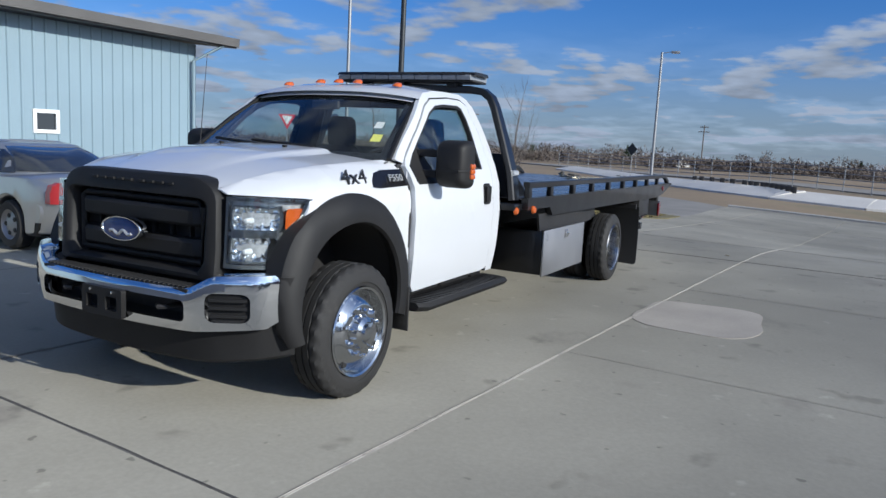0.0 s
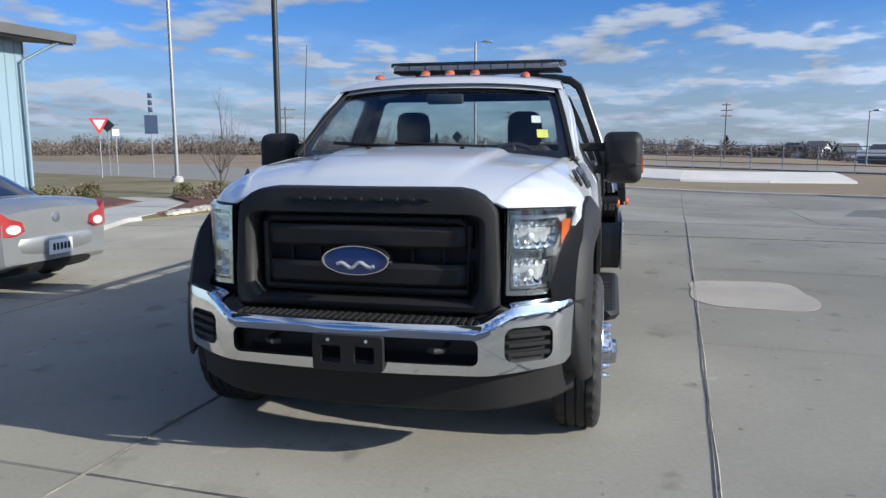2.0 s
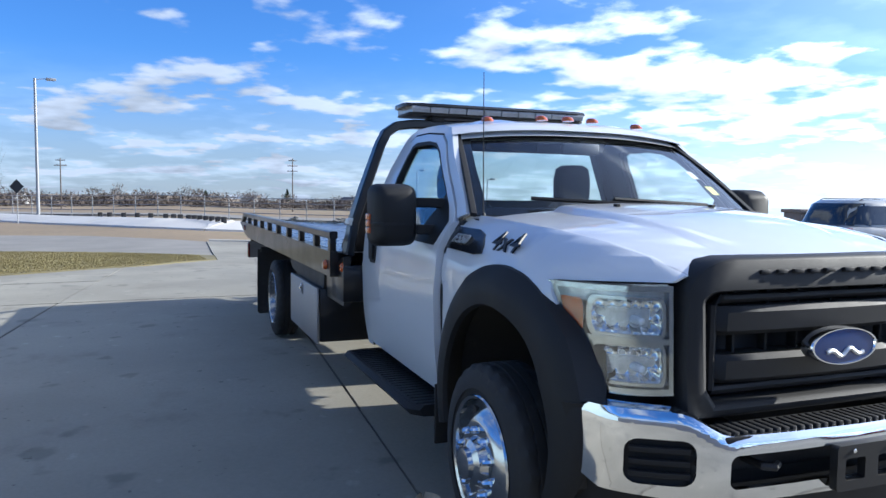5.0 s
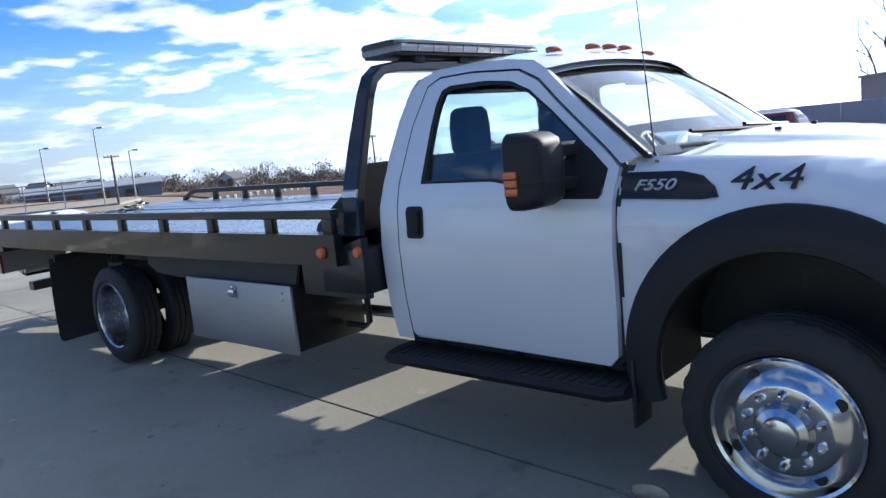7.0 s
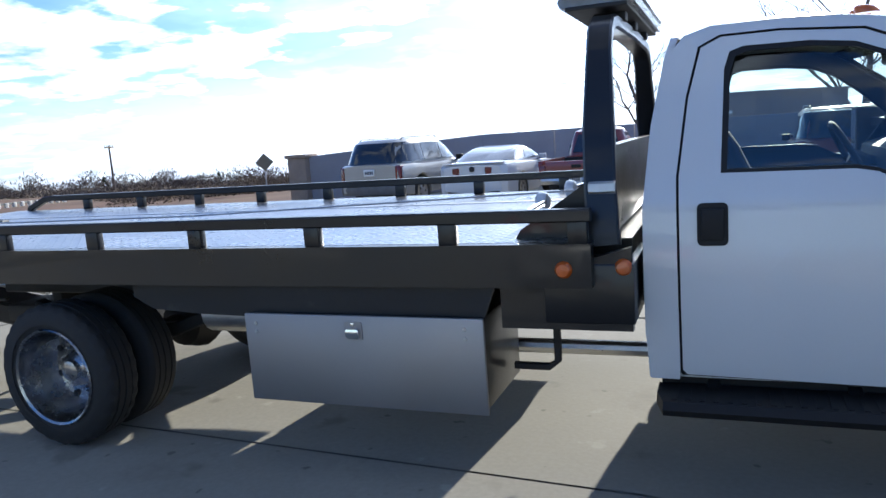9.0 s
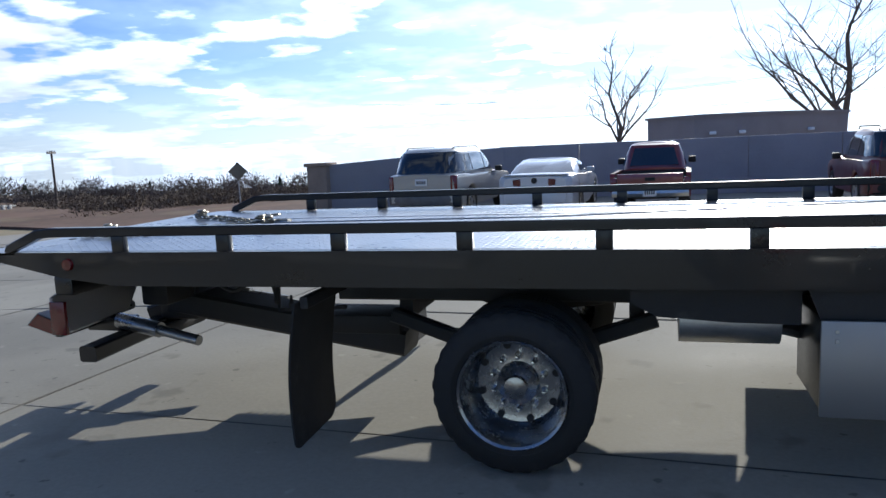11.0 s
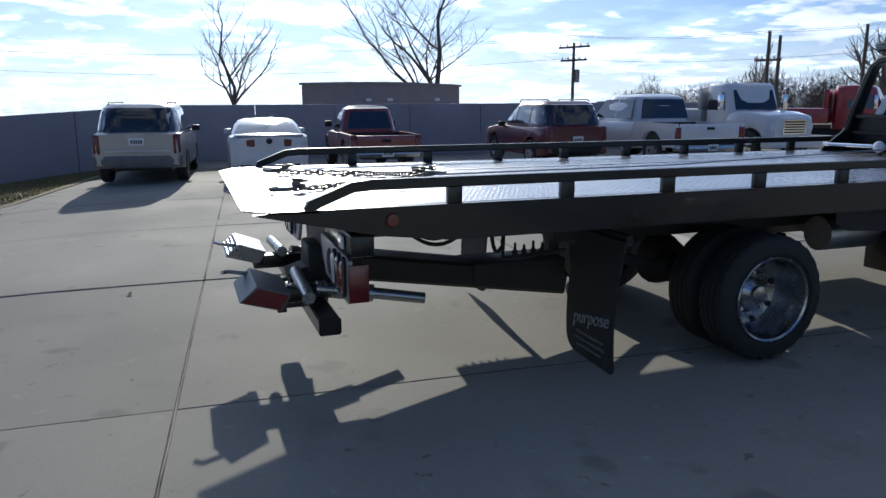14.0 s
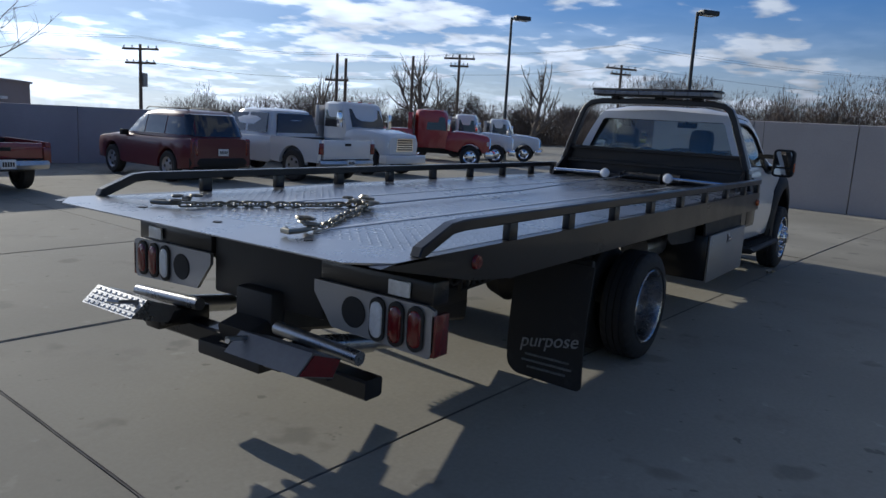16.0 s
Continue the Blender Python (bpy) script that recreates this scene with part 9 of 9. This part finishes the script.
chain("yellow zinc-plated tow chain lying on the deck", (-7.80, -0.50, DZ + 0.006), (-6.92, -0.06, DZ + 0.006), 0.02, 2)
chain("yellow zinc-plated tow chain stretched across the deck", (-7.76, 0.52, DZ + 0.006), (-6.90, 0.04, DZ + 0.006), 0.03, 5)


def winch_cable():
    bm = bmesh.new()
    tube(bm, [(-6.85, -0.01, DZ + 0.02), (-5.0, 0.005, DZ + 0.025), (-2.36, 0.0, DZ + 0.10)], 0.006, 6)
    return tagged(link("winch_cable", bm, M["steel"]), "steel winch cable running along the deck", "cable")


winch_cable()


# ---- grass on the verge ----


def grass_blades(name, label, outline, holes, n, seed, size):
    rng = np.random.default_rng(seed)
    xs, yy = [p[0] for p in outline], [p[1] for p in outline]
    V = []
    while n > 0:
        x, y = rng.uniform(min(xs), max(xs)), rng.uniform(min(yy), max(yy))
        if not inside(x, y, outline) or any(inside(x, y, h) for h in holes):
            n -= 0.3
            continue
        n -= 1
        z = gz(x, y) + 0.015
        a, k = rng.uniform(0, 6.283), size * rng.uniform(0.5, 1.4)
        w = k * 0.35
        lx, ly = rng.normal(0, 0.35 * k, 2)
        V += [(x - w * math.cos(a), y - w * math.sin(a), z), (x + w * math.cos(a), y + w * math.sin(a), z), (x + lx, y + ly, z + k)]
    me = bpy.data.meshes.new(name)
    me.from_pydata(V, [], [(i, i + 1, i + 2) for i in range(0, len(V), 3)])
    me.materials.append(M["blade"])
    return tagged(new(name, me), label, "grass", kind="stuff")


NEAR_VERGE = [(-20.3, -1.2), (-18.1, -1.1), (-15.9, -2.7), (-14.6, -5.2), (-14.4, -7.5), (-12.4, -8.6), (-13.3, -9.1), (-15.2, -9.7), (-17.1, -10.3), (-19.4, -10.3), (-22.5, -11.8), (-26, -10), (-24.6, -6.7), (-22, -3)]
grass_blades("verge_grass", "short patchy olive grass", NEAR_VERGE, [], 110000, 61, 0.026)
grass_blades("strip_grass", "short green grass strip", [(-18.3, 11.35), (-15.7, 10.2), (-14.0, 9.9), (-12.5, 9.05), (-11.65, 9.1), (-11.3, 10.0), (-10.85, 11.9), (-9.8, 16.2), (-13.0, 14.7), (-13.9, 13.9), (-15.1, 12.9), (-16.8, 11.8)], [], 45000, 62, 0.022)


def guard_rail():
    """A low white-studded rail along the far edge of the field."""
    th = thing("guard_rail", "low guard rail with white studs across the field", "guard rail", kind="structure")
    a, b = Vector((-38.2, 15.4)), Vector((-44, 34))
    n = 26
    for i in range(n):
        p, q = a.lerp(b, i / n), a.lerp(b, (i + 1) / n)
        bm = bmesh.new()
        bar(bm, [on_ground(p.x, p.y, 0.22), on_ground(q.x, q.y, 0.22)], 0.05, 0.12)
        part("rail", bm, M["pole_dark"], th)
        bm = bmesh.new()
        box(bm, p.x - 0.05, p.x + 0.12, p.y - 0.11, p.y + 0.11, gz(p.x, p.y) - 0.1, gz(p.x, p.y) + 0.28, 0.02)
        part("stud", bm, M["white_wall"], th)
    return th


guard_rail()

# ---- dry leaves on the lot ----


def dry_leaf(x, y, size, turn):
    """A small curled leaf with a midrib and a stalk."""
    th = thing("dry_leaf", "small pale dry leaf lying on the concrete", "leaf", facing(x, y, turn) @ Matrix.Translation((0, 0, 0.004)), "dry leaves")
    bm = bmesh.new()
    half = lambda u: 0.42 * size * math.sin(math.pi * min(1, u * 1.02)) ** 0.7 * (1 - 0.35 * u)
    for lift in (0.0, 0.0015):
        grid_surface(bm, frange(0.02, 0.98, 8), [-1, -0.5, 0, 0.5, 1], lambda u, v: Vector(((u - 0.5) * size, v * half(u), lift + 0.16 * size * v * v + 0.1 * size * (u - 0.5) ** 2)))
    part("blade", bm, M["leaf"], th)
    bm = bmesh.new()
    tube(bm, [(-0.72 * size, 0.04 * size, 0.03 * size), (-0.5 * size, 0, 0.03 * size), (0.4 * size, 0, 0.02 * size)], 0.0018, 5)
    part("stalk", bm, M["leaf"], th)


for x, y, size, turn in ((-0.52, -1.07, 0.17, 0), (-8.88, 2.0, 0.06, 67)):
    dry_leaf(x, y, size, turn)

# ---- slabs of the lot ----
make_slabs()
sealed_joint(-12.0, 4.6, 1.60, 0.011, False, "sealant")
sealed_joint(-7.0, 10.6, -8.43, 0.007, True, "grey_sealant")
sealed_joint(-1.05, 1.57, 1.2, 0.008, True, "grey_sealant")
sealed_joint(-0.6, 4.7, -1.106, 0.009, False, "grey_sealant")
concrete_patch()
